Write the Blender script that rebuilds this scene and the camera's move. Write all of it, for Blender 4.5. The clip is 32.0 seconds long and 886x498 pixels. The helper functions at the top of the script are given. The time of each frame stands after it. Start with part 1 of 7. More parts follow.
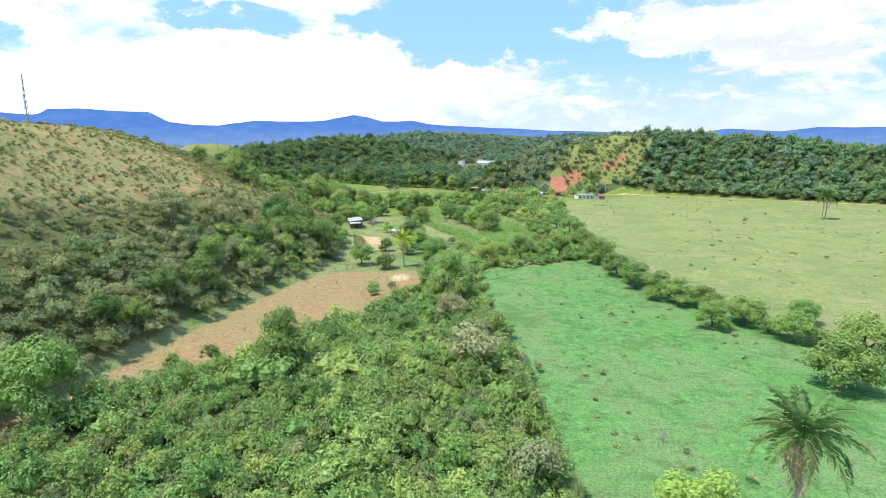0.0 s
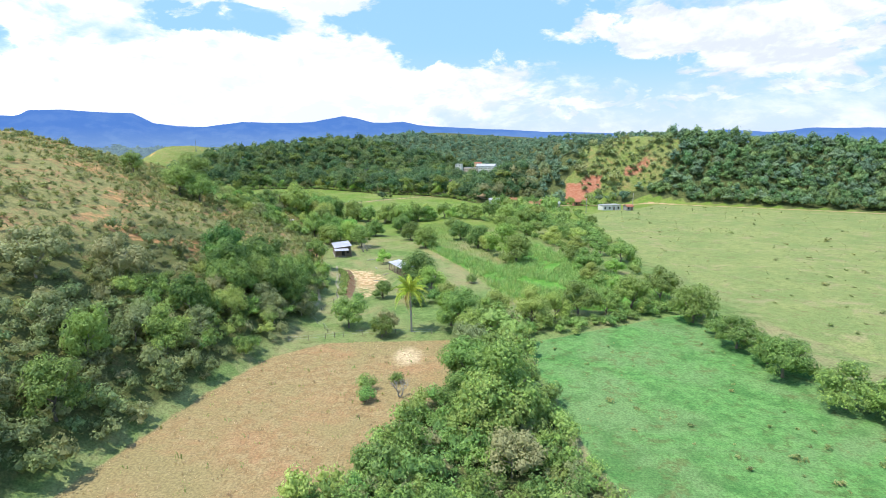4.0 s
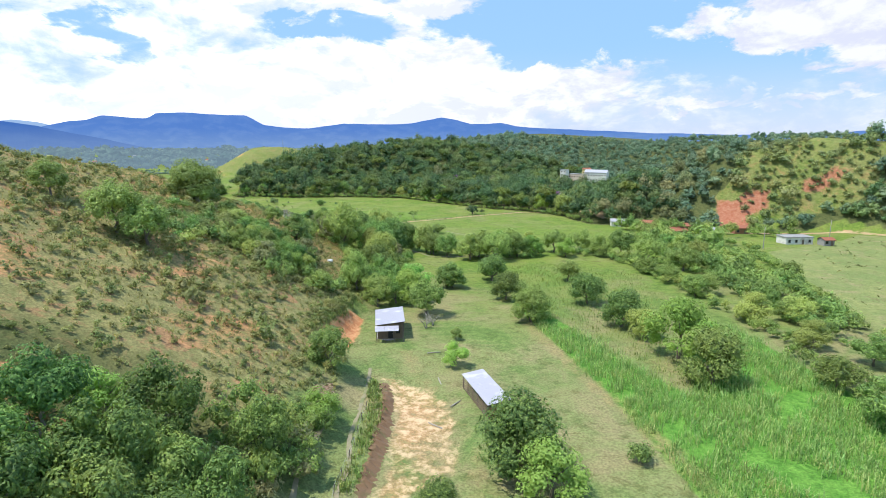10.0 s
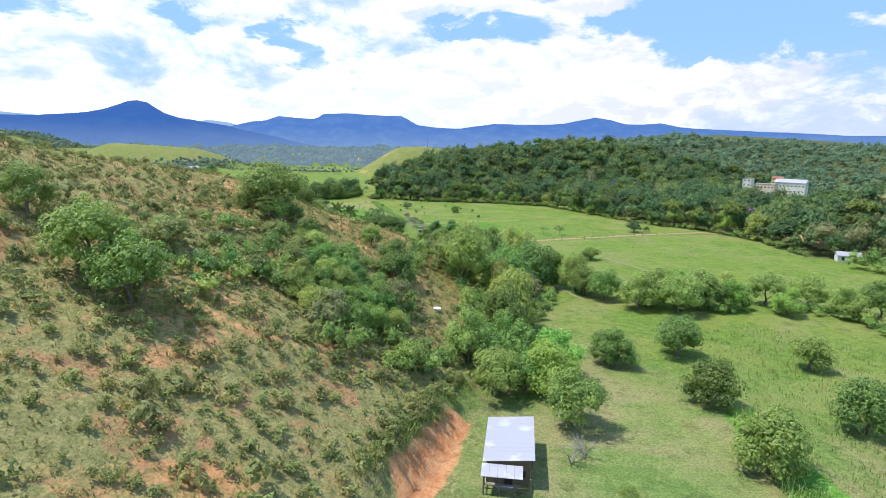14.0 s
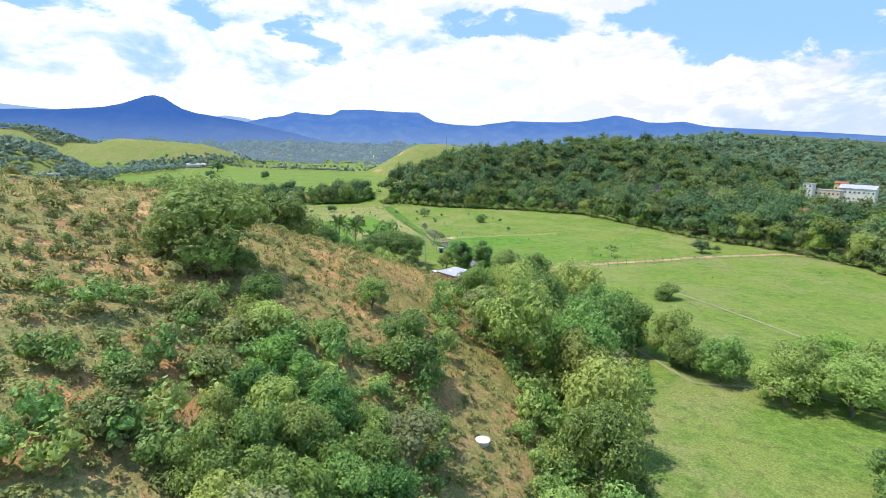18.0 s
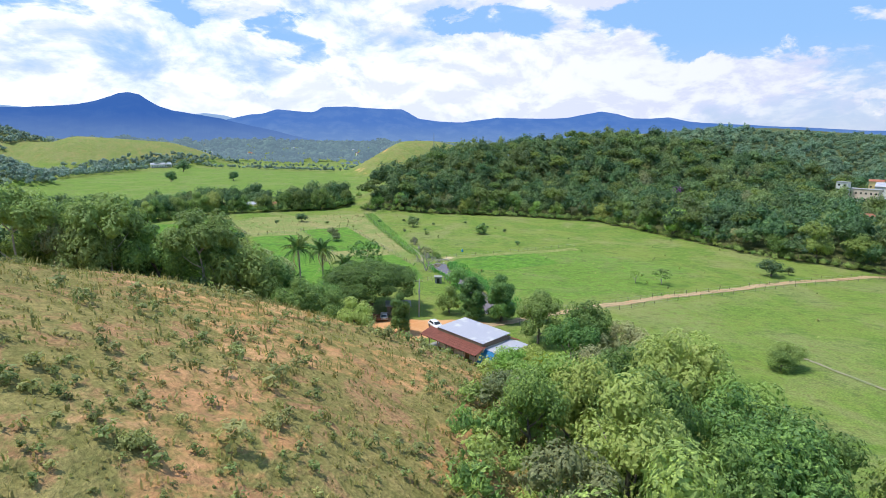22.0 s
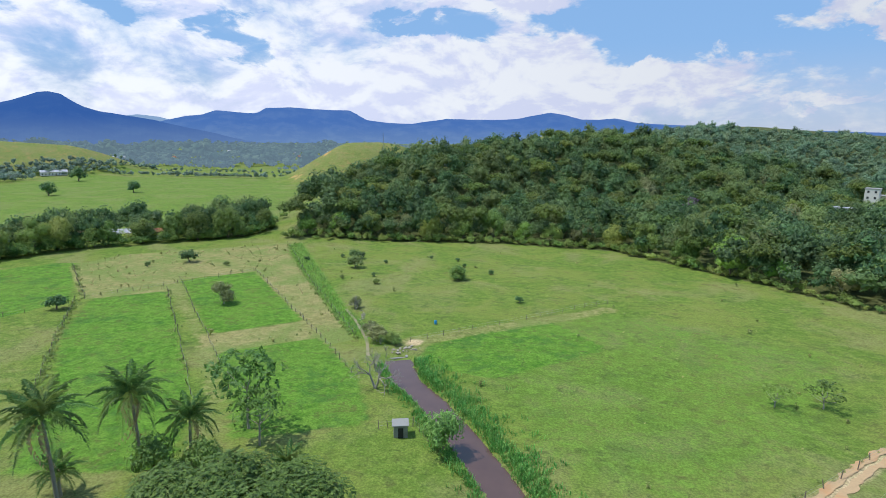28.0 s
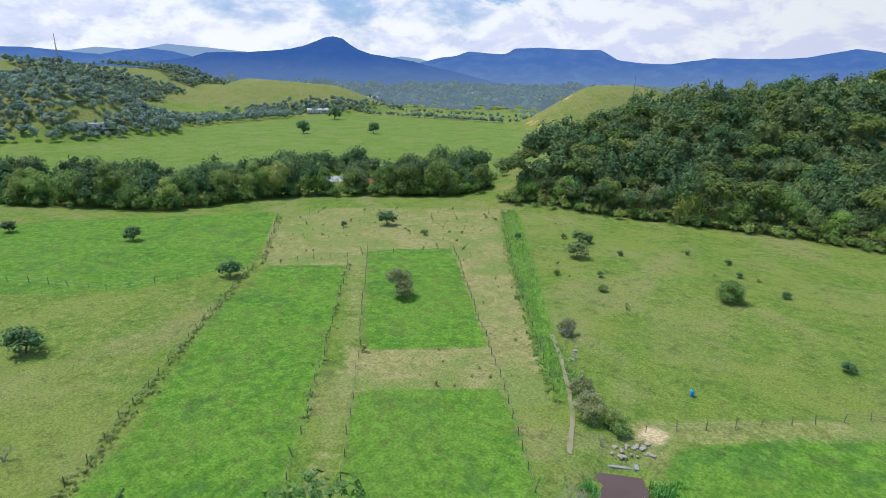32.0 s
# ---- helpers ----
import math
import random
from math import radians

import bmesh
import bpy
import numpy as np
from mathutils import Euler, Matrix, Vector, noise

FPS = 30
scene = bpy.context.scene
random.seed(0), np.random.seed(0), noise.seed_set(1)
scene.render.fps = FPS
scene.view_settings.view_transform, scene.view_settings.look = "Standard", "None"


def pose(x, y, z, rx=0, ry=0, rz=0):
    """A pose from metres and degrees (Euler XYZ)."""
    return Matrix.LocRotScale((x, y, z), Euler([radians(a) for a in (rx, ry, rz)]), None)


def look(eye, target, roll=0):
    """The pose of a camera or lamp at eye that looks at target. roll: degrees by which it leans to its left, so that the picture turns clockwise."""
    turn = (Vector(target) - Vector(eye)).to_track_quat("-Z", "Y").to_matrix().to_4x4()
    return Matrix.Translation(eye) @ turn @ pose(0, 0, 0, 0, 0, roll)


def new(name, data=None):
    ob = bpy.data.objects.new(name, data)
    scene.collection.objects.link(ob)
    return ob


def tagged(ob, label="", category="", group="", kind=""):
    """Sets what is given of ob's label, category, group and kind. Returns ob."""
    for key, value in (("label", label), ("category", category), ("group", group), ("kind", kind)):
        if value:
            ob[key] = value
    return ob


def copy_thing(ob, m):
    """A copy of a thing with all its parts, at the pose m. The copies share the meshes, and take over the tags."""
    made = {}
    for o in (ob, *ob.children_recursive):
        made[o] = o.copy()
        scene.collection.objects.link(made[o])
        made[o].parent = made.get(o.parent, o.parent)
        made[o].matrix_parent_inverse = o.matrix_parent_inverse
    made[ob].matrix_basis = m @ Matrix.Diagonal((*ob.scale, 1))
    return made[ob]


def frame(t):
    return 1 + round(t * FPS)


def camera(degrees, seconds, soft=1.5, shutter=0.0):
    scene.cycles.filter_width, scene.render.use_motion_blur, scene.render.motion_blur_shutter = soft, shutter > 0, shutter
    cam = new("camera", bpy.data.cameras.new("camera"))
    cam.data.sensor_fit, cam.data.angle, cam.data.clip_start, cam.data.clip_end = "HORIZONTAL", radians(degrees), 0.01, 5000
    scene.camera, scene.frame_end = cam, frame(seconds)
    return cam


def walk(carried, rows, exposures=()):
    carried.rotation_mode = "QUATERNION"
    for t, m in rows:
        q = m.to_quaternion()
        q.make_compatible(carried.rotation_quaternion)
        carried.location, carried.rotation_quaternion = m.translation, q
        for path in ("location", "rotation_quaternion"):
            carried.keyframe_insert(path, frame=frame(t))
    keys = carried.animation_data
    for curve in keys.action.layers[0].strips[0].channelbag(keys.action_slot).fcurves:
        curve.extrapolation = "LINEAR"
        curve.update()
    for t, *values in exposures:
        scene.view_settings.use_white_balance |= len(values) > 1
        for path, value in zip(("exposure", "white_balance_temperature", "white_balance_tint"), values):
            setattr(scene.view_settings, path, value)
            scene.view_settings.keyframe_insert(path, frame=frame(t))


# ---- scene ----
cam = camera(77.3, 32.0, soft=0.9)
METRES, EYE, TILT, LEAN, TURN = 400.0, 45.0, -11.3, 0.0, 0.0
ROWS = [
    (0.0, 0.0, 0.0, 0.0, 0.0, 0.0, -0.0),
    (0.5, -0.0033, 0.0177, 0.0033, -0.39, 0.03, 0.07),
    (1.0, -0.0063, 0.0348, 0.0066, -0.72, 0.08, 0.16),
    (1.5, -0.0089, 0.0516, 0.0101, -0.81, 0.08, 0.2),
    (2.0, -0.0112, 0.068, 0.0134, -0.85, 0.14, 0.23),
    (2.5, -0.0133, 0.0843, 0.0167, -0.95, 0.16, 0.28),
    (4.5, -0.0185, 0.1476, 0.0302, -0.96, 0.11, 0.29),
    (5.0, -0.0196, 0.1642, 0.0334, -0.02, 0.14, 0.1),
    (5.5, -0.0201, 0.181, 0.0368, 2.99, 0.11, -0.57),
    (6.0, -0.0206, 0.1982, 0.0402, 3.91, 0.14, -0.73),
    (6.5, -0.0213, 0.2155, 0.0438, 4.26, 0.16, -0.77),
    (7.0, -0.0221, 0.2323, 0.0473, 4.47, 0.17, -0.86),
    (7.5, -0.0227, 0.2486, 0.0506, 5.07, 0.18, -1.02),
    (8.0, -0.0235, 0.2646, 0.0538, 5.7, 0.19, -1.15),
    (8.5, -0.0241, 0.2801, 0.057, 6.05, 0.2, -1.24),
    (9.0, -0.025, 0.2954, 0.06, 6.33, 0.2, -1.26),
    (9.5, -0.026, 0.3105, 0.0629, 7.07, 0.2, -1.42),
    (10.0, -0.0271, 0.3254, 0.0657, 8.69, 0.14, -1.8),
    (10.5, -0.0281, 0.34, 0.0684, 9.31, 0.11, -1.82),
    (11.0, -0.0299, 0.3551, 0.071, 10.35, 0.06, -2.07),
    (11.5, -0.0319, 0.37, 0.0738, 11.41, 0.05, -2.29),
    (12.0, -0.0347, 0.3845, 0.0767, 12.06, 0.04, -2.43),
    (12.5, -0.0383, 0.3986, 0.0796, 13.12, 0.02, -2.72),
    (13.0, -0.0424, 0.4121, 0.0824, 15.57, -0.12, -3.35),
    (13.5, -0.0472, 0.4249, 0.0852, 19.98, -0.43, -4.38),
    (14.0, -0.0527, 0.4373, 0.0877, 23.43, -0.7, -5.16),
    (14.5, -0.0588, 0.4493, 0.0903, 26.39, -0.95, -5.83),
    (16.5, -0.0863, 0.4964, 0.1008, 25.51, -1.14, -5.91),
    (17.0, -0.0937, 0.5096, 0.1035, 25.06, -1.06, -5.79),
    (17.5, -0.101, 0.5226, 0.1061, 25.03, -1.07, -5.76),
    (18.0, -0.1082, 0.5357, 0.1087, 25.01, -1.15, -5.83),
    (18.5, -0.1154, 0.5489, 0.1112, 25.02, -1.26, -5.82),
    (19.0, -0.1228, 0.5623, 0.1133, 25.01, -1.32, -5.82),
    (19.5, -0.1304, 0.5757, 0.1154, 24.92, -1.34, -5.76),
    (20.0, -0.1383, 0.5894, 0.1175, 24.9, -1.36, -5.76),
    (20.5, -0.1463, 0.6031, 0.1197, 24.9, -1.39, -5.76),
    (21.0, -0.1543, 0.6169, 0.1219, 24.83, -1.38, -5.68),
    (21.5, -0.1625, 0.6311, 0.1244, 24.46, -1.36, -5.53),
    (22.0, -0.1705, 0.6456, 0.1269, 23.49, -1.28, -5.28),
    (22.5, -0.1785, 0.6604, 0.1294, 22.92, -1.22, -5.15),
    (23.0, -0.1864, 0.6755, 0.1321, 22.26, -1.17, -5.01),
    (23.5, -0.1941, 0.6908, 0.1348, 21.65, -1.11, -4.9),
    (24.0, -0.2015, 0.7061, 0.1375, 21.34, -1.1, -4.82),
    (24.5, -0.209, 0.7217, 0.1401, 21.04, -1.07, -4.76),
    (25.0, -0.2165, 0.7374, 0.1429, 21.16, -1.04, -4.79),
    (25.5, -0.2235, 0.7526, 0.1457, 22.3, -1.12, -5.03),
    (27.5, -0.2498, 0.8105, 0.1567, 19.88, -0.85, -4.45),
    (28.0, -0.2556, 0.8238, 0.1591, 18.43, -0.69, -4.14),
    (28.5, -0.2611, 0.8368, 0.1614, 19.83, -0.81, -4.38),
    (29.0, -0.2666, 0.8497, 0.164, 23.41, -1.11, -5.1),
    (29.5, -0.2721, 0.8623, 0.1665, 28.28, -1.55, -6.04),
    (30.0, -0.2776, 0.8746, 0.1691, 33.97, -2.2, -7.13),
    (30.5, -0.2833, 0.8863, 0.1716, 36.9, -2.58, -7.64),
    (31.0, -0.2895, 0.8974, 0.1739, 39.23, -2.95, -8.01),
    (31.5, -0.2958, 0.9078, 0.1759, 41.47, -5.42, -8.35),
    (32.0, -0.302, 0.9172, 0.1781, 42.53, -9.04, -8.48),
]
EXPOSURES = [(0.0, 0.26, 6080, 9), (5.0, 0.18, 6100, 9), (9.0, 0.10, 6250, 10), (12.0, 0.02, 6250, 10), (14.0, 0.04, 6200, 10), (18.0, 0.10, 6250, 10), (19.0, 0.12, 6250, 10), (20.0, 0.20, 6250, 10), (21.0, 0.06, 6200, 10), (22.0, -0.12, 6100, 10), (23.0, 0.0, 6200, 10), (24.0, 0.10, 6250, 11),
             (25.0, -0.06, 6250, 10), (28.0, -0.40, 6100, 9), (32.0, -0.42, 6150, 9)]
walk(cam, [(t, pose(0, 0, EYE, TILT, LEAN, TURN) @ pose(METRES * x, METRES * y, METRES * z, 90 + pitch, roll, yaw)) for t, x, y, z, yaw, pitch, roll in ROWS],
     exposures=EXPOSURES)

# ---- world and sun ----
SUN_AZIMUTH, SUN_HEIGHT = -112.0, 65.0  # degrees clockwise from +y, degrees above the horizon


def link(tree, a, b):
    tree.links.new(a, b)


def node(tree, kind, inputs=None):
    n = tree.nodes.new(kind)
    for key, value in (inputs or {}).items():
        if isinstance(value, bpy.types.NodeSocket):
            tree.links.new(value, n.inputs[key])
        else:
            n.inputs[key].default_value = value
    return n


def maths(tree, op, a, b=0.0, c=0.0):
    n = node(tree, "ShaderNodeMath", {0: a, 1: b, 2: c})
    n.operation = op
    return n.outputs[0]


def stored(tree, name):
    n = node(tree, "ShaderNodeAttribute")
    n.attribute_name = name
    return n


def mixed(tree, fac, a, b, mode="MIX"):
    n = tree.nodes.new("ShaderNodeMix")
    n.data_type, n.blend_type = "RGBA", mode
    for i, value in ((0, fac), (6, a), (7, b)):
        if isinstance(value, bpy.types.NodeSocket):
            tree.links.new(value, n.inputs[i])
        else:
            n.inputs[i].default_value = value if i == 0 else (*value[:3], 1)
    return n.outputs[2]


def ramped(tree, value, low, high, to_low=0.0, to_high=1.0):
    n = node(tree, "ShaderNodeMapRange", {0: value, 1: low, 2: high, 3: to_low, 4: to_high})
    n.interpolation_type = "SMOOTHSTEP"
    return n.outputs[0]


def noisy(tree, vector, scale, detail=3.0, rough=0.55, warp=0.0):
    return node(tree, "ShaderNodeTexNoise", {"Vector": vector, "Scale": scale, "Detail": detail, "Roughness": rough, "Distortion": warp}).outputs["Fac"]


world = bpy.data.worlds.new("sky")
scene.world = world
world.use_nodes = True
wt = world.node_tree
wt.nodes.clear()
sky = node(wt, "ShaderNodeTexSky")
sky.sky_type, sky.sun_disc, sky.sun_elevation, sky.sun_rotation = "NISHITA", False, radians(SUN_HEIGHT), radians(SUN_AZIMUTH % 360)
sky.air_density, sky.dust_density, sky.ozone_density = 1.0, 0.4, 1.5
way = node(wt, "ShaderNodeTexCoord").outputs["Generated"]
parts = node(wt, "ShaderNodeSeparateXYZ", {0: way})
azimuth = maths(wt, "ARCTAN2", parts.outputs[0], parts.outputs[1])


degrees_up = maths(wt, "MULTIPLY", maths(wt, "ARCSINE", parts.outputs[2]), 57.2958)
degrees_round = maths(wt, "MULTIPLY", azimuth, 57.2958)


def puffs(lift, scale, detail, rough=0.56):
    at = node(wt, "ShaderNodeCombineXYZ", {0: azimuth, 1: maths(wt, "MULTIPLY", maths(wt, "ADD", parts.outputs[2], lift), 1.9), 2: 3.7}).outputs[0]
    return noisy(wt, at, scale, detail, rough, 0.25)


ragged = node(wt, "ShaderNodeCombineXYZ", {0: azimuth, 1: maths(wt, "MULTIPLY", parts.outputs[2], 2.2), 2: 8.1}).outputs[0]
degrees_round = maths(wt, "ADD", degrees_round, maths(wt, "MULTIPLY", maths(wt, "SUBTRACT", noisy(wt, ragged, 9.0, 5.0, 0.6), 0.5), 22.0))
degrees_up = maths(wt, "ADD", degrees_up, maths(wt, "MULTIPLY", maths(wt, "SUBTRACT", noisy(wt, ragged, 12.0, 5.0, 0.6, 0.4), 0.5), 7.0))


def bank_of_cloud(middle, height, half_wide, half_high, weight):
    """A cloud bank or, with a negative weight, a gap of clear sky: degrees clockwise from +y and degrees up."""
    across = maths(wt, "POWER", maths(wt, "ABSOLUTE", maths(wt, "DIVIDE", maths(wt, "SUBTRACT", degrees_round, middle), half_wide)), 2.0)
    upward = maths(wt, "POWER", maths(wt, "ABSOLUTE", maths(wt, "DIVIDE", maths(wt, "SUBTRACT", degrees_up, height), half_high)), 2.0)
    return maths(wt, "MULTIPLY", ramped(wt, maths(wt, "ADD", across, upward), 1.8, 0.25), weight)


BANKS = [(-48, 5.0, 48, 11.0, 0.14), (-50, 2.0, 44, 2.6, 0.06), (-13, 5.5, 13, 4.5, 0.10), (3, 6.0, 10, 1.7, 0.17), (-1, 3.2, 14, 2.0, 0.07), (24, 9.8, 11, 1.7, 0.24), (31, 7.2, 9, 1.3, 0.20), (16, 3.2, 5, 0.6, 0.10), (25, 3.4, 4.5, 0.6, 0.10), (34, 4.6, 5, 0.5, 0.08),
         (4, 11.0, 11, 3.0, -0.26), (14, 6.8, 8, 1.8, -0.12), (-20.5, 10.4, 7.0, 1.1, -0.17), (-38, 8.8, 3.0, 1.8, -0.17), (-61, 11.4, 6, 1.4, -0.15), (-47, 10.6, 3, 0.8, -0.10), (-24, 3.6, 4, 1.0, -0.07), (-75, 3.2, 3, 0.8, -0.10), (-12, 12.4, 6, 1.0, 0.12)]
bias = bank_of_cloud(*BANKS[0])
for row in BANKS[1:]:
    bias = maths(wt, "ADD", bias, bank_of_cloud(*row))
heap, veil = puffs(0.0, 7.5, 8.0, 0.60), puffs(0.0, 2.1, 2.0)
heads = maths(wt, "ABSOLUTE", maths(wt, "SUBTRACT", puffs(0.3, 11.0, 4.0), 0.5))
cover = maths(wt, "ADD", maths(wt, "ADD", maths(wt, "MULTIPLY", heap, 0.60), maths(wt, "MULTIPLY", veil, 0.40)), maths(wt, "MULTIPLY", heads, 0.25))
open_sky = maths(wt, "MULTIPLY", ramped(wt, degrees_up, 16.0, 45.0), 0.06)
cloud = ramped(wt, maths(wt, "SUBTRACT", maths(wt, "ADD", cover, bias), open_sky), 0.46, 0.68)
lit = maths(wt, "SUBTRACT", heap, puffs(0.02, 7.5, 8.0, 0.60))
white = mixed(wt, ramped(wt, lit, -0.09, 0.06), (0.88, 0.91, 1.12), (1.12, 1.13, 1.17))
# the clouds are whiter on the sun's side of the sky
sunward = node(wt, "ShaderNodeVectorMath", {0: white, 3: ramped(wt, azimuth, 0.5, -1.0, 0.90, 1.20)})
sunward.operation = "SCALE"
white = sunward.outputs[0]
low = ramped(wt, parts.outputs[2], 0.0, 0.16)
blue = mixed(wt, low, (0.72, 0.85, 1.12), (0.42, 0.74, 1.24))
dimmed = node(wt, "ShaderNodeVectorMath", {0: sky.outputs[0], 3: 0.10})
dimmed.operation = "SCALE"
clear = mixed(wt, 0.75, dimmed.outputs[0], blue)
seen = mixed(wt, cloud, clear, white)
link(wt, node(wt, "ShaderNodeBackground", {0: seen, 1: 0.95}).outputs[0], node(wt, "ShaderNodeOutputWorld").inputs[0])

sun = new("sun", bpy.data.lights.new("sun", "SUN"))
sun.data.energy, sun.data.angle, sun.data.color = 5.0, radians(0.6), (1.0, 0.95, 0.86)
up = (math.sin(radians(SUN_AZIMUTH)) * math.cos(radians(SUN_HEIGHT)), math.cos(radians(SUN_AZIMUTH)) * math.cos(radians(SUN_HEIGHT)), math.sin(radians(SUN_HEIGHT)))
sun.matrix_world = look([300 * v for v in up], (0, 0, 0))

# ---- materials ----
def material(name):
    m = bpy.data.materials.new(name)
    m.use_nodes = True
    t = m.node_tree
    t.nodes.clear()
    out = t.nodes.new("ShaderNodeOutputMaterial")
    bsdf = t.nodes.new("ShaderNodeBsdfPrincipled")
    link(t, bsdf.outputs[0], out.inputs[0])
    return m, t, bsdf, out


def plain_surface(name, colour, rough=0.7, metal=0.0, scale=2.0, amount=0.25, stain=None, bump=0.1, ribs=0.0):
    """Paint, metal, plaster, wood: a base colour with mottling, stains and fine relief in the object's own metres."""
    m, t, bsdf, _ = material(name)
    at = node(t, "ShaderNodeTexCoord").outputs["Object"]
    fine, coarse = noisy(t, at, scale * 6, 4), noisy(t, at, scale * 0.5, 3)
    dark = tuple(v * (1 - amount) for v in colour)
    c = mixed(t, fine, dark, colour)
    if stain:
        c = mixed(t, ramped(t, coarse, 0.52, 0.68), c, stain)
    c = mixed(t, maths(t, "MULTIPLY", node(t, "ShaderNodeObjectInfo").outputs["Random"], 0.4), c, dark)
    link(t, c, bsdf.inputs["Base Color"])
    bsdf.inputs["Roughness"].default_value, bsdf.inputs["Metallic"].default_value = rough, metal
    high = fine
    if ribs:
        high = maths(t, "ADD", fine, node(t, "ShaderNodeTexWave", {"Vector": at, "Scale": ribs}).outputs["Fac"])
    link(t, node(t, "ShaderNodeBump", {"Height": high, "Strength": bump, "Distance": 0.05}).outputs[0], bsdf.inputs["Normal"])
    return m


def leaf_surface(name, dark, light, warm, through_light=0.55, rough=0.55, sprig=5.0):
    """Foliage: each leaf cluster and each tree differs a little; some light passes through."""
    m, t, bsdf, out = material(name)
    geo = node(t, "ShaderNodeNewGeometry")
    one = maths(t, "FRACT", maths(t, "ADD", node(t, "ShaderNodeObjectInfo").outputs["Random"], stored(t, "tint").outputs["Fac"]))
    patch = noisy(t, geo.outputs["Position"], 0.9, 2)
    c = mixed(t, maths(t, "ADD", 0.08, maths(t, "MULTIPLY", geo.outputs["Random Per Island"], 0.86)), dark, light)
    c = mixed(t, maths(t, "MULTIPLY", ramped(t, patch, 0.4, 0.7), 0.5), c, light)
    twig = noisy(t, geo.outputs["Position"], sprig, 2, 0.6)
    c = mixed(t, maths(t, "MULTIPLY", ramped(t, twig, 0.62, 0.45), 0.6), c, dark)
    c = mixed(t, maths(t, "MULTIPLY", ramped(t, one, 0.4, 1.0), 0.7), c, warm)
    value = maths(t, "ADD", 0.76, maths(t, "MULTIPLY", maths(t, "FRACT", maths(t, "MULTIPLY", one, 7.31)), 0.42))
    c = node(t, "ShaderNodeHueSaturation", {"Hue": maths(t, "ADD", 0.482, maths(t, "MULTIPLY", maths(t, "FRACT", maths(t, "MULTIPLY", one, 3.77)), 0.034)), "Value": value, "Color": c, "Saturation": 1.0}).outputs[0]
    link(t, c, bsdf.inputs["Base Color"])
    bsdf.inputs["Roughness"].default_value = rough
    bsdf.inputs["Specular IOR Level"].default_value = 0.18
    dimmer = mixed(t, 1.0, c, (through_light, through_light, through_light * 0.8), "MULTIPLY")
    pass_on = node(t, "ShaderNodeBsdfTranslucent", {"Color": dimmer})
    leaf = node(t, "ShaderNodeAddShader", {0: bsdf.outputs[0], 1: pass_on.outputs[0]})
    gap = ramped(t, noisy(t, geo.outputs["Position"], sprig * 0.9, 1, 0.5), 0.41, 0.45)
    link(t, node(t, "ShaderNodeMixShader", {0: gap, 1: node(t, "ShaderNodeBsdfTransparent").outputs[0], 2: leaf.outputs[0]}).outputs[0], out.inputs[0])
    return m


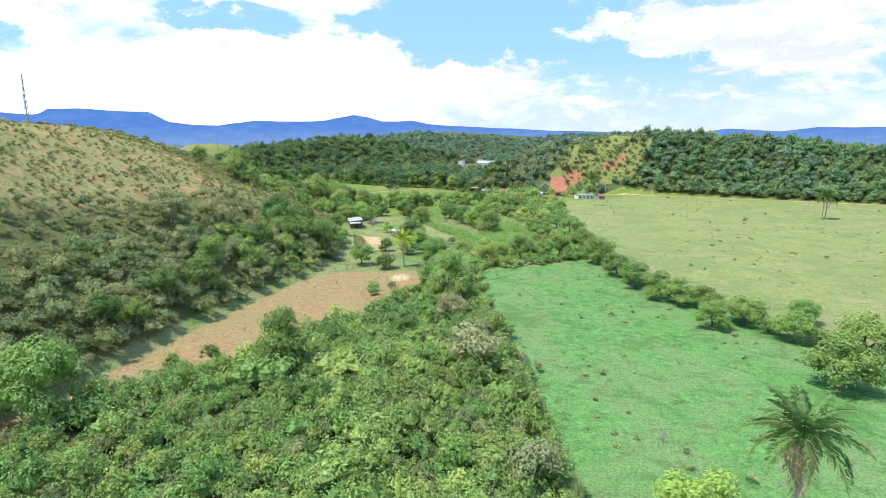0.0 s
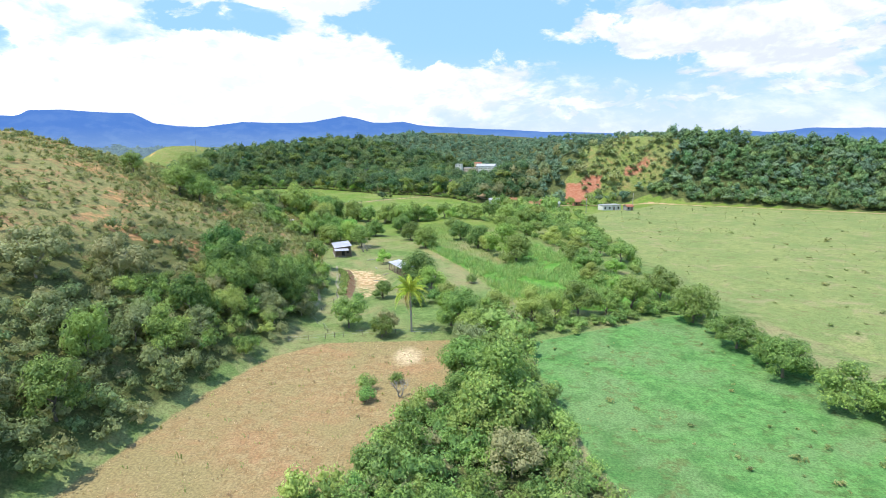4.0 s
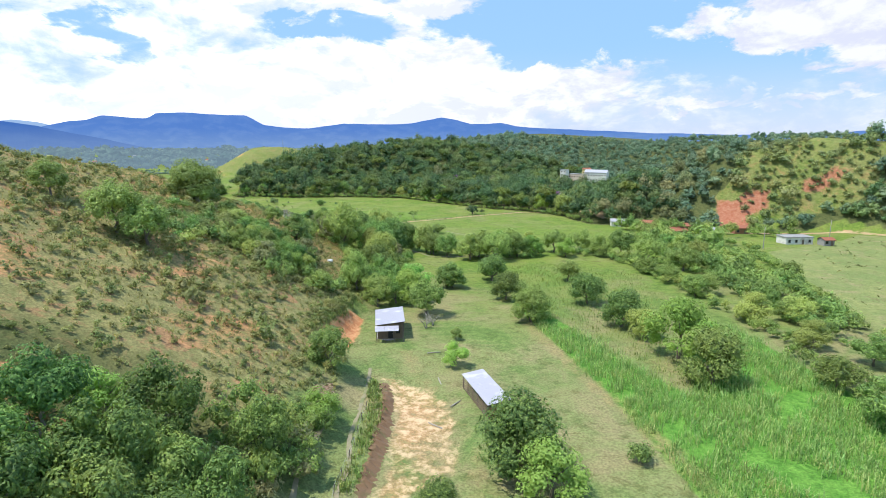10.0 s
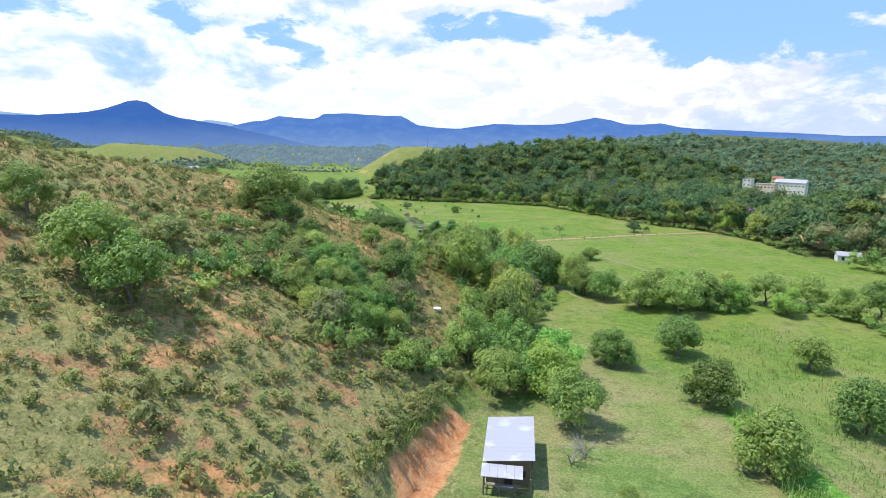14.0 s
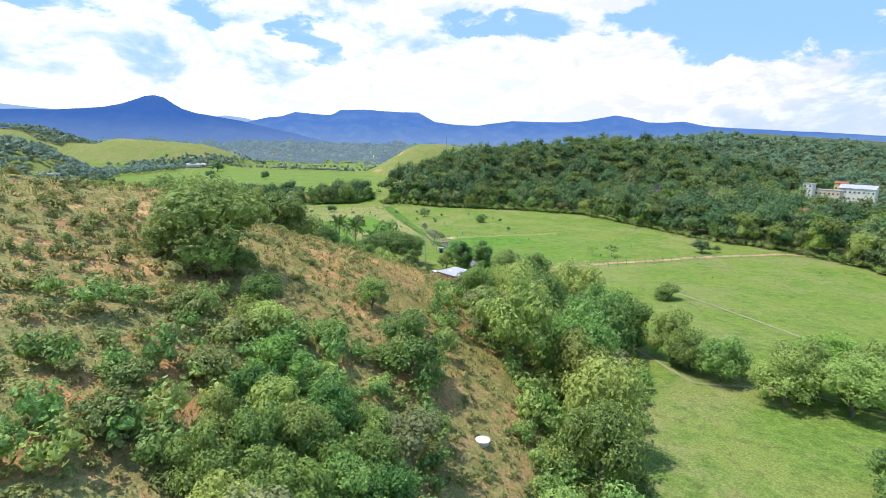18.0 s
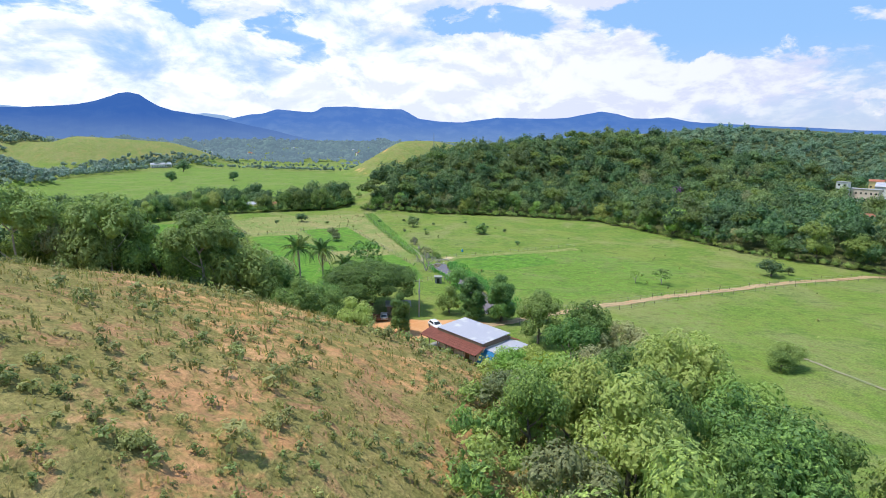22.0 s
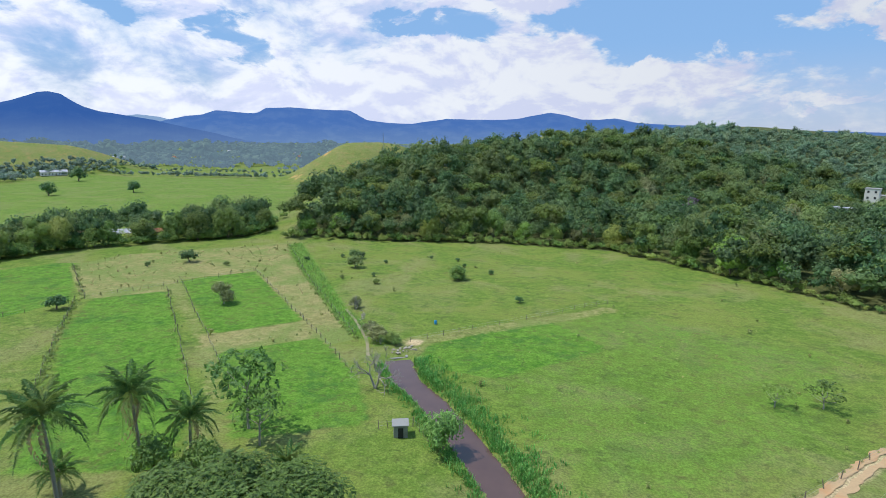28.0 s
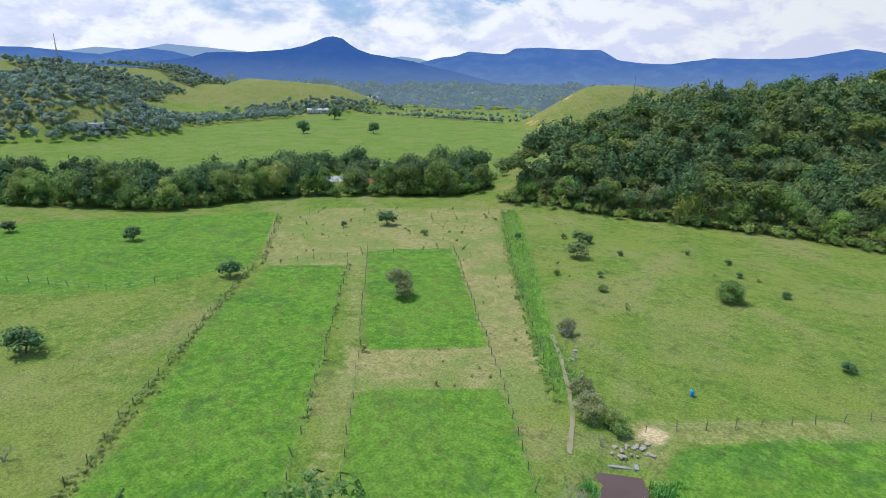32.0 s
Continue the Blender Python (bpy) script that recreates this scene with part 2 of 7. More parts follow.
LEAF = {
    "mango": leaf_surface("mango_leaves", (0.044, 0.090, 0.026), (0.250, 0.330, 0.074), (0.285, 0.310, 0.078)),
    "column": leaf_surface("glossy_leaves", (0.042, 0.098, 0.030), (0.190, 0.310, 0.068), (0.200, 0.295, 0.064)),
    "deep": leaf_surface("deep_green_leaves", (0.032, 0.078, 0.024), (0.178, 0.285, 0.058), (0.195, 0.260, 0.058)),
    "broad": leaf_surface("broad_leaves", (0.062, 0.118, 0.032), (0.290, 0.390, 0.088), (0.295, 0.335, 0.088)),
    "light": leaf_surface("light_leaves", (0.103, 0.202, 0.038), (0.283, 0.431, 0.083), (0.280, 0.364, 0.081)),
    "grey": leaf_surface("grey_green_leaves", (0.115, 0.138, 0.062), (0.275, 0.300, 0.120), (0.265, 0.245, 0.112)),
    "forest": leaf_surface("forest_leaves", (0.032, 0.070, 0.034), (0.138, 0.222, 0.070), (0.165, 0.205, 0.066), sprig=2.2),
    "olive": leaf_surface("feathery_leaves", (0.045, 0.080, 0.018), (0.160, 0.215, 0.042), (0.150, 0.185, 0.038), sprig=4.0),
    "cream": leaf_surface("flowering_leaves", (0.127, 0.161, 0.062), (0.345, 0.333, 0.169), (0.299, 0.286, 0.137)),
    "violet": leaf_surface("violet_blossom", (0.138, 0.057, 0.149), (0.345, 0.149, 0.368), (0.299, 0.138, 0.287)),
    "dry": leaf_surface("dry_leaves", (0.196, 0.127, 0.085), (0.345, 0.241, 0.159), (0.276, 0.184, 0.137)),
    "scrub": leaf_surface("scrub_leaves", (0.090, 0.112, 0.036), (0.265, 0.300, 0.092), (0.270, 0.255, 0.090)),
    "thicket": leaf_surface("thicket_leaves", (0.064, 0.124, 0.036), (0.270, 0.390, 0.094), (0.285, 0.340, 0.092)),
    "hill": leaf_surface("hillside_leaves", (0.080, 0.115, 0.046), (0.280, 0.335, 0.120), (0.300, 0.300, 0.125)),
    # Paler and bluer than near leaves: distance haze put into the base colour.
    "distant": leaf_surface("haze_tinted_leaves", (0.085, 0.142, 0.092), (0.160, 0.240, 0.128), (0.175, 0.225, 0.118), sprig=2.2),
    "reed": leaf_surface("reed_blades", (0.140, 0.240, 0.066), (0.290, 0.385, 0.120), (0.336, 0.350, 0.128)),
    "palm": leaf_surface("palm_fronds", (0.052, 0.110, 0.034), (0.165, 0.255, 0.070), (0.180, 0.225, 0.062)),
    "gold": leaf_surface("golden_palm_fronds", (0.171, 0.264, 0.031), (0.465, 0.512, 0.080), (0.512, 0.480, 0.088)),
    "withered": leaf_surface("withered_fronds", (0.265, 0.196, 0.113), (0.483, 0.380, 0.228), (0.380, 0.276, 0.171)),
    "straw": leaf_surface("straw_tufts", (0.150, 0.160, 0.050), (0.310, 0.280, 0.095), (0.300, 0.235, 0.085)),
    "hillwood": leaf_surface("hill_wood_leaves", (0.064, 0.120, 0.054), (0.170, 0.268, 0.092), (0.190, 0.242, 0.086), sprig=2.2),
    "sedge": leaf_surface("sedge_blades", (0.060, 0.190, 0.038), (0.150, 0.330, 0.075), (0.180, 0.310, 0.080)),
    "canopy": leaf_surface("canopy_leaves", (0.050, 0.100, 0.030), (0.215, 0.295, 0.066), (0.225, 0.260, 0.064)),
    # Haze over the far hills is painted into this bluish leaf colour.
    "haze_blued": leaf_surface("haze_blued_leaves", (0.112, 0.165, 0.142), (0.185, 0.250, 0.180), (0.195, 0.238, 0.168), sprig=2.2),
    "tuft": leaf_surface("grass_tufts", (0.130, 0.198, 0.054), (0.256, 0.310, 0.084), (0.265, 0.260, 0.092)),
}
BARK = plain_surface("bark", (0.23, 0.19, 0.145), 0.9, 0, 3, 0.5, (0.33, 0.30, 0.26), 0.6)
PALE_BARK = plain_surface("pale_bark", (0.44, 0.40, 0.33), 0.9, 0, 3, 0.4, (0.30, 0.26, 0.21), 0.5)
SHEET = plain_surface("white_roof_sheet", (0.46, 0.44, 0.485), 0.45, 0.15, 0.8, 0.06, (0.62, 0.60, 0.57), 0.25, 3.0)
OLD_TILE = plain_surface("old_clay_tile", (0.34, 0.105, 0.068), 0.9, 0, 2.0, 0.75, (0.17, 0.070, 0.055), 0.4)
CLAY_TILE = plain_surface("clay_tile", (0.42, 0.15, 0.08), 0.9, 0, 2.0, 0.4, (0.28, 0.12, 0.08), 0.3)
PLANK = plain_surface("weathered_plank", (0.27, 0.20, 0.14), 0.9, 0, 2.5, 0.5, (0.16, 0.12, 0.09), 0.4)
POST = plain_surface("weathered_post", (0.22, 0.18, 0.14), 0.95, 0, 3, 0.4, None, 0.4)
PLASTER = plain_surface("white_plaster", (0.72, 0.70, 0.65), 0.9, 0, 0.8, 0.12, (0.52, 0.48, 0.42), 0.2)
CREAM = plain_surface("peach_plaster", (0.68, 0.54, 0.44), 0.9, 0, 0.8, 0.15, (0.55, 0.38, 0.30), 0.2)
YELLOW = plain_surface("yellow_plaster", (0.74, 0.58, 0.26), 0.9, 0, 0.8, 0.12, None, 0.2)
BRICK = plain_surface("raw_brick_wall", (0.40, 0.18, 0.11), 0.95, 0, 1.5, 0.35, (0.30, 0.20, 0.15), 0.3)
CONCRETE = plain_surface("concrete", (0.36, 0.35, 0.33), 0.9, 0, 1.2, 0.3, (0.22, 0.21, 0.20), 0.3)
# Near-black: shade of openings put into the colour; doors and a cap share it.
DARK = plain_surface("shadowed_opening", (0.05, 0.045, 0.04), 0.9, 0, 1.0, 0.3)
TARP = plain_surface("blue_tarpaulin", (0.05, 0.36, 0.72), 0.4, 0, 1.5, 0.2, None, 0.3)
CLOTH = plain_surface("pale_cover", (0.62, 0.55, 0.53), 0.7, 0, 1.5, 0.2, (0.50, 0.42, 0.40), 0.3)
WHITE_PAINT = plain_surface("white_car_paint", (0.80, 0.80, 0.80), 0.25, 0, 1.0, 0.05, None, 0.0)
SILVER_PAINT = plain_surface("silver_car_paint", (0.46, 0.47, 0.49), 0.3, 0.5, 1.0, 0.06, None, 0.0)
GLASS = plain_surface("dark_window_glass", (0.03, 0.035, 0.04), 0.08, 0, 1.0, 0.1, None, 0.0)
RUBBER = plain_surface("tyre_rubber", (0.03, 0.03, 0.03), 0.85, 0, 3.0, 0.2)
STEEL = plain_surface("galvanised_steel", (0.45, 0.45, 0.44), 0.45, 0.7, 3.0, 0.2)
STONE = plain_surface("pale_stone", (0.42, 0.37, 0.30), 0.95, 0, 2.0, 0.3, (0.35, 0.30, 0.24), 0.4)
EARTH = plain_surface("red_earth", (0.42, 0.17, 0.08), 0.95, 0, 1.0, 0.35, (0.30, 0.12, 0.06), 0.6)


def ground_surface():
    m, t, bsdf, _ = material("ground")
    at = node(t, "ShaderNodeNewGeometry").outputs["Position"]
    grain, clump, patch, broad = noisy(t, at, 3.2, 4, 0.65), noisy(t, at, 0.7, 5, 0.68), noisy(t, at, 0.085, 5, 0.6, 0.5), noisy(t, at, 0.022, 3)
    first = stored(t, "zone_a")
    second = stored(t, "zone_b")
    a, b = node(t, "ShaderNodeSeparateColor", {0: first.outputs["Color"]}), node(t, "ShaderNodeSeparateColor", {0: second.outputs["Color"]})
    rag = maths(t, "MULTIPLY", maths(t, "SUBTRACT", maths(t, "ADD", maths(t, "MULTIPLY", clump, 0.6), maths(t, "MULTIPLY", patch, 0.4)), 0.5), 0.8)

    def zone(value, crisp=0.16, ragged=1.0):
        return ramped(t, maths(t, "ADD", value, maths(t, "MULTIPLY", rag, ragged)), 0.5 - crisp, 0.5 + crisp)

    def two(one, other, fac):
        return mixed(t, fac, one, other)

    mottle = ramped(t, clump, 0.35, 0.68)
    wide = ramped(t, patch, 0.38, 0.64)
    fine = ramped(t, grain, 0.3, 0.7)
    north = ramped(t, node(t, "ShaderNodeSeparateXYZ", {0: at}).outputs[1], 200.0, 330.0)
    c = two(two((0.112, 0.172, 0.048), (0.178, 0.245, 0.074), mottle), two((0.104, 0.172, 0.026), (0.174, 0.244, 0.044), mottle), north)
    c = two(c, two((0.235, 0.245, 0.098), (0.195, 0.232, 0.050), north), maths(t, "MULTIPLY", wide, 0.8))
    worn = maths(t, "MULTIPLY", ramped(t, noisy(t, at, 0.05, 6, 0.65, 0.6), 0.46, 0.64), maths(t, "SUBTRACT", 0.9, maths(t, "MULTIPLY", north, 0.50)))
    c = two(c, (0.285, 0.240, 0.120), worn)
    lush = two(two((0.090, 0.205, 0.054), (0.146, 0.288, 0.078), mottle), two((0.072, 0.172, 0.018), (0.152, 0.284, 0.036), mottle), north)
    lush = two(lush, two((0.165, 0.238, 0.092), (0.150, 0.235, 0.040), north), maths(t, "SUBTRACT", maths(t, "MULTIPLY", wide, 0.7), maths(t, "MULTIPLY", maths(t, "MULTIPLY", wide, north), 0.28)))
    lush = two(lush, (0.050, 0.125, 0.030), maths(t, "MULTIPLY", ramped(t, noisy(t, at, 0.16, 5, 0.65, 0.6), 0.52, 0.64), 0.48))
    c = two(c, lush, zone(a.outputs[1]))
    tussock = maths(t, "MULTIPLY", ramped(t, noisy(t, at, 0.42, 6, 0.75, 0.4), 0.52, 0.64), 0.62)
    c = two(c, two((0.070, 0.105, 0.028), (0.130, 0.118, 0.042), wide), tussock)
    pale = two((0.200, 0.230, 0.076), (0.276, 0.288, 0.104), mottle)
    pale = two(pale, (0.150, 0.208, 0.066), maths(t, "MULTIPLY", wide, 0.6))
    pale = two(pale, (0.300, 0.250, 0.130), maths(t, "MULTIPLY", ramped(t, noisy(t, at, 0.11, 5, 0.7, 0.8), 0.53, 0.66), 0.7))
    pale = two(pale, two((0.118, 0.150, 0.052), (0.205, 0.150, 0.070), wide), maths(t, "MULTIPLY", ramped(t, noisy(t, at, 0.36, 6, 0.75, 0.4), 0.54, 0.64), 0.62))
    c = two(c, pale, zone(first.outputs["Alpha"]))
    reed = two((0.080, 0.200, 0.028), (0.150, 0.300, 0.050), mottle)
    c = two(c, reed, zone(second.outputs["Alpha"]))
    dry = two((0.270, 0.172, 0.078), (0.340, 0.250, 0.122), mottle)
    dry = two(dry, (0.420, 0.205, 0.105), maths(t, "MULTIPLY", ramped(t, noisy(t, at, 0.07, 5, 0.65, 0.7), 0.50, 0.62), 0.4))
    dry = two(dry, two((0.225, 0.215, 0.074), (0.345, 0.300, 0.128), mottle), north)
    dry = two(dry, two((0.270, 0.215, 0.095), (0.165, 0.225, 0.054), north), maths(t, "MULTIPLY", wide, 0.85))
    c = two(c, dry, zone(a.outputs[0]))
    slope = two((0.195, 0.190, 0.070), (0.305, 0.268, 0.108), mottle)
    slope = two(slope, two((0.182, 0.162, 0.048), (0.295, 0.232, 0.082), mottle), ramped(t, node(t, "ShaderNodeSeparateXYZ", {0: at}).outputs[1], 235.0, 300.0))
    slope = two(slope, two((0.150, 0.176, 0.056), (0.250, 0.246, 0.090), mottle), ramped(t, node(t, "ShaderNodeSeparateXYZ", {0: at}).outputs[1], 400.0, 430.0))
    slope = two(slope, (0.390, 0.200, 0.105), maths(t, "MULTIPLY", ramped(t, noisy(t, at, 0.20, 6, 0.72, 1.0), 0.50, 0.64), 0.75))
    c = two(c, slope, zone(b.outputs[2], 0.3))
    litter = two((0.070, 0.090, 0.030), (0.125, 0.130, 0.048), mottle)
    c = two(c, litter, zone(b.outputs[0]))
    soil = two((0.480, 0.250, 0.115), (0.640, 0.460, 0.270), ramped(t, clump, 0.42, 0.60))
    soil = two(soil, (0.430, 0.155, 0.065), ramped(t, broad, 0.52, 0.6))
    soil = two(soil, two((0.560, 0.245, 0.090), (0.640, 0.350, 0.165), wide), north)
    east = ramped(t, node(t, "ShaderNodeSeparateXYZ", {0: at}).outputs[0], 40.0, 60.0)
    soil = two(soil, two((0.340, 0.120, 0.065), (0.430, 0.210, 0.125), mottle), east)
    west = ramped(t, node(t, "ShaderNodeSeparateXYZ", {0: at}).outputs[0], -39.0, -43.0)
    soil = two(soil, two((0.430, 0.165, 0.070), (0.570, 0.300, 0.140), mottle), maths(t, "MULTIPLY", west, maths(t, "SUBTRACT", 1.0, north)))
    bare = zone(a.outputs[2], 0.14, 1.5)
    c = two(c, soil, bare)
    track = two((0.520, 0.380, 0.220), (0.620, 0.470, 0.290), fine)
    c = two(c, track, zone(b.outputs[1], 0.2, 0.6))
    c = mixed(t, maths(t, "SUBTRACT", 0.56, maths(t, "MULTIPLY", bare, 0.38)), c, mixed(t, fine, (0.28, 0.28, 0.28), (0.76, 0.76, 0.76)), "OVERLAY")
    link(t, c, bsdf.inputs["Base Color"])
    bsdf.inputs["Roughness"].default_value, bsdf.inputs["Specular IOR Level"].default_value = 0.95, 0.1
    high = maths(t, "ADD", maths(t, "MULTIPLY", grain, 0.35), clump)
    link(t, node(t, "ShaderNodeBump", {"Height": high, "Strength": 0.8, "Distance": 0.5}).outputs[0], bsdf.inputs["Normal"])
    return m


def water_surface():
    m, t, bsdf, _ = material("muddy_water")
    at = node(t, "ShaderNodeTexCoord").outputs["Object"]
    link(t, mixed(t, noisy(t, at, 0.25, 3), (0.085, 0.050, 0.040), (0.140, 0.082, 0.064)), bsdf.inputs["Base Color"])
    bsdf.inputs["Roughness"].default_value = 0.12
    link(t, node(t, "ShaderNodeBump", {"Height": noisy(t, at, 1.6, 3), "Strength": 0.15, "Distance": 0.05}).outputs[0], bsdf.inputs["Normal"])
    return m


def haze_glow_surface(name, wooded, bare, haze, share, top):
    """Land kilometres away: blue haze added as emission, paler towards the foot."""
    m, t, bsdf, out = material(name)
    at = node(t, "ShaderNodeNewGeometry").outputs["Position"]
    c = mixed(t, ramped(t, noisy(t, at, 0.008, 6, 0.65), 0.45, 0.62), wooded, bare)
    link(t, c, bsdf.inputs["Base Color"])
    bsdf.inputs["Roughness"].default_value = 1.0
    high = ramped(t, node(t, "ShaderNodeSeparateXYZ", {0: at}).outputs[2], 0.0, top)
    pale = tuple(v * 0.7 + w * 0.3 for v, w in zip(haze, (0.42, 0.56, 0.72)))
    glow = node(t, "ShaderNodeEmission", {0: mixed(t, high, pale, haze), 1: 1.0})
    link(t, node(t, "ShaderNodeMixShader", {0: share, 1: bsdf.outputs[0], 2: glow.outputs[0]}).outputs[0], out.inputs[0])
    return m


GROUND, WATER = ground_surface(), water_surface()


def smooth(a, b, v):
    u = np.clip((np.asarray(v, float) - a) / (b - a), 0.0, 1.0)
    return u * u * (3 - 2 * u)


# long ridge beside the flight: y, x of its foot, x of its crest, height of its crest, roundness of its flank
RIDGE = np.array([(-300, -70, -150, 62, 1.25), (60, -57, -147, 60.1, 1.25), (90, -51.5, -144.3, 58.2, 1.25), (115, -45.5, -141.6, 56.2, 1.25), (130, -41, -138.8, 54.3, 1.24), (145, -36.5, -136, 52.4, 1.23),
                  (165, -32, -133, 50.5, 1.22), (200, -34, -129.8, 48.9, 1.23), (220, -38, -127, 47, 1.24), (240, -42, -126, 42.7, 1.22), (260, -46.6, -125.2, 40.1, 1.21), (280, -51, -126.7, 36.1, 1.4),
                  (300, -57, -130, 29, 1.61), (315, -65, -129.3, 23.6, 1.94), (330, -75.7, -125, 17, 2.43), (343, -94, -125.8, 7.4, 2.6), (356, -115, -129, -2, 2.6)], dtype=float)
# far hills: crest points (x, y, height above the plain, half width)
HILLS = [
    [(-228, 556, 9, 40), (-205, 640, 25, 72), (-115, 760, 36, 122), (5, 990, 56, 190), (150, 1150, 50, 220)],
    [(58, 462, 14, 38), (100, 462, 35, 40), (140, 460, 44, 41), (180, 442, 41, 42), (230, 416, 36, 46), (290, 380, 29, 48), (340, 350, 20, 46), (450, 290, 8, 44)],
    [(-362, 832, 37, 68), (-338, 852, 37, 68)],
    [(-200, 1050, 46, 130), (-120, 1120, 50, 130)],
    [(-570, 476, 31, 72), (-660, 476, 34, 90)],
    [(-790, 740, 36, 95), (-700, 790, 30, 80)],
    [(-900, 480, 52, 150), (-950, 700, 46, 160)],
    [(200, 900, 45, 150), (420, 1000, 50, 180), (560, 960, 26, 160), (800, 900, 14, 160)],
    [(560, 480, 8, 90), (800, 560, 12, 150)],
    [(-40, -330, 30, 120), (200, -380, 35, 150)],
]


RIVER = [(-140, 422), (-135, 414), (-128, 407.5), (-121.5, 400), (-115, 392), (-110, 385), (-106, 378)]
# level ground cut into the slope: corners, height above the plain
PADS = [([(-28.2, 182), (-25.5, 181), (-18, 189), (-17, 194), (-21, 208), (-31, 214), (-29, 200)], -0.7),
        ([(-46.5, 221), (-47.5, 247), (-34, 250), (-24, 245), (-24, 205), (-29.5, 180), (-20, 180), (-20, 222), (-36, 219)], 0.1),
        ([(-128, 348), (-118, 343.5), (-104, 338), (-92, 336), (-80, 345), (-85, 365), (-110, 375), (-130, 370)], 0.1)]


def near_line(x, y, line):
    """Distance to a polyline."""
    d = np.full(np.shape(x), 1e9)
    for (ax, ay), (bx, by) in zip(line, line[1:]):
        s = np.clip(((x - ax) * (bx - ax) + (y - ay) * (by - ay)) / ((bx - ax) ** 2 + (by - ay) ** 2 + 1e-9), 0, 1)
        d = np.minimum(d, np.hypot(x - ax - s * (bx - ax), y - ay - s * (by - ay)))
    return d


def inside(x, y, corners, soft=2.0):
    """1 inside a polygon, 0 outside, with an edge of the given softness."""
    x, y = np.asarray(x, float), np.asarray(y, float)
    odd = np.zeros(x.shape, bool)
    ring = list(corners) + [corners[0]]
    for (ax, ay), (bx, by) in zip(ring, ring[1:]):
        if ay != by:
            odd ^= ((ay > y) != (by > y)) & (x < (bx - ax) * (y - ay) / (by - ay) + ax)
    d = near_line(x, y, ring)
    return smooth(-soft, soft, np.where(odd, d, -d))


def plain(x, y):
    return np.interp(y, [100, 200, 300, 350, 430, 520, 800, 1500], [8.5, 8.0, 6.8, 6.0, 3.6, 3.0, 0.5, 0.0])


def ground_z(x, y):
    x, y = np.asarray(x, float), np.asarray(y, float)
    base = plain(x, y)
    foot, crest, top, curve = (np.interp(y, RIDGE[:, 0], RIDGE[:, i]) for i in (1, 2, 3, 4))
    u = (foot - x) / (foot - crest)
    east = 1 - (1 - np.clip(u, 0, 1)) ** curve
    west = 1 - smooth(8, 95, crest - x)
    z = base + np.maximum(top - base, 0) * np.where(u < 1, east, west)
    for line in HILLS:
        for (ax, ay, ah, aw), (bx, by, bh, bw) in zip(line, line[1:]):
            s = np.clip(((x - ax) * (bx - ax) + (y - ay) * (by - ay)) / ((bx - ax) ** 2 + (by - ay) ** 2), 0, 1)
            far = np.hypot(x - ax - s * (bx - ax), y - ay - s * (by - ay)) / (aw + s * (bw - aw))
            z = np.maximum(z, base + (ah + s * (bh - ah)) * (1 - smooth(0, 1.25, far)))
    z = z - 1.1 * smooth(3.4, 1.2, near_line(x, y, RIVER))
    for pad, lift in PADS:
        z = z + (np.minimum(z, base + lift) - z) * inside(x, y, pad, 1.2)
    return z


# ---- mesh helpers ----
def mesh_from(name, verts, tris, mat, smooth_faces=False, tint=None):
    """A triangle mesh from arrays."""
    verts, tris = np.asarray(verts, np.float32), np.asarray(tris, np.int32)
    me = bpy.data.meshes.new(name)
    me.vertices.add(len(verts))
    me.vertices.foreach_set("co", verts.ravel())
    me.loops.add(tris.size)
    me.loops.foreach_set("vertex_index", tris.ravel())
    me.polygons.add(len(tris))
    me.polygons.foreach_set("loop_start", np.arange(0, tris.size, 3, dtype=np.int32))
    me.polygons.foreach_set("loop_total", np.full(len(tris), 3, np.int32))
    me.polygons.foreach_set("use_smooth", np.full(len(tris), smooth_faces))
    if tint is not None:
        me.attributes.new("tint", "FLOAT", "POINT").data.foreach_set("value", np.asarray(tint, np.float32))
    me.materials.append(mat)
    me.update(calc_edges=True)
    me.validate()
    return me


def finish(bm, name, mat, smooth_faces=False):
    me = bpy.data.meshes.new(name)
    bmesh.ops.recalc_face_normals(bm, faces=bm.faces)
    for f in bm.faces:
        f.smooth = smooth_faces
    bm.to_mesh(me)
    bm.free()
    me.materials.append(mat)
    return me


def part(name, bm, mat, parent, label="", smooth_faces=False):
    ob = new(name, bm if isinstance(bm, bpy.types.Mesh) else finish(bm, name, mat, smooth_faces))
    ob.parent = parent
    return tagged(ob, label)


def thing(name, m, label, category, group="", kind=""):
    ob = new(name)
    ob.empty_display_size = 0.3
    ob.matrix_world = m
    return tagged(ob, label, category, group, kind)


def box(bm, x0, y0, z0, x1, y1, z1, bevel=0.0):
    made = bmesh.ops.create_cube(bm, size=1.0, matrix=Matrix.Translation(((x0 + x1) / 2, (y0 + y1) / 2, (z0 + z1) / 2)) @ Matrix.Diagonal((abs(x1 - x0), abs(y1 - y0), abs(z1 - z0), 1)))
    if bevel:
        edges = list({e for v in made["verts"] for e in v.link_edges})
        bmesh.ops.bevel(bm, geom=edges, offset=bevel, segments=1, affect="EDGES")
    return bm


def boxed(*corners, bevel=0.0):
    return box(bmesh.new(), *corners, bevel=bevel)


def slab(quad, thick):
    """A plate with the given upper corners."""
    bm = bmesh.new()
    top = [bm.verts.new(p) for p in quad]
    bottom = [bm.verts.new((p[0], p[1], p[2] - thick)) for p in quad]
    bm.faces.new(top)
    bm.faces.new(bottom[::-1])
    for i in range(len(quad)):
        j = (i + 1) % len(quad)
        bm.faces.new((top[i], bottom[i], bottom[j], top[j]))
    return bm


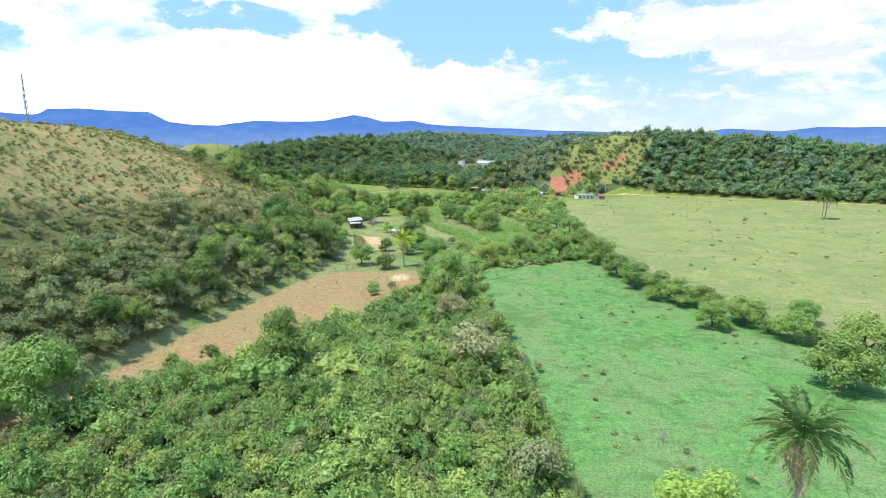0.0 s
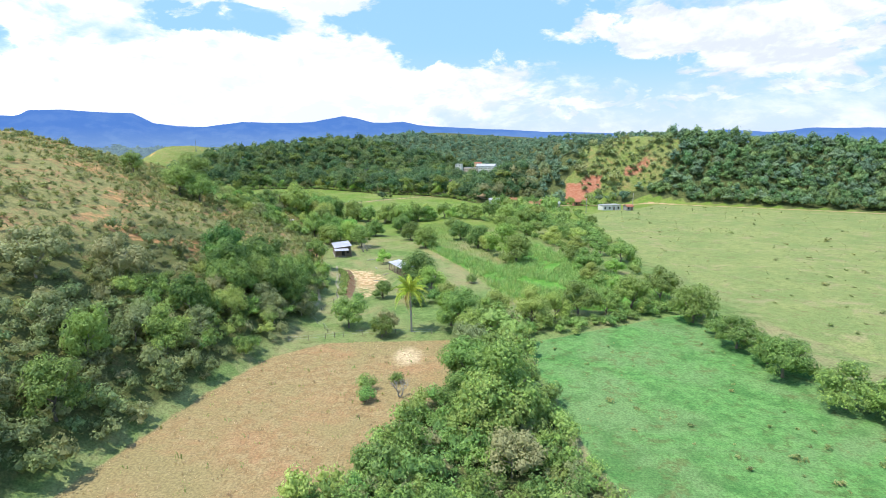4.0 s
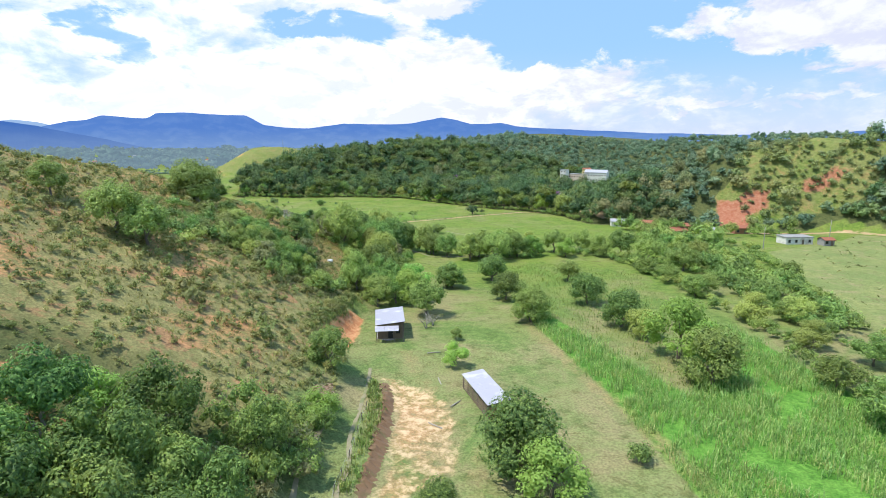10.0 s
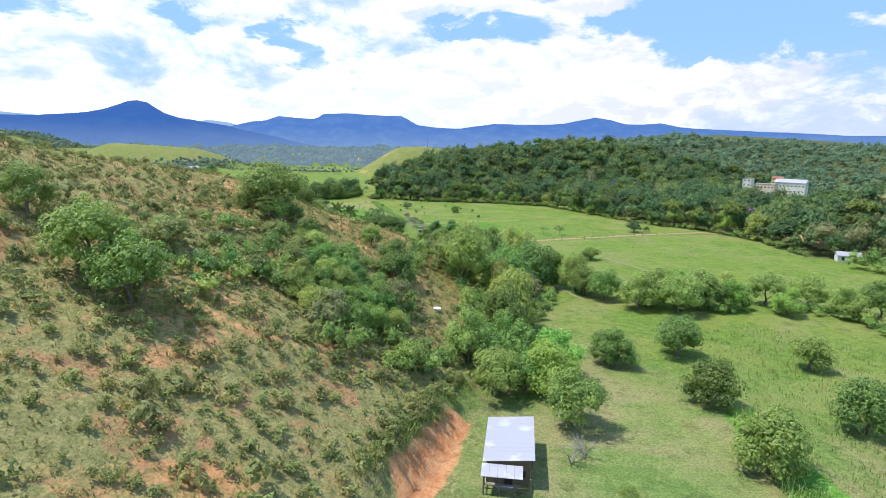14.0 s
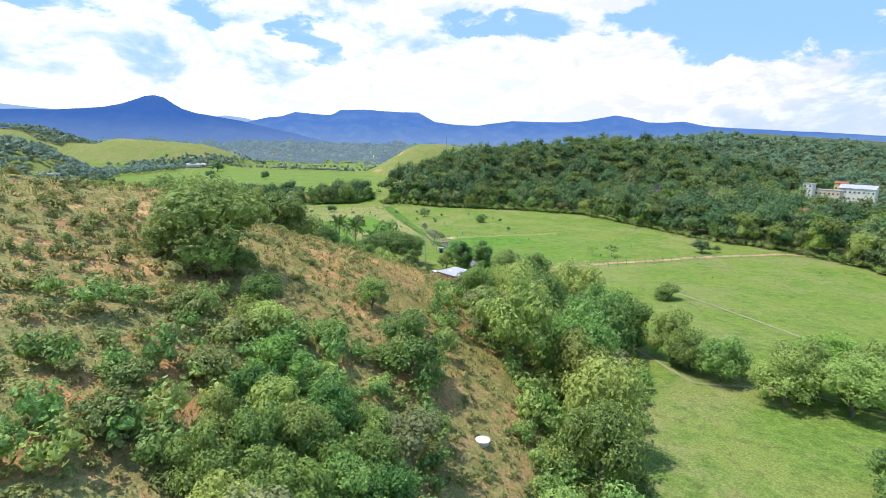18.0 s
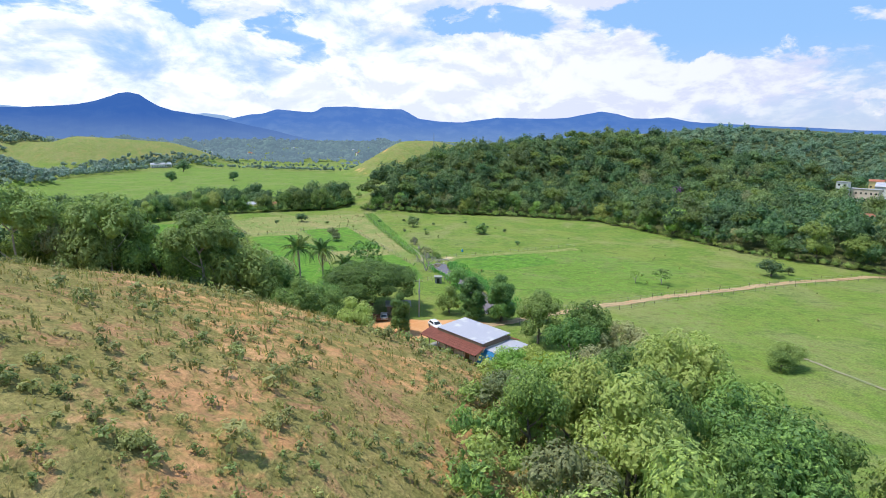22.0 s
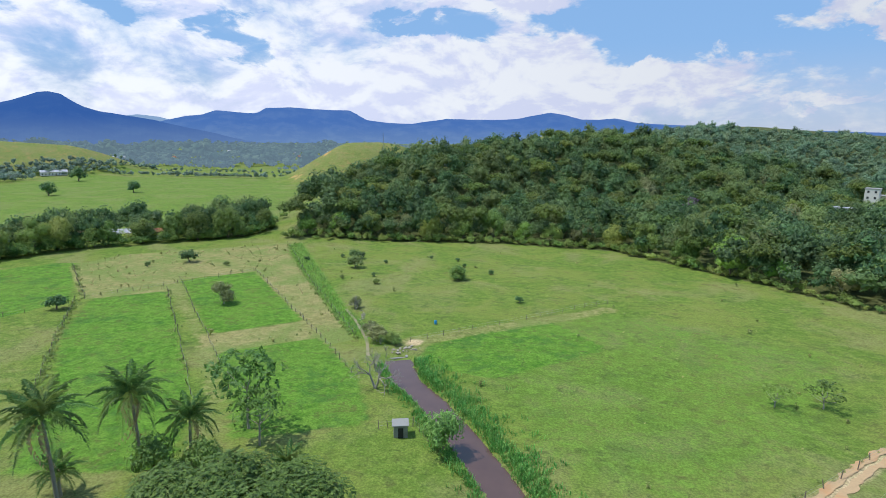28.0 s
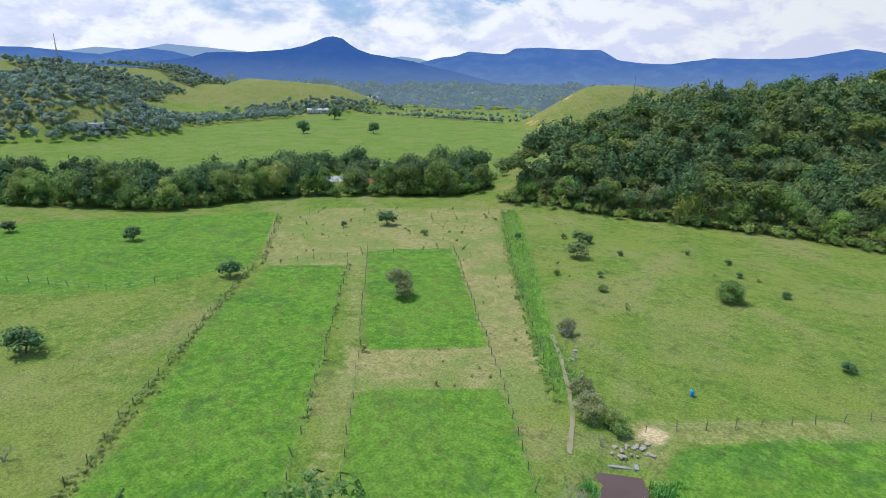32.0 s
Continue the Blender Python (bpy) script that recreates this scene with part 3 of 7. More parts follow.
def tube(points, radii, sides=6):
    """Vertices and triangles of a tapering tube along points."""
    points = [Vector(p) for p in points]
    verts, tris = [], []
    for i, p in enumerate(points):
        way = (points[min(i + 1, len(points) - 1)] - points[max(i - 1, 0)]).normalized()
        side = way.cross(Vector((0.31, 0.95, 0.05))).normalized()
        other = way.cross(side)
        for k in range(sides):
            a = 2 * math.pi * k / sides
            verts.append(p + (side * math.cos(a) + other * math.sin(a)) * radii[i])
    for i in range(len(points) - 1):
        for k in range(sides):
            a, b = i * sides + k, i * sides + (k + 1) % sides
            tris += [(a, b, b + sides), (a, b + sides, a + sides)]
    end = len(verts)
    verts.append(points[-1])
    tris += [((len(points) - 1) * sides + k, (len(points) - 1) * sides + (k + 1) % sides, end) for k in range(sides)]
    return np.array(verts), np.array(tris)


def joined(pieces):
    """One pair of arrays from many."""
    verts, tris, start = [], [], 0
    for v, f in pieces:
        verts.append(np.asarray(v, float))
        tris.append(np.asarray(f) + start)
        start += len(v)
    return np.concatenate(verts), np.concatenate(tris)


def ball(level):
    bm = bmesh.new()
    bmesh.ops.create_icosphere(bm, subdivisions=level, radius=1.0)
    v = np.array([p.co for p in bm.verts])
    f = np.array([[p.index for p in face.verts] for face in bm.faces])
    bm.free()
    return v, f


OCTA = (np.array([(1, 0, 0), (-1, 0, 0), (0, 1, 0), (0, -1, 0), (0, 0, 1), (0, 0, -1)], float), np.array([(0, 2, 4), (2, 1, 4), (1, 3, 4), (3, 0, 4), (2, 0, 5), (1, 2, 5), (3, 1, 5), (0, 3, 5)]))
BALL = {0: OCTA, 1: ball(1)}


def height(x, y):
    return float(ground_z(x, y))


# ---- the ground ----
def steps(lo, hi, fine_lo, fine_hi, fine):
    """Coordinates that are fine in the middle and widen outwards."""
    mid = np.arange(fine_lo, fine_hi + fine, fine)
    grow = [fine]
    out_lo, out_hi = [mid[0]], [mid[-1]]
    while out_lo[-1] > lo:
        grow.append(grow[-1] * 1.06)
        out_lo.append(out_lo[-1] - grow[-1])
    step = fine
    while out_hi[-1] < hi:
        step *= 1.06
        out_hi.append(out_hi[-1] + step)
    return np.concatenate([out_lo[:0:-1], mid, out_hi[1:]])


GREEN_FIELD = [(9, 150), (46, 167), (50, 152), (58, 122), (66, 100), (90, 60), (100, -60), (20, -60), (16, 40), (14, 68), (12, 108)]
BROWN_FIELD = [(-66, 40), (-57, 66), (-53, 82), (-49, 98), (-45, 114), (-40.5, 131), (-35.5, 144.5), (-27, 151.5), (-4, 152.5), (-3, 136), (-7, 129), (-12, 118), (-20, 105), (-25, 98), (-34, 91), (-40, 86), (-46, 80), (-51, 70), (-58, 40)]
PALE_FIELD = [(64, 180), (58, 230), (66, 290), (75, 345), (110, 372), (135, 402), (258, 318), (420, 230), (420, -80), (120, -60), (108, 60), (88, 104), (70, 130), (62, 158)]
REED_BED = [(-14, 262), (-9, 246), (2, 213), (8, 190), (15, 173), (42, 168), (52, 185), (40, 212), (33, 245), (24, 262), (20, 236), (14, 214), (6, 228), (-4, 250), (-10, 266)]
DIRT = [(-38, 221), (-33, 216), (-21, 209), (-17, 194), (-18, 189), (-25.5, 181), (-27.5, 183), (-28.5, 200), (-33, 212)]
HUT_CUT = [(-47.4, 224), (-48.4, 243), (-45.4, 243), (-43.8, 236), (-43.0, 224)]
YARD = [(-136, 357), (-127, 362), (-119, 363.5), (-109, 369), (-104, 369), (-110, 359), (-112.5, 352), (-99, 344.5), (-92, 345), (-88, 342), (-93, 338.5), (-104, 341), (-116, 348), (-124, 351)]
LEFT_PLOT = [(-224.7, 431), (-213.5, 442.5), (-193.4, 424.5), (-169.5, 402.4), (-159, 392), (-150, 380), (-166, 373), (-183.5, 391), (-206.6, 410)]
UPPER_PLOT = [(-218.4, 452.4), (-206.1, 468.5), (-168, 434.4), (-180.5, 419.7)]
LOWER_PLOT = [(-172, 411.5), (-158.6, 426.5), (-143, 411.5), (-134, 398), (-148, 388), (-157.5, 399)]
DRY_TOP = [(-262, 454), (-262, 472), (-224, 512), (-213, 497), (-206, 468.5), (-219.6, 453.4), (-213.5, 442.5), (-226.2, 429.3)]
DRY_STRIP = [(-206, 468.5), (-216, 499), (-186.2, 465.5), (-164.7, 441.6), (-151.9, 427.4), (-155.3, 423.1), (-169.8, 436.6)]
DRY_BAND = [(-180, 419.7), (-167.3, 434.3), (-158.7, 426.4), (-172.3, 411.8)]
GREEN_STRIP = [(-222, 508), (-186.2, 465.5), (-164.3, 441.9), (-151.3, 428.4), (-147.5, 431), (-162.2, 444.4), (-190, 478), (-219, 513)]
DRY_LEFT = [(-260, 372), (-229, 402), (-224.5, 419.7), (-207.8, 408.7), (-185.2, 389.2), (-176.7, 380.5), (-165, 370), (-190, 345)]
BRIGHT_LEFT = [(-300, 380), (-298, 405), (-267, 459), (-227.8, 427.5), (-228, 404), (-245, 380)]
NORTH_MEADOW = [(-215, 512), (-176, 531), (-150, 539), (-109, 539), (-72, 510), (-45, 482), (-17, 465), (-72, 412), (-94, 382), (-112, 392), (-138, 428), (-160, 447)]
EAST_MEADOW = [(-90, 380), (-70, 408), (-16, 460), (15, 440), (30, 400), (35, 350), (15, 335), (-10, 338), (-48, 328), (-62, 345), (-72, 362)]
FAR_PLAIN = [(-245, 525), (-290, 500), (-330, 425), (-420, 360), (-520, 400), (-560, 560), (-640, 760), (-420, 800), (-340, 700)]
ROADS = [([(-104, 367), (-94, 382), (-71.5, 411), (-43.5, 442), (-15, 466), (3, 470)], 1.15), ([(20, 470), (26, 452), (30, 438)], 2.5),
         ([(132, 410), (200, 364), (260, 322), (420, 236)], 1.8), ([(70, 396), (110, 400), (132, 410)], 1.5)]
PATHS = [([(-33.5, 172), (-33.4, 178), (-34.8, 183), (-35.9, 189), (-36.2, 196), (-38.4, 205)], 0.30), ([(-29.4, 179), (-30.4, 184), (-30.4, 189), (-32.4, 194), (-33.1, 199), (-34.6, 209), (-36.4, 218)], 0.28), ([(-163, 445), (-155, 436), (-148.5, 427), (-145, 420)], 0.3),
         ([(-48, 378), (-23, 351), (-12, 338)], 0.4), ([(-53, 326), (-42, 313.5), (-30, 318), (-15, 316)], 0.35)]
LANE = [(-216, 448), (-178, 416), (-158, 396), (-148, 380)]
FOREST_FOOT = np.array([(-245, 570), (-228, 516), (-176, 534), (-150, 542), (-109, 543), (-72, 513), (-45, 487), (-15, 474), (8, 452), (20, 420), (45, 412), (75, 404),
                        (110, 408), (132, 420), (180, 385), (260, 330), (330, 290), (450, 235), (700, 200)], dtype=float)


def forest_share(x, y):
    """1 where the closed woods of the far hills stand."""
    edge = np.interp(x, FOREST_FOOT[:, 0], FOREST_FOOT[:, 1], left=2000, right=2000)
    left = np.interp(y, [500, 582, 650, 720, 800, 1000, 1150], [-231, -252, -246, -215, -165, -100, -40])
    woods = (y > edge) & (x > left) & (y < 1250)
    bare = inside(x, y, [(96, 409), (92, 440), (112, 478), (150, 486), (165, 440), (150, 424), (120, 424)], 2) + inside(x, y, [(76, 408), (80, 430), (86, 440), (112, 440), (110, 424), (96, 418), (92, 408)], 2)
    site = inside(x, y, [(6, 672), (8, 735), (85, 735), (85, 672), (34, 580), (18, 610)], 2)
    knoll = np.hypot((x + 200) / 110, (y - 1050) / 110) < 1
    return np.where(woods & (bare < 0.5) & (site < 0.5) & ~knoll, 1.0, 0.0)


def zones(x, y):
    """Share of each kind of ground at each place."""
    def all_of(*rings, soft=1.5):
        return np.max([inside(x, y, r, soft) for r in rings], axis=0)

    def lines(rows, soft=1.0):
        return np.max([smooth(w + soft, w - soft * 0.5, near_line(x, y, line)) for line, w in rows], axis=0)

    dry = all_of(BROWN_FIELD, DRY_TOP, DRY_STRIP, DRY_BAND) + 0.40 * all_of(DRY_LEFT, soft=4) + 0.42 * all_of([(4, 232), (10, 245), (24, 225), (17, 208)], soft=4)
    lush = all_of(GREEN_FIELD, LEFT_PLOT, UPPER_PLOT, LOWER_PLOT, GREEN_STRIP, BRIGHT_LEFT, [(-137, 429), (-128, 441), (-118, 452), (-106, 440), (-122, 420), (-134, 421)]) + 0.30 * all_of(NORTH_MEADOW, soft=5) + 0.46 * all_of(FAR_PLAIN, soft=5) + 0.40 * all_of(EAST_MEADOW, soft=4) + 0.20 * all_of([(-118, 452), (-105, 466), (-62, 452), (-75, 415), (-95, 390), (-112, 398), (-124, 420), (-106, 440)], soft=5)
    dry = dry + 0.52 * smooth(3.2, 1.2, near_line(x, y, LANE)) + 0.56 * smooth(4.2, 1.4, near_line(x, y, [(-142, 429.5), (-131.5, 440.5), (-120, 451.5), (-105, 467)]))
    dry = dry + 0.48 * smooth(4.0, 1.0, near_line(x, y, [(-12, 250), (-2, 222), (8, 196), (14, 180), (6, 172)])) + 0.42 * smooth(4, 1, near_line(x, y, [(-33, 228), (-28, 216), (-16, 196), (-14, 178), (-24, 168)]))
    lush = lush - smooth(3.4, 1.4, near_line(x, y, LANE))
    lush = np.where((y > 330) & (x > -330), np.maximum(lush, 0.30), lush)
    soil = all_of(HUT_CUT, YARD, soft=1.2) + 0.50 * all_of(DIRT, soft=1.5)
    soil = soil + 0.75 * inside(x, y, [(76, 408), (80, 421), (84, 437), (92, 433), (99, 438), (110, 436), (107, 427), (97, 424), (94, 412), (86, 406)], 3) + 0.62 * inside(x, y, [(121, 431), (124, 438), (143, 440), (147, 434), (134, 431)], 3)
    ridge_foot = np.interp(y, RIDGE[:, 0], RIDGE[:, 1])
    hill = smooth(2, 14, ridge_foot - x) * smooth(372, 350, y)
    bank = ground_z(x, y) - plain(x, y)
    hill = np.maximum(hill, 0.52 * smooth(2, 7, bank) * (y > 400))
    soil = soil + 0.46 * smooth(8, 20, ridge_foot - x) * (y > 165) * (y < 345) * smooth(0.50, 0.62, gullies(x, y) + 0.05 * smooth(262, 285, y) + 0.09 * smooth(292, 318, y))
    soil = soil + 0.46 * inside(x, y, [(-418, 786), (-408, 792), (-392, 786), (-372, 768), (-366, 756), (-380, 752), (-398, 766)], 5) + 0.6 * smooth(3.0, 1.5, near_line(x, y, [(-392, 818), (-374, 804), (-350, 797), (-328, 806), (-318, 822)]))
    floor = np.maximum(forest_share(x, y), inside(x, y, GROVE, 3))
    floor = np.maximum(floor, 0.58 * (x < -470) * smooth(1, 4, bank) * (np.hypot((x + 572) / 62, (y - 462) / 58) > 1) * (np.hypot(x + 775, y - 740) > 88) * (gullies(x * 0.16, y * 0.16) > np.where(x < -640, 0.50, 0.36)) * (y > 380))
    floor = np.maximum(floor, 0.6 * smooth(0, 3, ridge_foot - x) * smooth(205, 180, y) * smooth(60, 30, ridge_foot - x))
    floor = np.maximum(floor, np.minimum(inside(x, y, SCRUB_LAND, 2), 1 - inside(x, y, BROWN_FIELD, 2)) * 0.62)
    track = 0.6 * lines(ROADS, 1.5)
    track = np.maximum(track, 0.60 * smooth(5.6, 1.0, np.hypot(x + 11.5, 0.62 * (y - 144.5))))
    track = np.maximum(track, 0.66 * smooth(3.4, 0.8, np.hypot(x + 140.2, 0.8 * (y - 430.6))))
    pale = all_of(PALE_FIELD, soft=3)
    reed = all_of(REED_BED, soft=2)
    pack = [np.clip(v, 0, 1) for v in (dry, lush, soil, pale, floor, track, hill, reed)]
    return np.stack(pack[:4], -1), np.stack(pack[4:], -1)


def gullies(x, y):
    """Smooth wandering bands, about 0 to 1."""
    v = np.sin(x * 0.31 + 1.7 * np.sin(y * 0.11)) + np.sin(y * 0.23 + 1.3 * np.sin(x * 0.17 + 2)) + np.sin((x + y) * 0.13 + 0.5) + 0.7 * np.sin(x * 0.71 - y * 0.53)
    return 0.5 + v / 7


GROVE = [(-134, 338), (-140, 349), (-152, 356), (-165, 362), (-190, 352), (-230, 338), (-262, 318), (-240, 285), (-185, 300), (-155, 318)]
SCRUB_LAND = [(-80, -40), (-80, 60), (-52, 68), (-46, 80), (-40, 86), (-34, 91), (-25, 98), (-20, 105), (-12, 118), (-7, 129), (-3, 152), (8, 152), (11, 108), (13, 68), (15, 40), (18, -40)]


def ground_top(x, y):
    """Height of the ground with its small humps."""
    z = ground_z(x, y) + 0.12 * (gullies(x * 3, y * 3) - 0.5)
    ridge_foot = np.interp(y, RIDGE[:, 0], RIDGE[:, 1])
    return z + 1.6 * (gullies(x * 0.6, y * 0.6) - 0.5) * smooth(6, 30, ridge_foot - x) * (y < 340) + 0.5 * (gullies(x * 2.2, y * 2.2) - 0.5) * smooth(6, 20, ridge_foot - x) * (y < 345)


def build_ground():
    xs, ys = steps(-4700, 4700, -240, 80, 1.8), steps(-4700, 4700, 30, 550, 1.8)
    gx, gy = np.meshgrid(xs, ys)
    x, y = gx.ravel(), gy.ravel()
    z = ground_top(x, y)
    n, k = len(ys), len(xs)
    i = (np.arange(n - 1)[:, None] * k + np.arange(k - 1)[None]).ravel()
    tris = np.concatenate([np.stack([i, i + 1, i + k + 1], 1), np.stack([i, i + k + 1, i + k], 1)])
    me = mesh_from("ground", np.stack([x, y, z], 1), tris, GROUND, True)
    one, other = zones(x, y)
    me.attributes.new("zone_a", "FLOAT_COLOR", "POINT").data.foreach_set("color", one.astype(np.float32).ravel())
    me.attributes.new("zone_b", "FLOAT_COLOR", "POINT").data.foreach_set("color", other.astype(np.float32).ravel())
    tagged(new("ground", me), "green valley pasture with dry fields, red soil and grassy hills", "ground", kind="structure")


build_ground()


def build_water():
    line = [Vector((px, py, 0)) for px, py in RIVER]
    bm = bmesh.new()
    rows = []
    for i, p in enumerate(line):
        way = (line[min(i + 1, len(line) - 1)] - line[max(i - 1, 0)]).normalized()
        side = Vector((-way.y, way.x, 0)) * (2.2 if i else 2.9)
        z = float(plain(p.x, p.y)) - 0.55
        rows.append([bm.verts.new((p.x + side.x * s, p.y + side.y * s, z)) for s in (-1, 1)])
    for a, b in zip(rows, rows[1:]):
        bm.faces.new((a[0], a[1], b[1], b[0]))
    ob = new("water", finish(bm, "water", WATER))
    tagged(ob, "muddy brown water of a narrow farm canal", "water", kind="structure")


build_water()


# ---- mountains on the horizon ----
def mountain(name, label, far, profile, mat, depth, seed, rough, ox=-60, oy=190):
    """A ridge round the valley: profile holds degrees clockwise from +y and degrees above the level of the eye, seen from the middle of the flight."""
    az, el = np.array(profile).T
    a = np.linspace(az[0], az[-1], 520)
    crest = 44 + far * np.tan(np.radians(np.interp(a, az, el)))
    rng = np.random.default_rng(seed)
    shape = np.zeros_like(a)
    for k in range(1, 7):
        shape += np.sin(a * (0.55 * 1.9 ** k) + rng.uniform(0, 6)) / 1.7 ** k
    crest = crest + 0.4 * rough * shape
    rows = 26
    verts = []
    for j in range(rows):
        s = j / (rows - 1)
        r = far - depth * (1 - s) if s < 1 else far
        spur = 1.6 * np.sin(a * 1.7 + 2 * np.sin(a * 0.5 + seed) + s * 2) + np.sin(a * 3.9 + s * 3) + 0.5 * np.sin(a * 9.3 - s * 5)
        z = crest * (s ** 1.35) + spur * rough * 3.0 * s * (1 - s) - 6 * (1 - s)
        verts.append(np.stack([ox + r * np.sin(np.radians(a)), oy + r * np.cos(np.radians(a)), z], 1))
    verts.append(np.stack([ox + (far + depth * 0.5) * np.sin(np.radians(a)), oy + (far + depth * 0.5) * np.cos(np.radians(a)), crest * 0 - 5], 1))
    n = len(a)
    i = (np.arange(rows)[:, None] * n + np.arange(n - 1)[None]).ravel()
    tris = np.concatenate([np.stack([i, i + n + 1, i + 1], 1), np.stack([i, i + n, i + n + 1], 1)])
    tagged(new(name, mesh_from(name, np.concatenate(verts), tris, mat, True)), label, "mountain", kind="structure")


# The blue of these ranges is mostly haze painted in as emission.
NEAR_BLUE = haze_glow_surface("near_mountain", (0.015, 0.045, 0.055), (0.060, 0.100, 0.090), (0.052, 0.158, 0.530), 0.84, 150)
MID_BLUE = haze_glow_surface("mid_mountain", (0.020, 0.055, 0.060), (0.110, 0.150, 0.120), (0.105, 0.245, 0.690), 0.80, 150)
FAR_BLUE = haze_glow_surface("far_mountain", (0.05, 0.08, 0.09), (0.07, 0.10, 0.10), (0.38, 0.56, 0.86), 0.85, 150)
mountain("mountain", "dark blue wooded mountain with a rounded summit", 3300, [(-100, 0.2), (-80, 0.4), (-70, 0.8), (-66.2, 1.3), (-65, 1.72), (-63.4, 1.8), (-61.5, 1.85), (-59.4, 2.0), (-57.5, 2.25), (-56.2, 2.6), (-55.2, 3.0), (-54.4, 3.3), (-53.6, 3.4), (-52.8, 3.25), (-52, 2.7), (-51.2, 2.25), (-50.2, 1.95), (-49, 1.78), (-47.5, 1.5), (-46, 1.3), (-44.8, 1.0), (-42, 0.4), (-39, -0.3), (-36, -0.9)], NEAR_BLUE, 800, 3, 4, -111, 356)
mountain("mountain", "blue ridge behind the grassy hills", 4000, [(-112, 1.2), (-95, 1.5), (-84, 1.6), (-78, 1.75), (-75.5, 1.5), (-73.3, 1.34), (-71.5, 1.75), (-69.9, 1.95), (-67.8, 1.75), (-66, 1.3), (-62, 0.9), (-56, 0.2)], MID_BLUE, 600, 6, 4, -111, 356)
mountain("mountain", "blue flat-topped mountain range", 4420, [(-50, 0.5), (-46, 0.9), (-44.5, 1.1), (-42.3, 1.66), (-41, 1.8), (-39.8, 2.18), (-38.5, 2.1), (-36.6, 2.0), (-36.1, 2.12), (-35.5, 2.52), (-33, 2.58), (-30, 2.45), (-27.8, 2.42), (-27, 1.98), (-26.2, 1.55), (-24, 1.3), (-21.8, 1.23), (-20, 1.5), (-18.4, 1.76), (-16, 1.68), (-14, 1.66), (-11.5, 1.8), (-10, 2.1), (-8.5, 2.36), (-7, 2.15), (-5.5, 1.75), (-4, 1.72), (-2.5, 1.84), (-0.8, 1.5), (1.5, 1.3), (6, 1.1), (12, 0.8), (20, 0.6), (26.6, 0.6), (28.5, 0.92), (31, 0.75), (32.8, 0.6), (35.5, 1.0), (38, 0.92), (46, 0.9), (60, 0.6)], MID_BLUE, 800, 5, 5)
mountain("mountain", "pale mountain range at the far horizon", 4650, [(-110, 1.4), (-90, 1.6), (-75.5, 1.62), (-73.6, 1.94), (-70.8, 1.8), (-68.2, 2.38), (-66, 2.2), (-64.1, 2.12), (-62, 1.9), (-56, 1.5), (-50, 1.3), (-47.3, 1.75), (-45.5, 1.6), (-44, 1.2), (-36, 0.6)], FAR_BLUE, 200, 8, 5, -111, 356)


# ---- crowns and trees ----
def leaves_round(centres, radii, count, size, rng, flat=0.0, droop=0.0):
    """Folded leaf clusters on the outsides of round lobes: vertices and triangles."""
    pick = rng.choice(len(centres), count, p=radii ** 2 / np.sum(radii ** 2))
    way = rng.normal(size=(count, 3))
    way[:, 2] = np.where(way[:, 2] < -0.35, -way[:, 2], way[:, 2])
    way /= np.linalg.norm(way, axis=1)[:, None]
    at = centres[pick] + way * (radii[pick] * rng.uniform(0.86, 1.12, count))[:, None]
    normal = way + rng.normal(size=(count, 3)) * 0.30 + np.array([0, 0, flat])
    normal /= np.linalg.norm(normal, axis=1)[:, None]
    along = np.cross(normal, rng.normal(size=(count, 3)))
    along /= np.linalg.norm(along, axis=1)[:, None] + 1e-9
    across = np.cross(normal, along)
    s = size * rng.uniform(0.6, 1.35, count)[:, None]
    tip = along * s - np.array([0, 0, 1]) * s * droop
    verts = np.stack([at - tip * 0.9, at + across * s * 0.55 - normal * s * 0.18, at + tip, at - across * s * 0.55 - normal * s * 0.18], 1).reshape(-1, 3)
    i = np.arange(count)[:, None] * 4
    return verts, np.concatenate([i + np.array([[0, 1, 2]]), i + np.array([[0, 2, 3]])])


def lobes_for(rng, count, low, tall, spread=0.62, size=0.46):
    """Lobes of a crown of radius 1 round the origin, tall up and down."""
    centres, radii = [], []
    for k in range(count):
        a = 2.4 * k + rng.uniform(-0.5, 0.5)
        up = rng.uniform(low, 1.0)
        out = math.sqrt(max(0.0, 1 - up * up)) if up > 0 else 1.0
        out *= spread * rng.uniform(0.75, 1.15)
        centres.append((math.cos(a) * out, math.sin(a) * out, up * tall * 0.62))
        radii.append(size * rng.uniform(0.72, 1.2))
    centres.append((0, 0, 0.05 * tall))
    radii.append(size * 1.25)
    return np.array(centres), np.array(radii)


def crown_arrays(seed, lobes=14, tall=0.9, low=-0.35, count=1000, size=0.09, hull=0.56, spread=0.62, lobe=0.46, flat=0.2, droop=0.1, level=1):
    rng = np.random.default_rng(seed)
    centres, radii = lobes_for(rng, lobes, low, tall, spread, lobe)
    pieces = [leaves_round(centres, radii, count, size, rng, flat, droop)]
    if hull:
        v, f = BALL[level]
        for c, r in zip(centres, radii):
            bumpy = v * (r * hull * rng.uniform(0.88, 1.1, len(v)))[:, None]
            bumpy[:, 2] *= min(1.0, 0.55 + 0.45 * tall)
            pieces.append((c + bumpy, f))
    return joined(pieces)


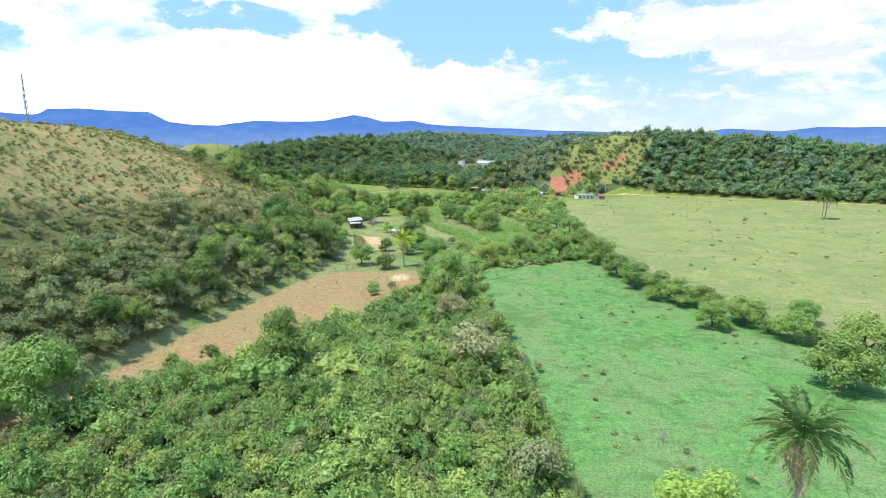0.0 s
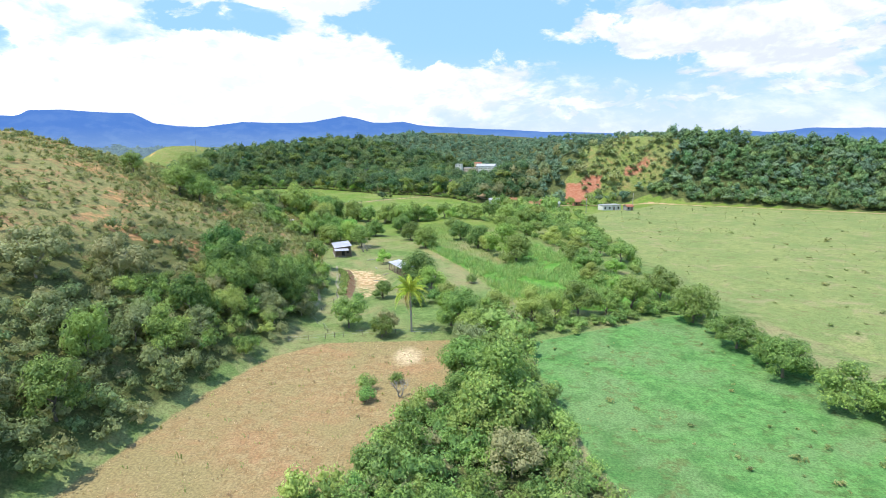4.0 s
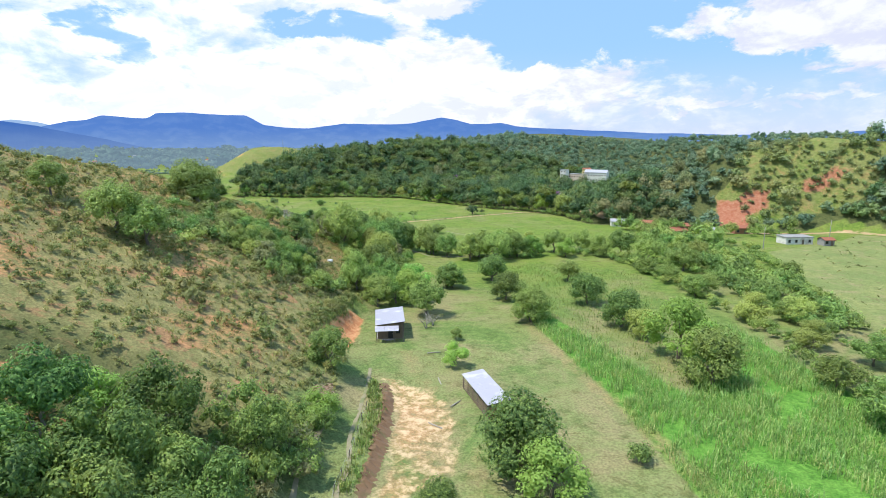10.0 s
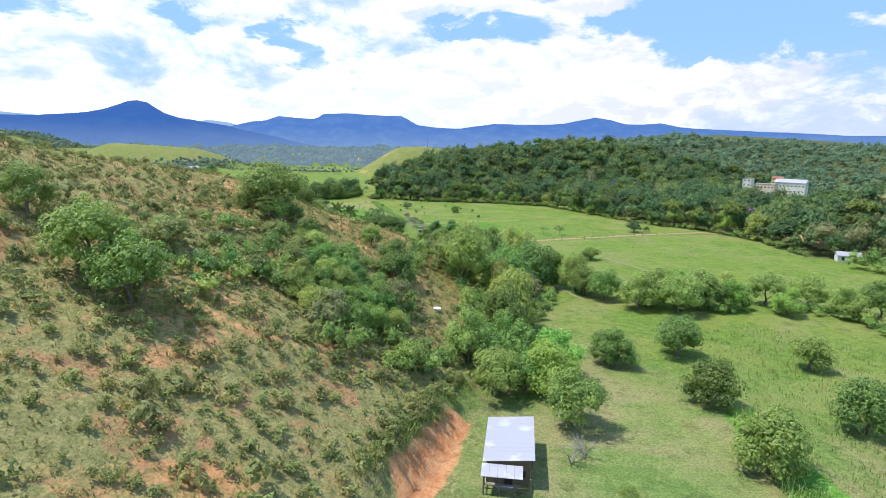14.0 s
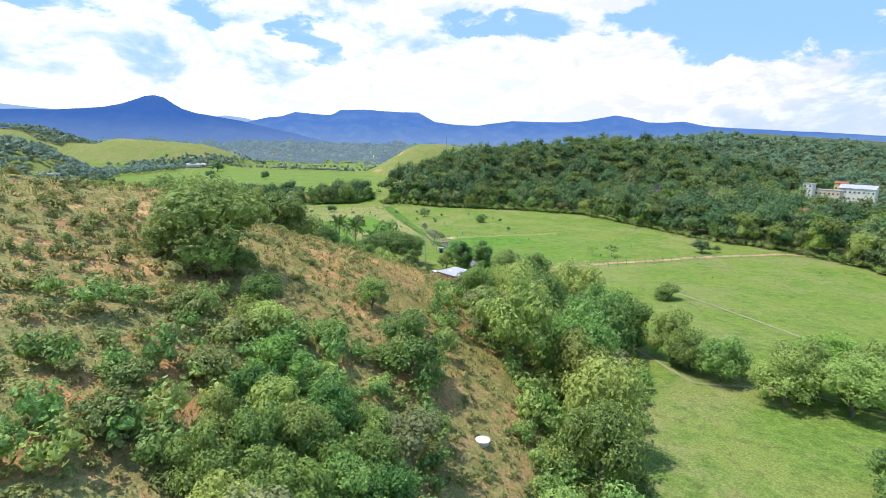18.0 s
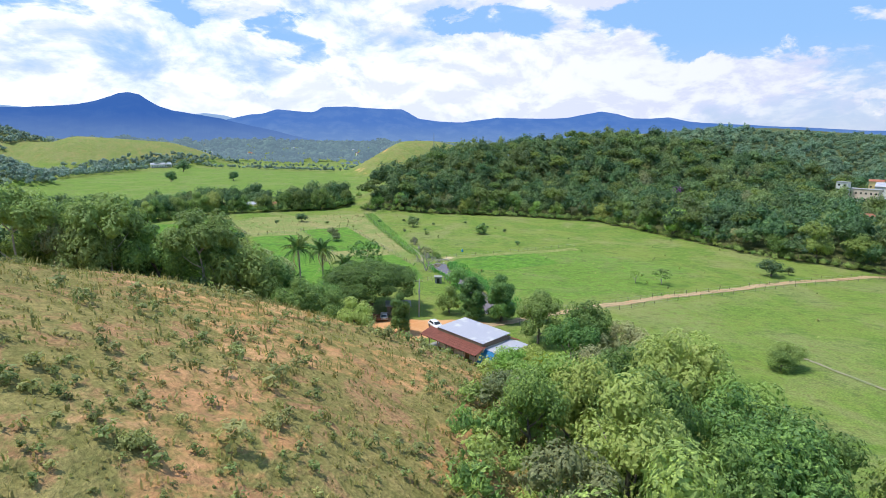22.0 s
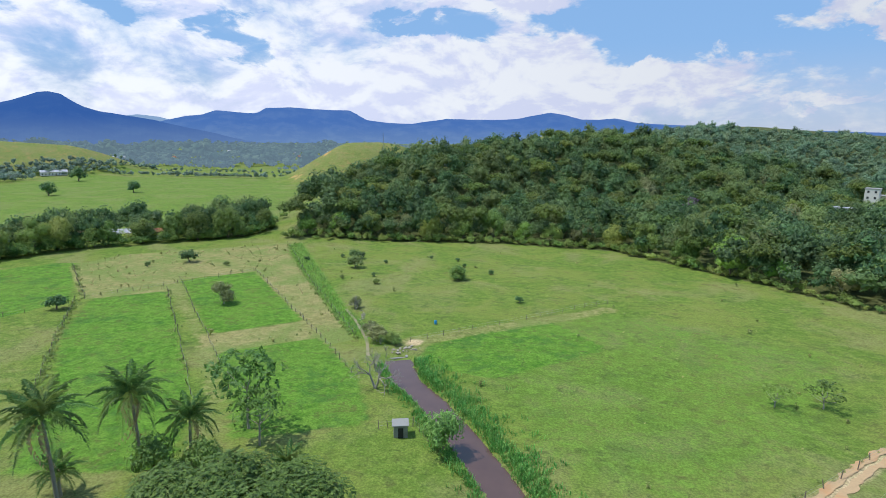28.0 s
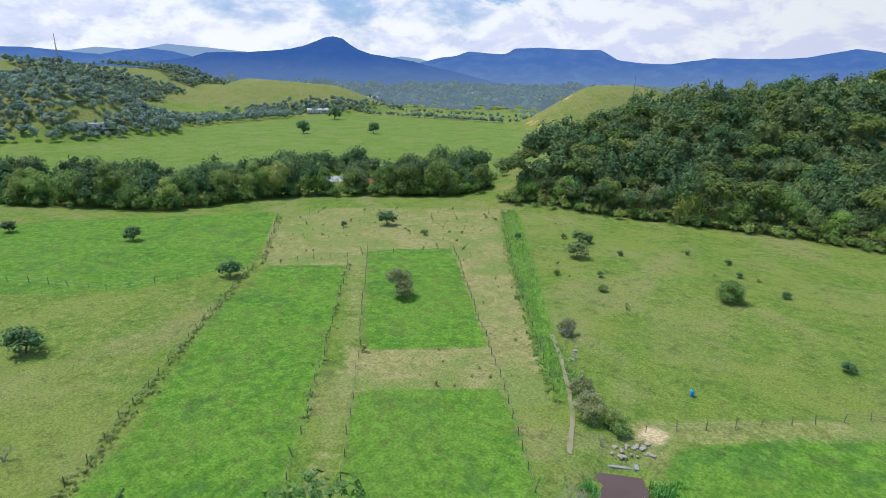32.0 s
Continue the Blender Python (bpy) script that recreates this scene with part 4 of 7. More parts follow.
def trunk_arrays(seed, top, thick, limbs=5, reach=0.5, lean=0.08, crook=0.06):
    """A tapered trunk with limbs that fork into the crown."""
    rng = np.random.default_rng(seed)
    spine = [Vector((rng.normal(0, crook) * s + lean * s * s, rng.normal(0, crook) * s, -0.12 + s * (top + 0.12))) for s in np.linspace(0, 1, 6)]
    pieces = [tube(spine, [thick * (1.25 - 0.8 * s) for s in np.linspace(0, 1, 6)])]
    for k in range(limbs):
        s = rng.integers(2, 5)
        start = spine[s]
        a = 2.4 * k + rng.uniform(-0.4, 0.4)
        end = start + Vector((math.cos(a) * reach, math.sin(a) * reach, reach * rng.uniform(0.6, 1.2)))
        mid = start.lerp(end, 0.5) + Vector((0, 0, -0.08 * reach))
        pieces.append(tube([start, mid, end], [thick * 0.55, thick * 0.36, thick * 0.14], 5))
    return joined(pieces)


# kind: crown settings, height of the crown's middle, trunk thickness, leaf material, bark, words
KINDS = {
    "mango": (dict(lobes=20, tall=0.9, count=3600, size=0.056, low=-0.8, lobe=0.42), 0.78, 0.07, "mango", BARK, "round dark green mango tree with dense foliage"),
    "broad": (dict(lobes=21, tall=1.0, count=3400, size=0.054, hull=0.56, spread=0.70, lobe=0.36, low=-0.75), 0.95, 0.055, "broad", BARK, "leafy green tree with an uneven crown"),
    "light": (dict(lobes=21, tall=0.95, count=3400, size=0.054, hull=0.56, spread=0.70, lobe=0.36, low=-0.75), 0.9, 0.055, "light", BARK, "bright yellow-green leafy tree"),
    "deep": (dict(lobes=21, tall=1.0, count=3400, size=0.054, hull=0.56, spread=0.70, lobe=0.36, low=-0.75), 1.0, 0.05, "deep", PALE_BARK, "dark green leafy tree with a pale trunk"),
    "bush": (dict(lobes=10, tall=0.75, count=620, size=0.095, low=-0.1), 0.5, 0.03, "thicket", BARK, "low rounded green bush"),
    "shrub": (dict(lobes=11, tall=0.7, count=640, size=0.09, low=-0.1), 0.5, 0.03, "scrub", BARK, "low olive-green bush on the dry slope"),
    "grey": (dict(lobes=16, tall=0.95, count=1400, size=0.07, hull=0.6, lobe=0.36, spread=0.72, low=-0.7), 0.9, 0.04, "grey", PALE_BARK, "grey-green scrubby tree with thin foliage"),
    "umbrella": (dict(lobes=70, tall=0.60, count=19000, size=0.030, low=-0.55, spread=0.82, lobe=0.22, flat=0.9, hull=0.84), 0.72, 0.05, "olive", BARK, "wide flat-topped olive-green shade tree"),
    "column": (dict(lobes=46, tall=2.3, count=8000, size=0.050, low=-0.9, spread=0.56, lobe=0.36, hull=0.84), 1.60, 0.08, "column", BARK, "dense columnar green tree"),
    "flat": (dict(lobes=26, tall=0.6, count=2800, size=0.058, low=-0.3, spread=0.8, lobe=0.29, flat=0.7, hull=0.7), 1.45, 0.035, "canopy", PALE_BARK, "tall tree with a flat spreading crown and a pale trunk"),
    "thin": (dict(lobes=16, tall=0.85, count=420, size=0.10, hull=0, lobe=0.30, spread=0.8), 1.35, 0.035, "deep", PALE_BARK, "thin tree with sparse green leaves"),
    "cream": (dict(lobes=14, tall=0.9, count=950, size=0.075, low=-0.3), 0.85, 0.05, "cream", BARK, "round tree covered in pale yellow blossom"),
    "small": (dict(lobes=12, tall=0.9, count=620, size=0.10, low=-0.6), 0.8, 0.07, "forest", BARK, "small green tree standing in the grass"),
    "dry": (dict(lobes=11, tall=0.7, count=420, size=0.10, hull=0.5, lobe=0.36), 0.55, 0.03, "dry", PALE_BARK, "withered brown bush in the grass"),
}
made = {}


def tree(kind, x, y, r, tall=1.0, group="trees of the valley", label="", sink=0.0):
    """A tree of crown radius r, the crown a part and the trunk a part."""
    settings, middle, thick, leaf, bark, words = KINDS[kind]
    variant = (int(x * 13.7) + int(y * 7.3)) % 4
    turn = (x * 37.1 + y * 11.3) % 360
    m = pose(x, y, height(x, y) - sink, 0, 0, turn) @ Matrix.Diagonal((r, r, r * tall, 1))
    if (kind, variant) in made:
        ob = copy_thing(made[kind, variant], m @ Matrix.Diagonal((*[1 / s for s in made[kind, variant].scale], 1)))
        if label:
            ob["label"] = label
        ob["group"] = group
        return ob
    seed = 100 * list(KINDS).index(kind) + variant
    category = "bush" if kind in ("bush", "dry", "shrub") else "tree"
    ob = thing("bush" if category == "bush" else "tree", m, label or words, category, group)
    v, f = crown_arrays(seed, **settings)
    v[:, 2] += middle
    part("crown", mesh_from("crown", v, f, LEAF[leaf]), None, ob)
    v, f = trunk_arrays(seed + 50, middle, thick, 6 if kind in ("thin", "grey") else 4, 0.6)
    part("trunk", mesh_from("trunk", v, f, bark, True), None, ob)
    made[kind, variant] = ob
    return ob


def plant(kind, rows, group, tall=1.0, label=""):
    for x, y, r in rows:
        tree(kind, x, y, r, tall, group, label)


# orchard meadow beside the hut
plant("mango", [(-9.8, 247.4, 4.6), (-15.7, 264, 4.2), (-21.2, 291.5, 3), (3.4, 263.7, 4.6), (0.5, 286.3, 3.6), (8.9, 247, 4.7), (12, 241, 3.6), (18.5, 220.3, 5.2), (-11, 191, 5.5), (-19.2, 181.4, 2.5)], "orchard trees in the meadow")
plant("light", [(15.9, 230.5, 6.0), (-22.3, 220.6, 2.4), (-37.7, 257.5, 4.6), (-7.6, 186.2, 3.7)], "orchard trees in the meadow")
plant("broad", [(-32.6, 248.6, 4.4), (-44.7, 252.2, 4.2), (-41.5, 256.5, 3.6), (-54.6, 243, 2.4), (-30.1, 273.3, 3.6), (-24, 233.6, 1.3), (-40.8, 210.9, 3.6), (-4, 178.4, 2.6)], "trees round the hut")
plant("bush", [(-11.5, 175.8, 3.6), (-24.5, 178, 1.8), (3, 195, 1.8), (-6.5, 177.5, 2.6)], "bushes beside the hut")
plant("dry", [(-38, 199.4, 2.2), (-3.5, 181, 1.8)], "withered bushes")
# hedge between the fields
plant("broad", [(4.4, 159.3, 3.4), (-1.9, 157.8, 4.6), (12.9, 160.5, 4.3), (5.5, 161.7, 3.8), (23.7, 166.4, 4.4), (36.2, 169.1, 4.4), (-16.9, 154.4, 2.4), (-24, 160, 3.6), (0, 151.9, 3.4), (46.3, 161.7, 4.6), (45.8, 177.5, 4.4), (30, 167, 3.2)], "hedge trees between the fields")
plant("light", [(-3.4, 161, 4.0), (13.5, 164, 3.6), (18, 163, 3.4)], "hedge trees between the fields")
plant("grey", [(-0.7, 145.7, 3.4), (-16.3, 156.5, 2.7), (8.5, 158, 2.4), (1.6, 108.9, 3.4), (7, 97, 2.6)], "hedge trees between the fields")
plant("broad", [(-2.3, 132.7, 4.0), (3.8, 131.6, 3.6), (0.3, 117.6, 4.6), (-6.9, 99.4, 2.8), (2, 141, 3.0), (-4, 124, 3.0)], "hedge trees between the fields")
plant("bush", [(-13.3, 109.2, 2.7), (-17.2, 131.3, 1.8), (-12.8, 133.9, 1.3), (-16.7, 127.6, 1.6)], "bushes in the dry field")
plant("cream", [(9.8, 52.3, 3.4), (5.0, 82.6, 4.6)], "blossoming trees")
plant("broad", [(-25.6, 83, 4.8), (-52, 66, 5.4), (1.4, 119, 5.6)], "trees in the scrub", 1.15)
plant("light", [(24.5, 46.3, 4.2)], "trees in the scrub", 0.8)
# hedge of the pale field
plant("broad", [(58.7, 76.1, 5.4), (72, 89.1, 5), (52.7, 103.6, 3.6), (59.9, 105.3, 4), (72.7, 106.5, 3.2), (57.3, 116.4, 3.4), (53, 119.6, 3.8), (50.2, 123.9, 4.2), (47.9, 134.4, 4.2), (47.4, 147.1, 4), (48.8, 140, 3.2), (64, 96, 3.8), (80, 76, 4.2)], "hedge of the pale field", 0.85)
plant("bush", [(56, 110, 2.2), (62, 100, 2.4), (68, 92, 2.6), (51, 129, 2.2), (47, 154, 2.4), (66, 84, 2.2), (48, 168, 2.6), (75, 84, 2.4)], "hedge of the pale field")
# trees between the reeds and the pale field
plant("broad", [(35, 197.3, 3.1), (37.6, 208.7, 4.3), (51, 220.6, 4.3), (36.9, 221, 3.6), (37.2, 255.1, 4.1), (46.6, 256.2, 3.8), (44.7, 257.2, 3.0), (44, 266.6, 3.3), (31.1, 275.4, 3.6), (34.7, 277.6, 3.4), (64.4, 302.3, 3.1), (42, 240, 3.4), (48, 232, 3.6), (28, 290, 3.3), (24, 300, 3.3), (52, 285, 3.0), (56, 262, 2.8)], "trees beside the reeds", 0.85)
plant("light", [(44, 205, 3.0), (39, 186, 2.6)], "trees beside the reeds", 0.85)
# trees across the meadow
plant("broad", [(-29.6, 311.3, 4.6), (-21, 312.2, 5.2), (-43.2, 318.8, 3.4), (-14.3, 319.2, 4.2), (-1.6, 330.6, 4.6), (7.6, 331.9, 4.6), (21.1, 328.2, 5), (-38.2, 316.9, 4.4), (-27.2, 317.1, 5), (-16.7, 320.1, 5.2), (-44.5, 320.8, 4.2), (-10.2, 331.3, 3.8), (14, 326, 4.2), (28, 318, 4.4), (36, 306, 4.4), (44, 322, 4)], "tree row across the meadow")
plant("light", [(-21.7, 329.2, 4.6), (-9, 322, 4), (2, 322, 3.6)], "tree row across the meadow")
plant("mango", [(-50.1, 370, 3.3), (-51, 368, 2.6), (-147.2, 481.1, 3.0), (-166.6, 468.7, 1.1)], "trees on the meadow", 0.8)
plant("mango", [(-20.5, 283.1, 4.6), (-32, 274, 3.4)], "trees on the meadow")
# woods below the ridge
plant("broad", [(-51.2, 257, 3.8), (-45.8, 261, 4.5), (-50.7, 274.4, 4.6), (-66.6, 293, 6), (-58.6, 300, 6), (-70.5, 308, 5.6), (-63, 312, 5), (-80.1, 311, 3.4), (-70.8, 318, 5.6), (-46.2, 321.9, 4.2), (-67.2, 336, 6)], "woods below the ridge", 1.3)
plant("deep", [(-70.5, 253.5, 2.5), (-67.5, 249.5, 2.4), (-63, 250.5, 2.5), (-66, 245, 2.3), (-71.5, 246.5, 2.3), (-75.5, 250.5, 2.1), (-62.2, 246.5, 2.4)], "woods below the ridge", 1.2)
plant("broad", [(-73, 250, 2.4), (-69.8, 249.5, 2.5), (-65, 252.5, 2.4), (-68.5, 244.5, 2.2), (-64.5, 247.8, 2.5), (-74.5, 246, 2.0), (-67.8, 256, 2.2), (-60.5, 249.5, 2.0), (-71.8, 242, 2.2)], "woods below the ridge", 1.2)
plant("light", [(-38.5, 265, 4.5), (-77, 255, 2.8), (-87, 328.6, 3.2), (-62, 304, 4)], "woods below the ridge")
plant("deep", [(-75, 330, 4.4), (-77, 336, 4.0), (-80.5, 318, 4.6), (-69.8, 323, 5.6), (-54.7, 324, 5.0), (-60.2, 333.1, 5.6), (-59.5, 328, 5.8)], "woods below the ridge", 1.1)
plant("mango", [(-52.3, 284.5, 5.6), (-56.7, 294, 5.2), (-58, 318, 5.6), (-74.4, 340, 4.4), (-70, 344.6, 4.6), (-76, 317, 4.6)], "woods below the ridge", 1.35)
plant("grey", [(-65, 258, 3.2), (-74, 300, 4.2), (-84, 316, 3.2), (-66, 240, 3.0), (-56, 309, 4.2)], "woods below the ridge")
# ridge
plant("mango", [(-97.6, 266.2, 7.0)], "trees on the ridge", 0.9)
plant("deep", [(-94.5, 263.2, 3.0), (-99.5, 262.2, 2.8), (-93.4, 267.0, 2.6)], "trees on the ridge", 0.8)
plant("broad", [(-87.5, 264.4, 2.4), (-82.7, 279.7, 2.4), (-73.6, 256.8, 2.4), (-75.9, 218, 4.4), (-81.5, 218.1, 4.8), (-95.1, 219.6, 3.2), (-68.7, 240.7, 2.4), (-63.5, 243, 2.6)], "trees on the ridge")
plant("broad", [(-83.2, 260.4, 2.7), (-79.7, 266.2, 2.2)], "trees on the ridge", 0.8)
plant("broad", [(-72.3, 271.4, 4.2)], "trees on the ridge", 0.95)
plant("shrub", [(-88.4, 256, 2.6), (-87.4, 232.8, 3.4), (-78.8, 240.4, 2.4), (-80.2, 250.8, 2.6), (-92.8, 290.4, 1.1), (-94.6, 281.5, 1.0), (-85.9, 283.1, 1.8), (-84, 256, 2.2), (-82, 244, 2)], "bushes on the ridge")
# wooded foot of the ridge
plant("deep", [(-47.9, 161.4, 4.2), (-38.6, 164.9, 4.4), (-51.9, 171.2, 4.2), (-45.5, 178.2, 4.2), (-36.9, 166, 3.4), (-57.5, 90, 3.0), (-55.5, 105.2, 3.2), (-54, 126, 3.4), (-49, 146, 3.2)], "woods at the foot of the ridge", 1.25)
plant("broad", [(-43, 164.1, 4), (-45.6, 169.9, 4.4), (-38.2, 172.8, 3.8), (-50.1, 165.7, 3.6), (-42, 172, 3.6), (-38.8, 184, 3.4), (-46.1, 157.8, 4.2), (-55, 95, 2.6), (-52, 115.3, 3.6), (-48, 134.8, 3.4), (-44, 151, 3.0)], "woods at the foot of the ridge", 1.2)
plant("grey", [(-47.1, 154.8, 3), (-40, 159, 3.2), (-34.5, 164.5, 2.6), (-57, 112, 2.8), (-52, 134, 2.8), (-60, 128, 3.0), (-46, 143, 2.6), (-58, 97, 2.6), (-38, 157, 2.8), (-68, 137.3, 4.6), (-61.2, 147.5, 4.2)], "woods at the foot of the ridge", 1.1)
plant("light", [(-45, 162.2, 3.2), (-52, 178, 3), (-39, 169, 2.6), (-36.5, 195.7, 2.6)], "woods at the foot of the ridge")
# farmstead
plant("column", [(-117.6, 354.6, 2.5)], "trees round the farmhouse", 0.98)
plant("column", [(-108.6, 370.2, 3.5), (-102.4, 371.5, 3.7), (-95.6, 375.4, 2.6)], "trees round the farmhouse", 0.82)
plant("umbrella", [(-131.3, 366.0, 9.8)], "trees round the farmhouse", 0.86)
plant("broad", [(-114.5, 371.5, 3), (-91.8, 361.5, 4.8), (-88.8, 345.4, 2.6), (-117.2, 338, 3.2), (-133, 350, 4.6), (-143, 343, 5.4), (-143, 351, 4.6)], "trees round the farmhouse", 1.1)
plant("deep", [(-83.7, 351.5, 4.6), (-82.4, 357.5, 4.8)], "trees round the farmhouse", 1.15)
plant("broad", [(-125, 344, 3.8), (-127.5, 336.5, 3.8), (-121.5, 338, 3.4)], "trees round the farmhouse", 1.1)
plant("broad", [(-131, 341, 4.4), (-137, 347, 4.6), (-119, 341.5, 2.6)], "trees round the farmhouse", 1.1)
plant("grey", [(-76, 360, 4.2), (-79, 356, 3.4)], "trees round the farmhouse")
plant("cream", [(-78.5, 343, 4.4)], "trees round the farmhouse", 1.0, "tree with yellowish-brown withering foliage")
plant("thin", [(-148, 391, 5.2), (-144, 388, 3.6)], "thin trees by the palms", 1.0)
plant("bush", [(-122.1, 394.5, 3), (-151, 378.5, 2.6), (-146.5, 381, 2.4)], "bushes by the canal", 1.3)
# pasture trees
plant("small", [(-223.4, 421.1, 2.6), (-211, 385, 2.8), (-263, 416.5, 2.4), (-289, 397, 2.2), (-233.5, 472, 3), (-181, 484, 2.9), (-43.3, 452.5, 4), (-219.2, 472.1, 1.1), (-178, 470.3, 0.9), (-126.3, 464.8, 1.2), (-187.3, 495.7, 2.2), (-185.5, 497, 1.7), (-175, 493, 0.9), (-154.5, 504.5, 0.9), (-164, 505.4, 0.8), (-171, 476, 0.9), (-139.9, 490.6, 1.0), (-150, 497, 0.8)], "small trees on the pasture", 0.85)
plant("small", [(-572, 702, 7.5), (-470, 600, 5.5), (-440, 640, 5), (-38, 457, 1.6), (-200, 487, 1), (-192, 496, 0.9), (-240, 462, 1.0)], "small trees on the pasture")
plant("grey", [(-192.3, 438.8, 2.9)], "small trees on the pasture", 1.05)
plant("grey", [(-161.7, 447.0, 1.7), (-147.2, 428.4, 2.1), (-150.4, 432.2, 1.7)], "sparse shrubs along the ditch", 0.95)
plant("bush", [(-144.2, 428.6, 1.7), (-142.8, 427.6, 1.2)], "bushes by the canal", 1.0)
plant("thin", [(-79.8, 424, 2.3), (-73, 426, 2.8)], "thin trees on the pasture", 0.75)


# ---- tracks laid on the ground ----
TRACK = plain_surface("track_earth", (0.56, 0.38, 0.20), 0.95, 0, 0.6, 0.3, (0.50, 0.28, 0.13), 0.5)
PALE_TRACK = plain_surface("trodden_grass", (0.36, 0.315, 0.185), 0.95, 0, 0.6, 0.4, (0.17, 0.21, 0.065), 0.5)


def strip(line, half, name, mat, label, seed, lift=0.10, gap=0.0):
    """A ragged band along a polyline, draped over the ground; gap leaves a grassy middle."""
    rng = np.random.default_rng(seed)
    pts = np.array(line, float)
    leg = np.hypot(*np.diff(pts, axis=0).T)
    s = np.arange(0, leg.sum(), 0.8)
    at = np.stack([np.interp(s, np.r_[0, np.cumsum(leg)], pts[:, i]) for i in (0, 1)], 1)
    for _ in range(6):
        at[1:-1] = (at[:-2] + 2 * at[1:-1] + at[2:]) / 4
    way = np.gradient(at, axis=0)
    way /= np.linalg.norm(way, axis=1)[:, None] + 1e-9
    side = np.stack([-way[:, 1], way[:, 0]], 1)
    wobble = np.convolve(rng.normal(0, 1, len(s) + 8), np.ones(9) / 9, "valid")[:len(s)]
    at = at + side * (wobble * half * 0.6)[:, None]
    pieces = []
    bands = ((-half, -gap), (gap, half)) if gap else ((-half, half),)
    for lo, hi in bands:
        rows = []
        for k, f in enumerate((lo, lo * 0.5 + hi * 0.5, hi)):
            ragged = rng.uniform(0.7, 1.25, len(s)) if k != 1 else 1.0
            p = at + side * (np.ones(len(s)) * f * ragged)[:, None]
            rows.append(np.stack([p[:, 0], p[:, 1], ground_top(p[:, 0], p[:, 1]) + lift], 1))
        n = len(s)
        i = np.arange(n - 1)
        tris = np.concatenate([np.concatenate([np.stack([i + r * n, i + 1 + r * n, i + 1 + (r + 1) * n], 1), np.stack([i + r * n, i + 1 + (r + 1) * n, i + (r + 1) * n], 1)]) for r in (0, 1)])
        pieces.append((np.concatenate(rows), tris))
    v, f = joined(pieces)
    return tagged(new(name, mesh_from(name, v, f, mat, True)), label, name.replace("_", " "), kind="structure")


for k, (line, half) in enumerate(ROADS):
    strip(line, half, "road", TRACK, "pale dirt road with two wheel tracks and a grassy middle", k, 0.10, 0.22)
for k, (line, half) in enumerate(PATHS):
    strip(line, half, "path", PALE_TRACK, "narrow trodden path through the grass", 20 + k, gap=0.0)

BANK_EARTH = plain_surface("dark_bank_earth", (0.27, 0.16, 0.085), 0.95, 0, 1.5, 0.5, (0.15, 0.12, 0.05), 0.8)


def earth_bank(line, tall, label, seed):
    """A low crumbling bank: it rises gently on one side and breaks off on the other."""
    rng = np.random.default_rng(seed)
    pts = np.array(line, float)
    leg = np.r_[0, np.cumsum(np.hypot(*np.diff(pts, axis=0).T))]
    s = np.arange(0, leg[-1], 0.35)
    at = np.stack([np.interp(s, leg, pts[:, i]) for i in (0, 1)], 1)
    way = np.gradient(at, axis=0)
    way /= np.linalg.norm(way, axis=1)[:, None] + 1e-9
    side = np.stack([-way[:, 1], way[:, 0]], 1)
    ends = np.minimum(1, np.minimum(s, leg[-1] - s) / 3.0)
    rows = []
    for off, up in ((-1.9, -0.12), (-0.9, 0.5), (-0.25, 0.95), (0.05, 0.55), (0.3, -0.12)):
        p = at + side * (off + rng.normal(0, 0.22, len(s)))[:, None]
        rows.append(np.stack([p[:, 0], p[:, 1], ground_z(p[:, 0], p[:, 1]) + (tall * up * rng.uniform(0.35, 1.3, len(s)) * ends if up > 0 else up)], 1))
    n = len(s)
    i = np.arange(n - 1)
    tris = np.concatenate([np.concatenate([np.stack([i + r * n, i + 1 + r * n, i + 1 + (r + 1) * n], 1), np.stack([i + r * n, i + 1 + (r + 1) * n, i + (r + 1) * n], 1)]) for r in range(4)])
    return tagged(new("earth_bank", mesh_from("earth_bank", np.concatenate(rows), tris, BANK_EARTH)), label, "earth bank", kind="structure")


BANK = [(-28.3, 184), (-28.9, 191), (-29.6, 199), (-31.0, 206), (-33.4, 212)]
earth_bank(BANK, 0.6, "dark crumbling earth bank beside the dirt patch", 61)


# ---- woods, thickets and scrub, too many to count ----
def scatter(corners, gap, seed, keep=None):
    """Jittered places inside a polygon."""
    rng = np.random.default_rng(seed)
    ring = np.array(corners, float)
    (x0, y0), (x1, y1) = ring.min(0), ring.max(0)
    gx, gy = np.meshgrid(np.arange(x0, x1, gap), np.arange(y0, y1, gap * 0.87))
    gx = gx + (np.arange(gx.shape[0]) % 2)[:, None] * gap / 2
    x = gx.ravel() + rng.uniform(-0.42, 0.42, gx.size) * gap
    y = gy.ravel() + rng.uniform(-0.42, 0.42, gx.size) * gap
    ok = inside(x, y, corners, 0.01) > 0.5
    if keep is not None:
        ok &= keep(x, y)
    return x[ok], y[ok]


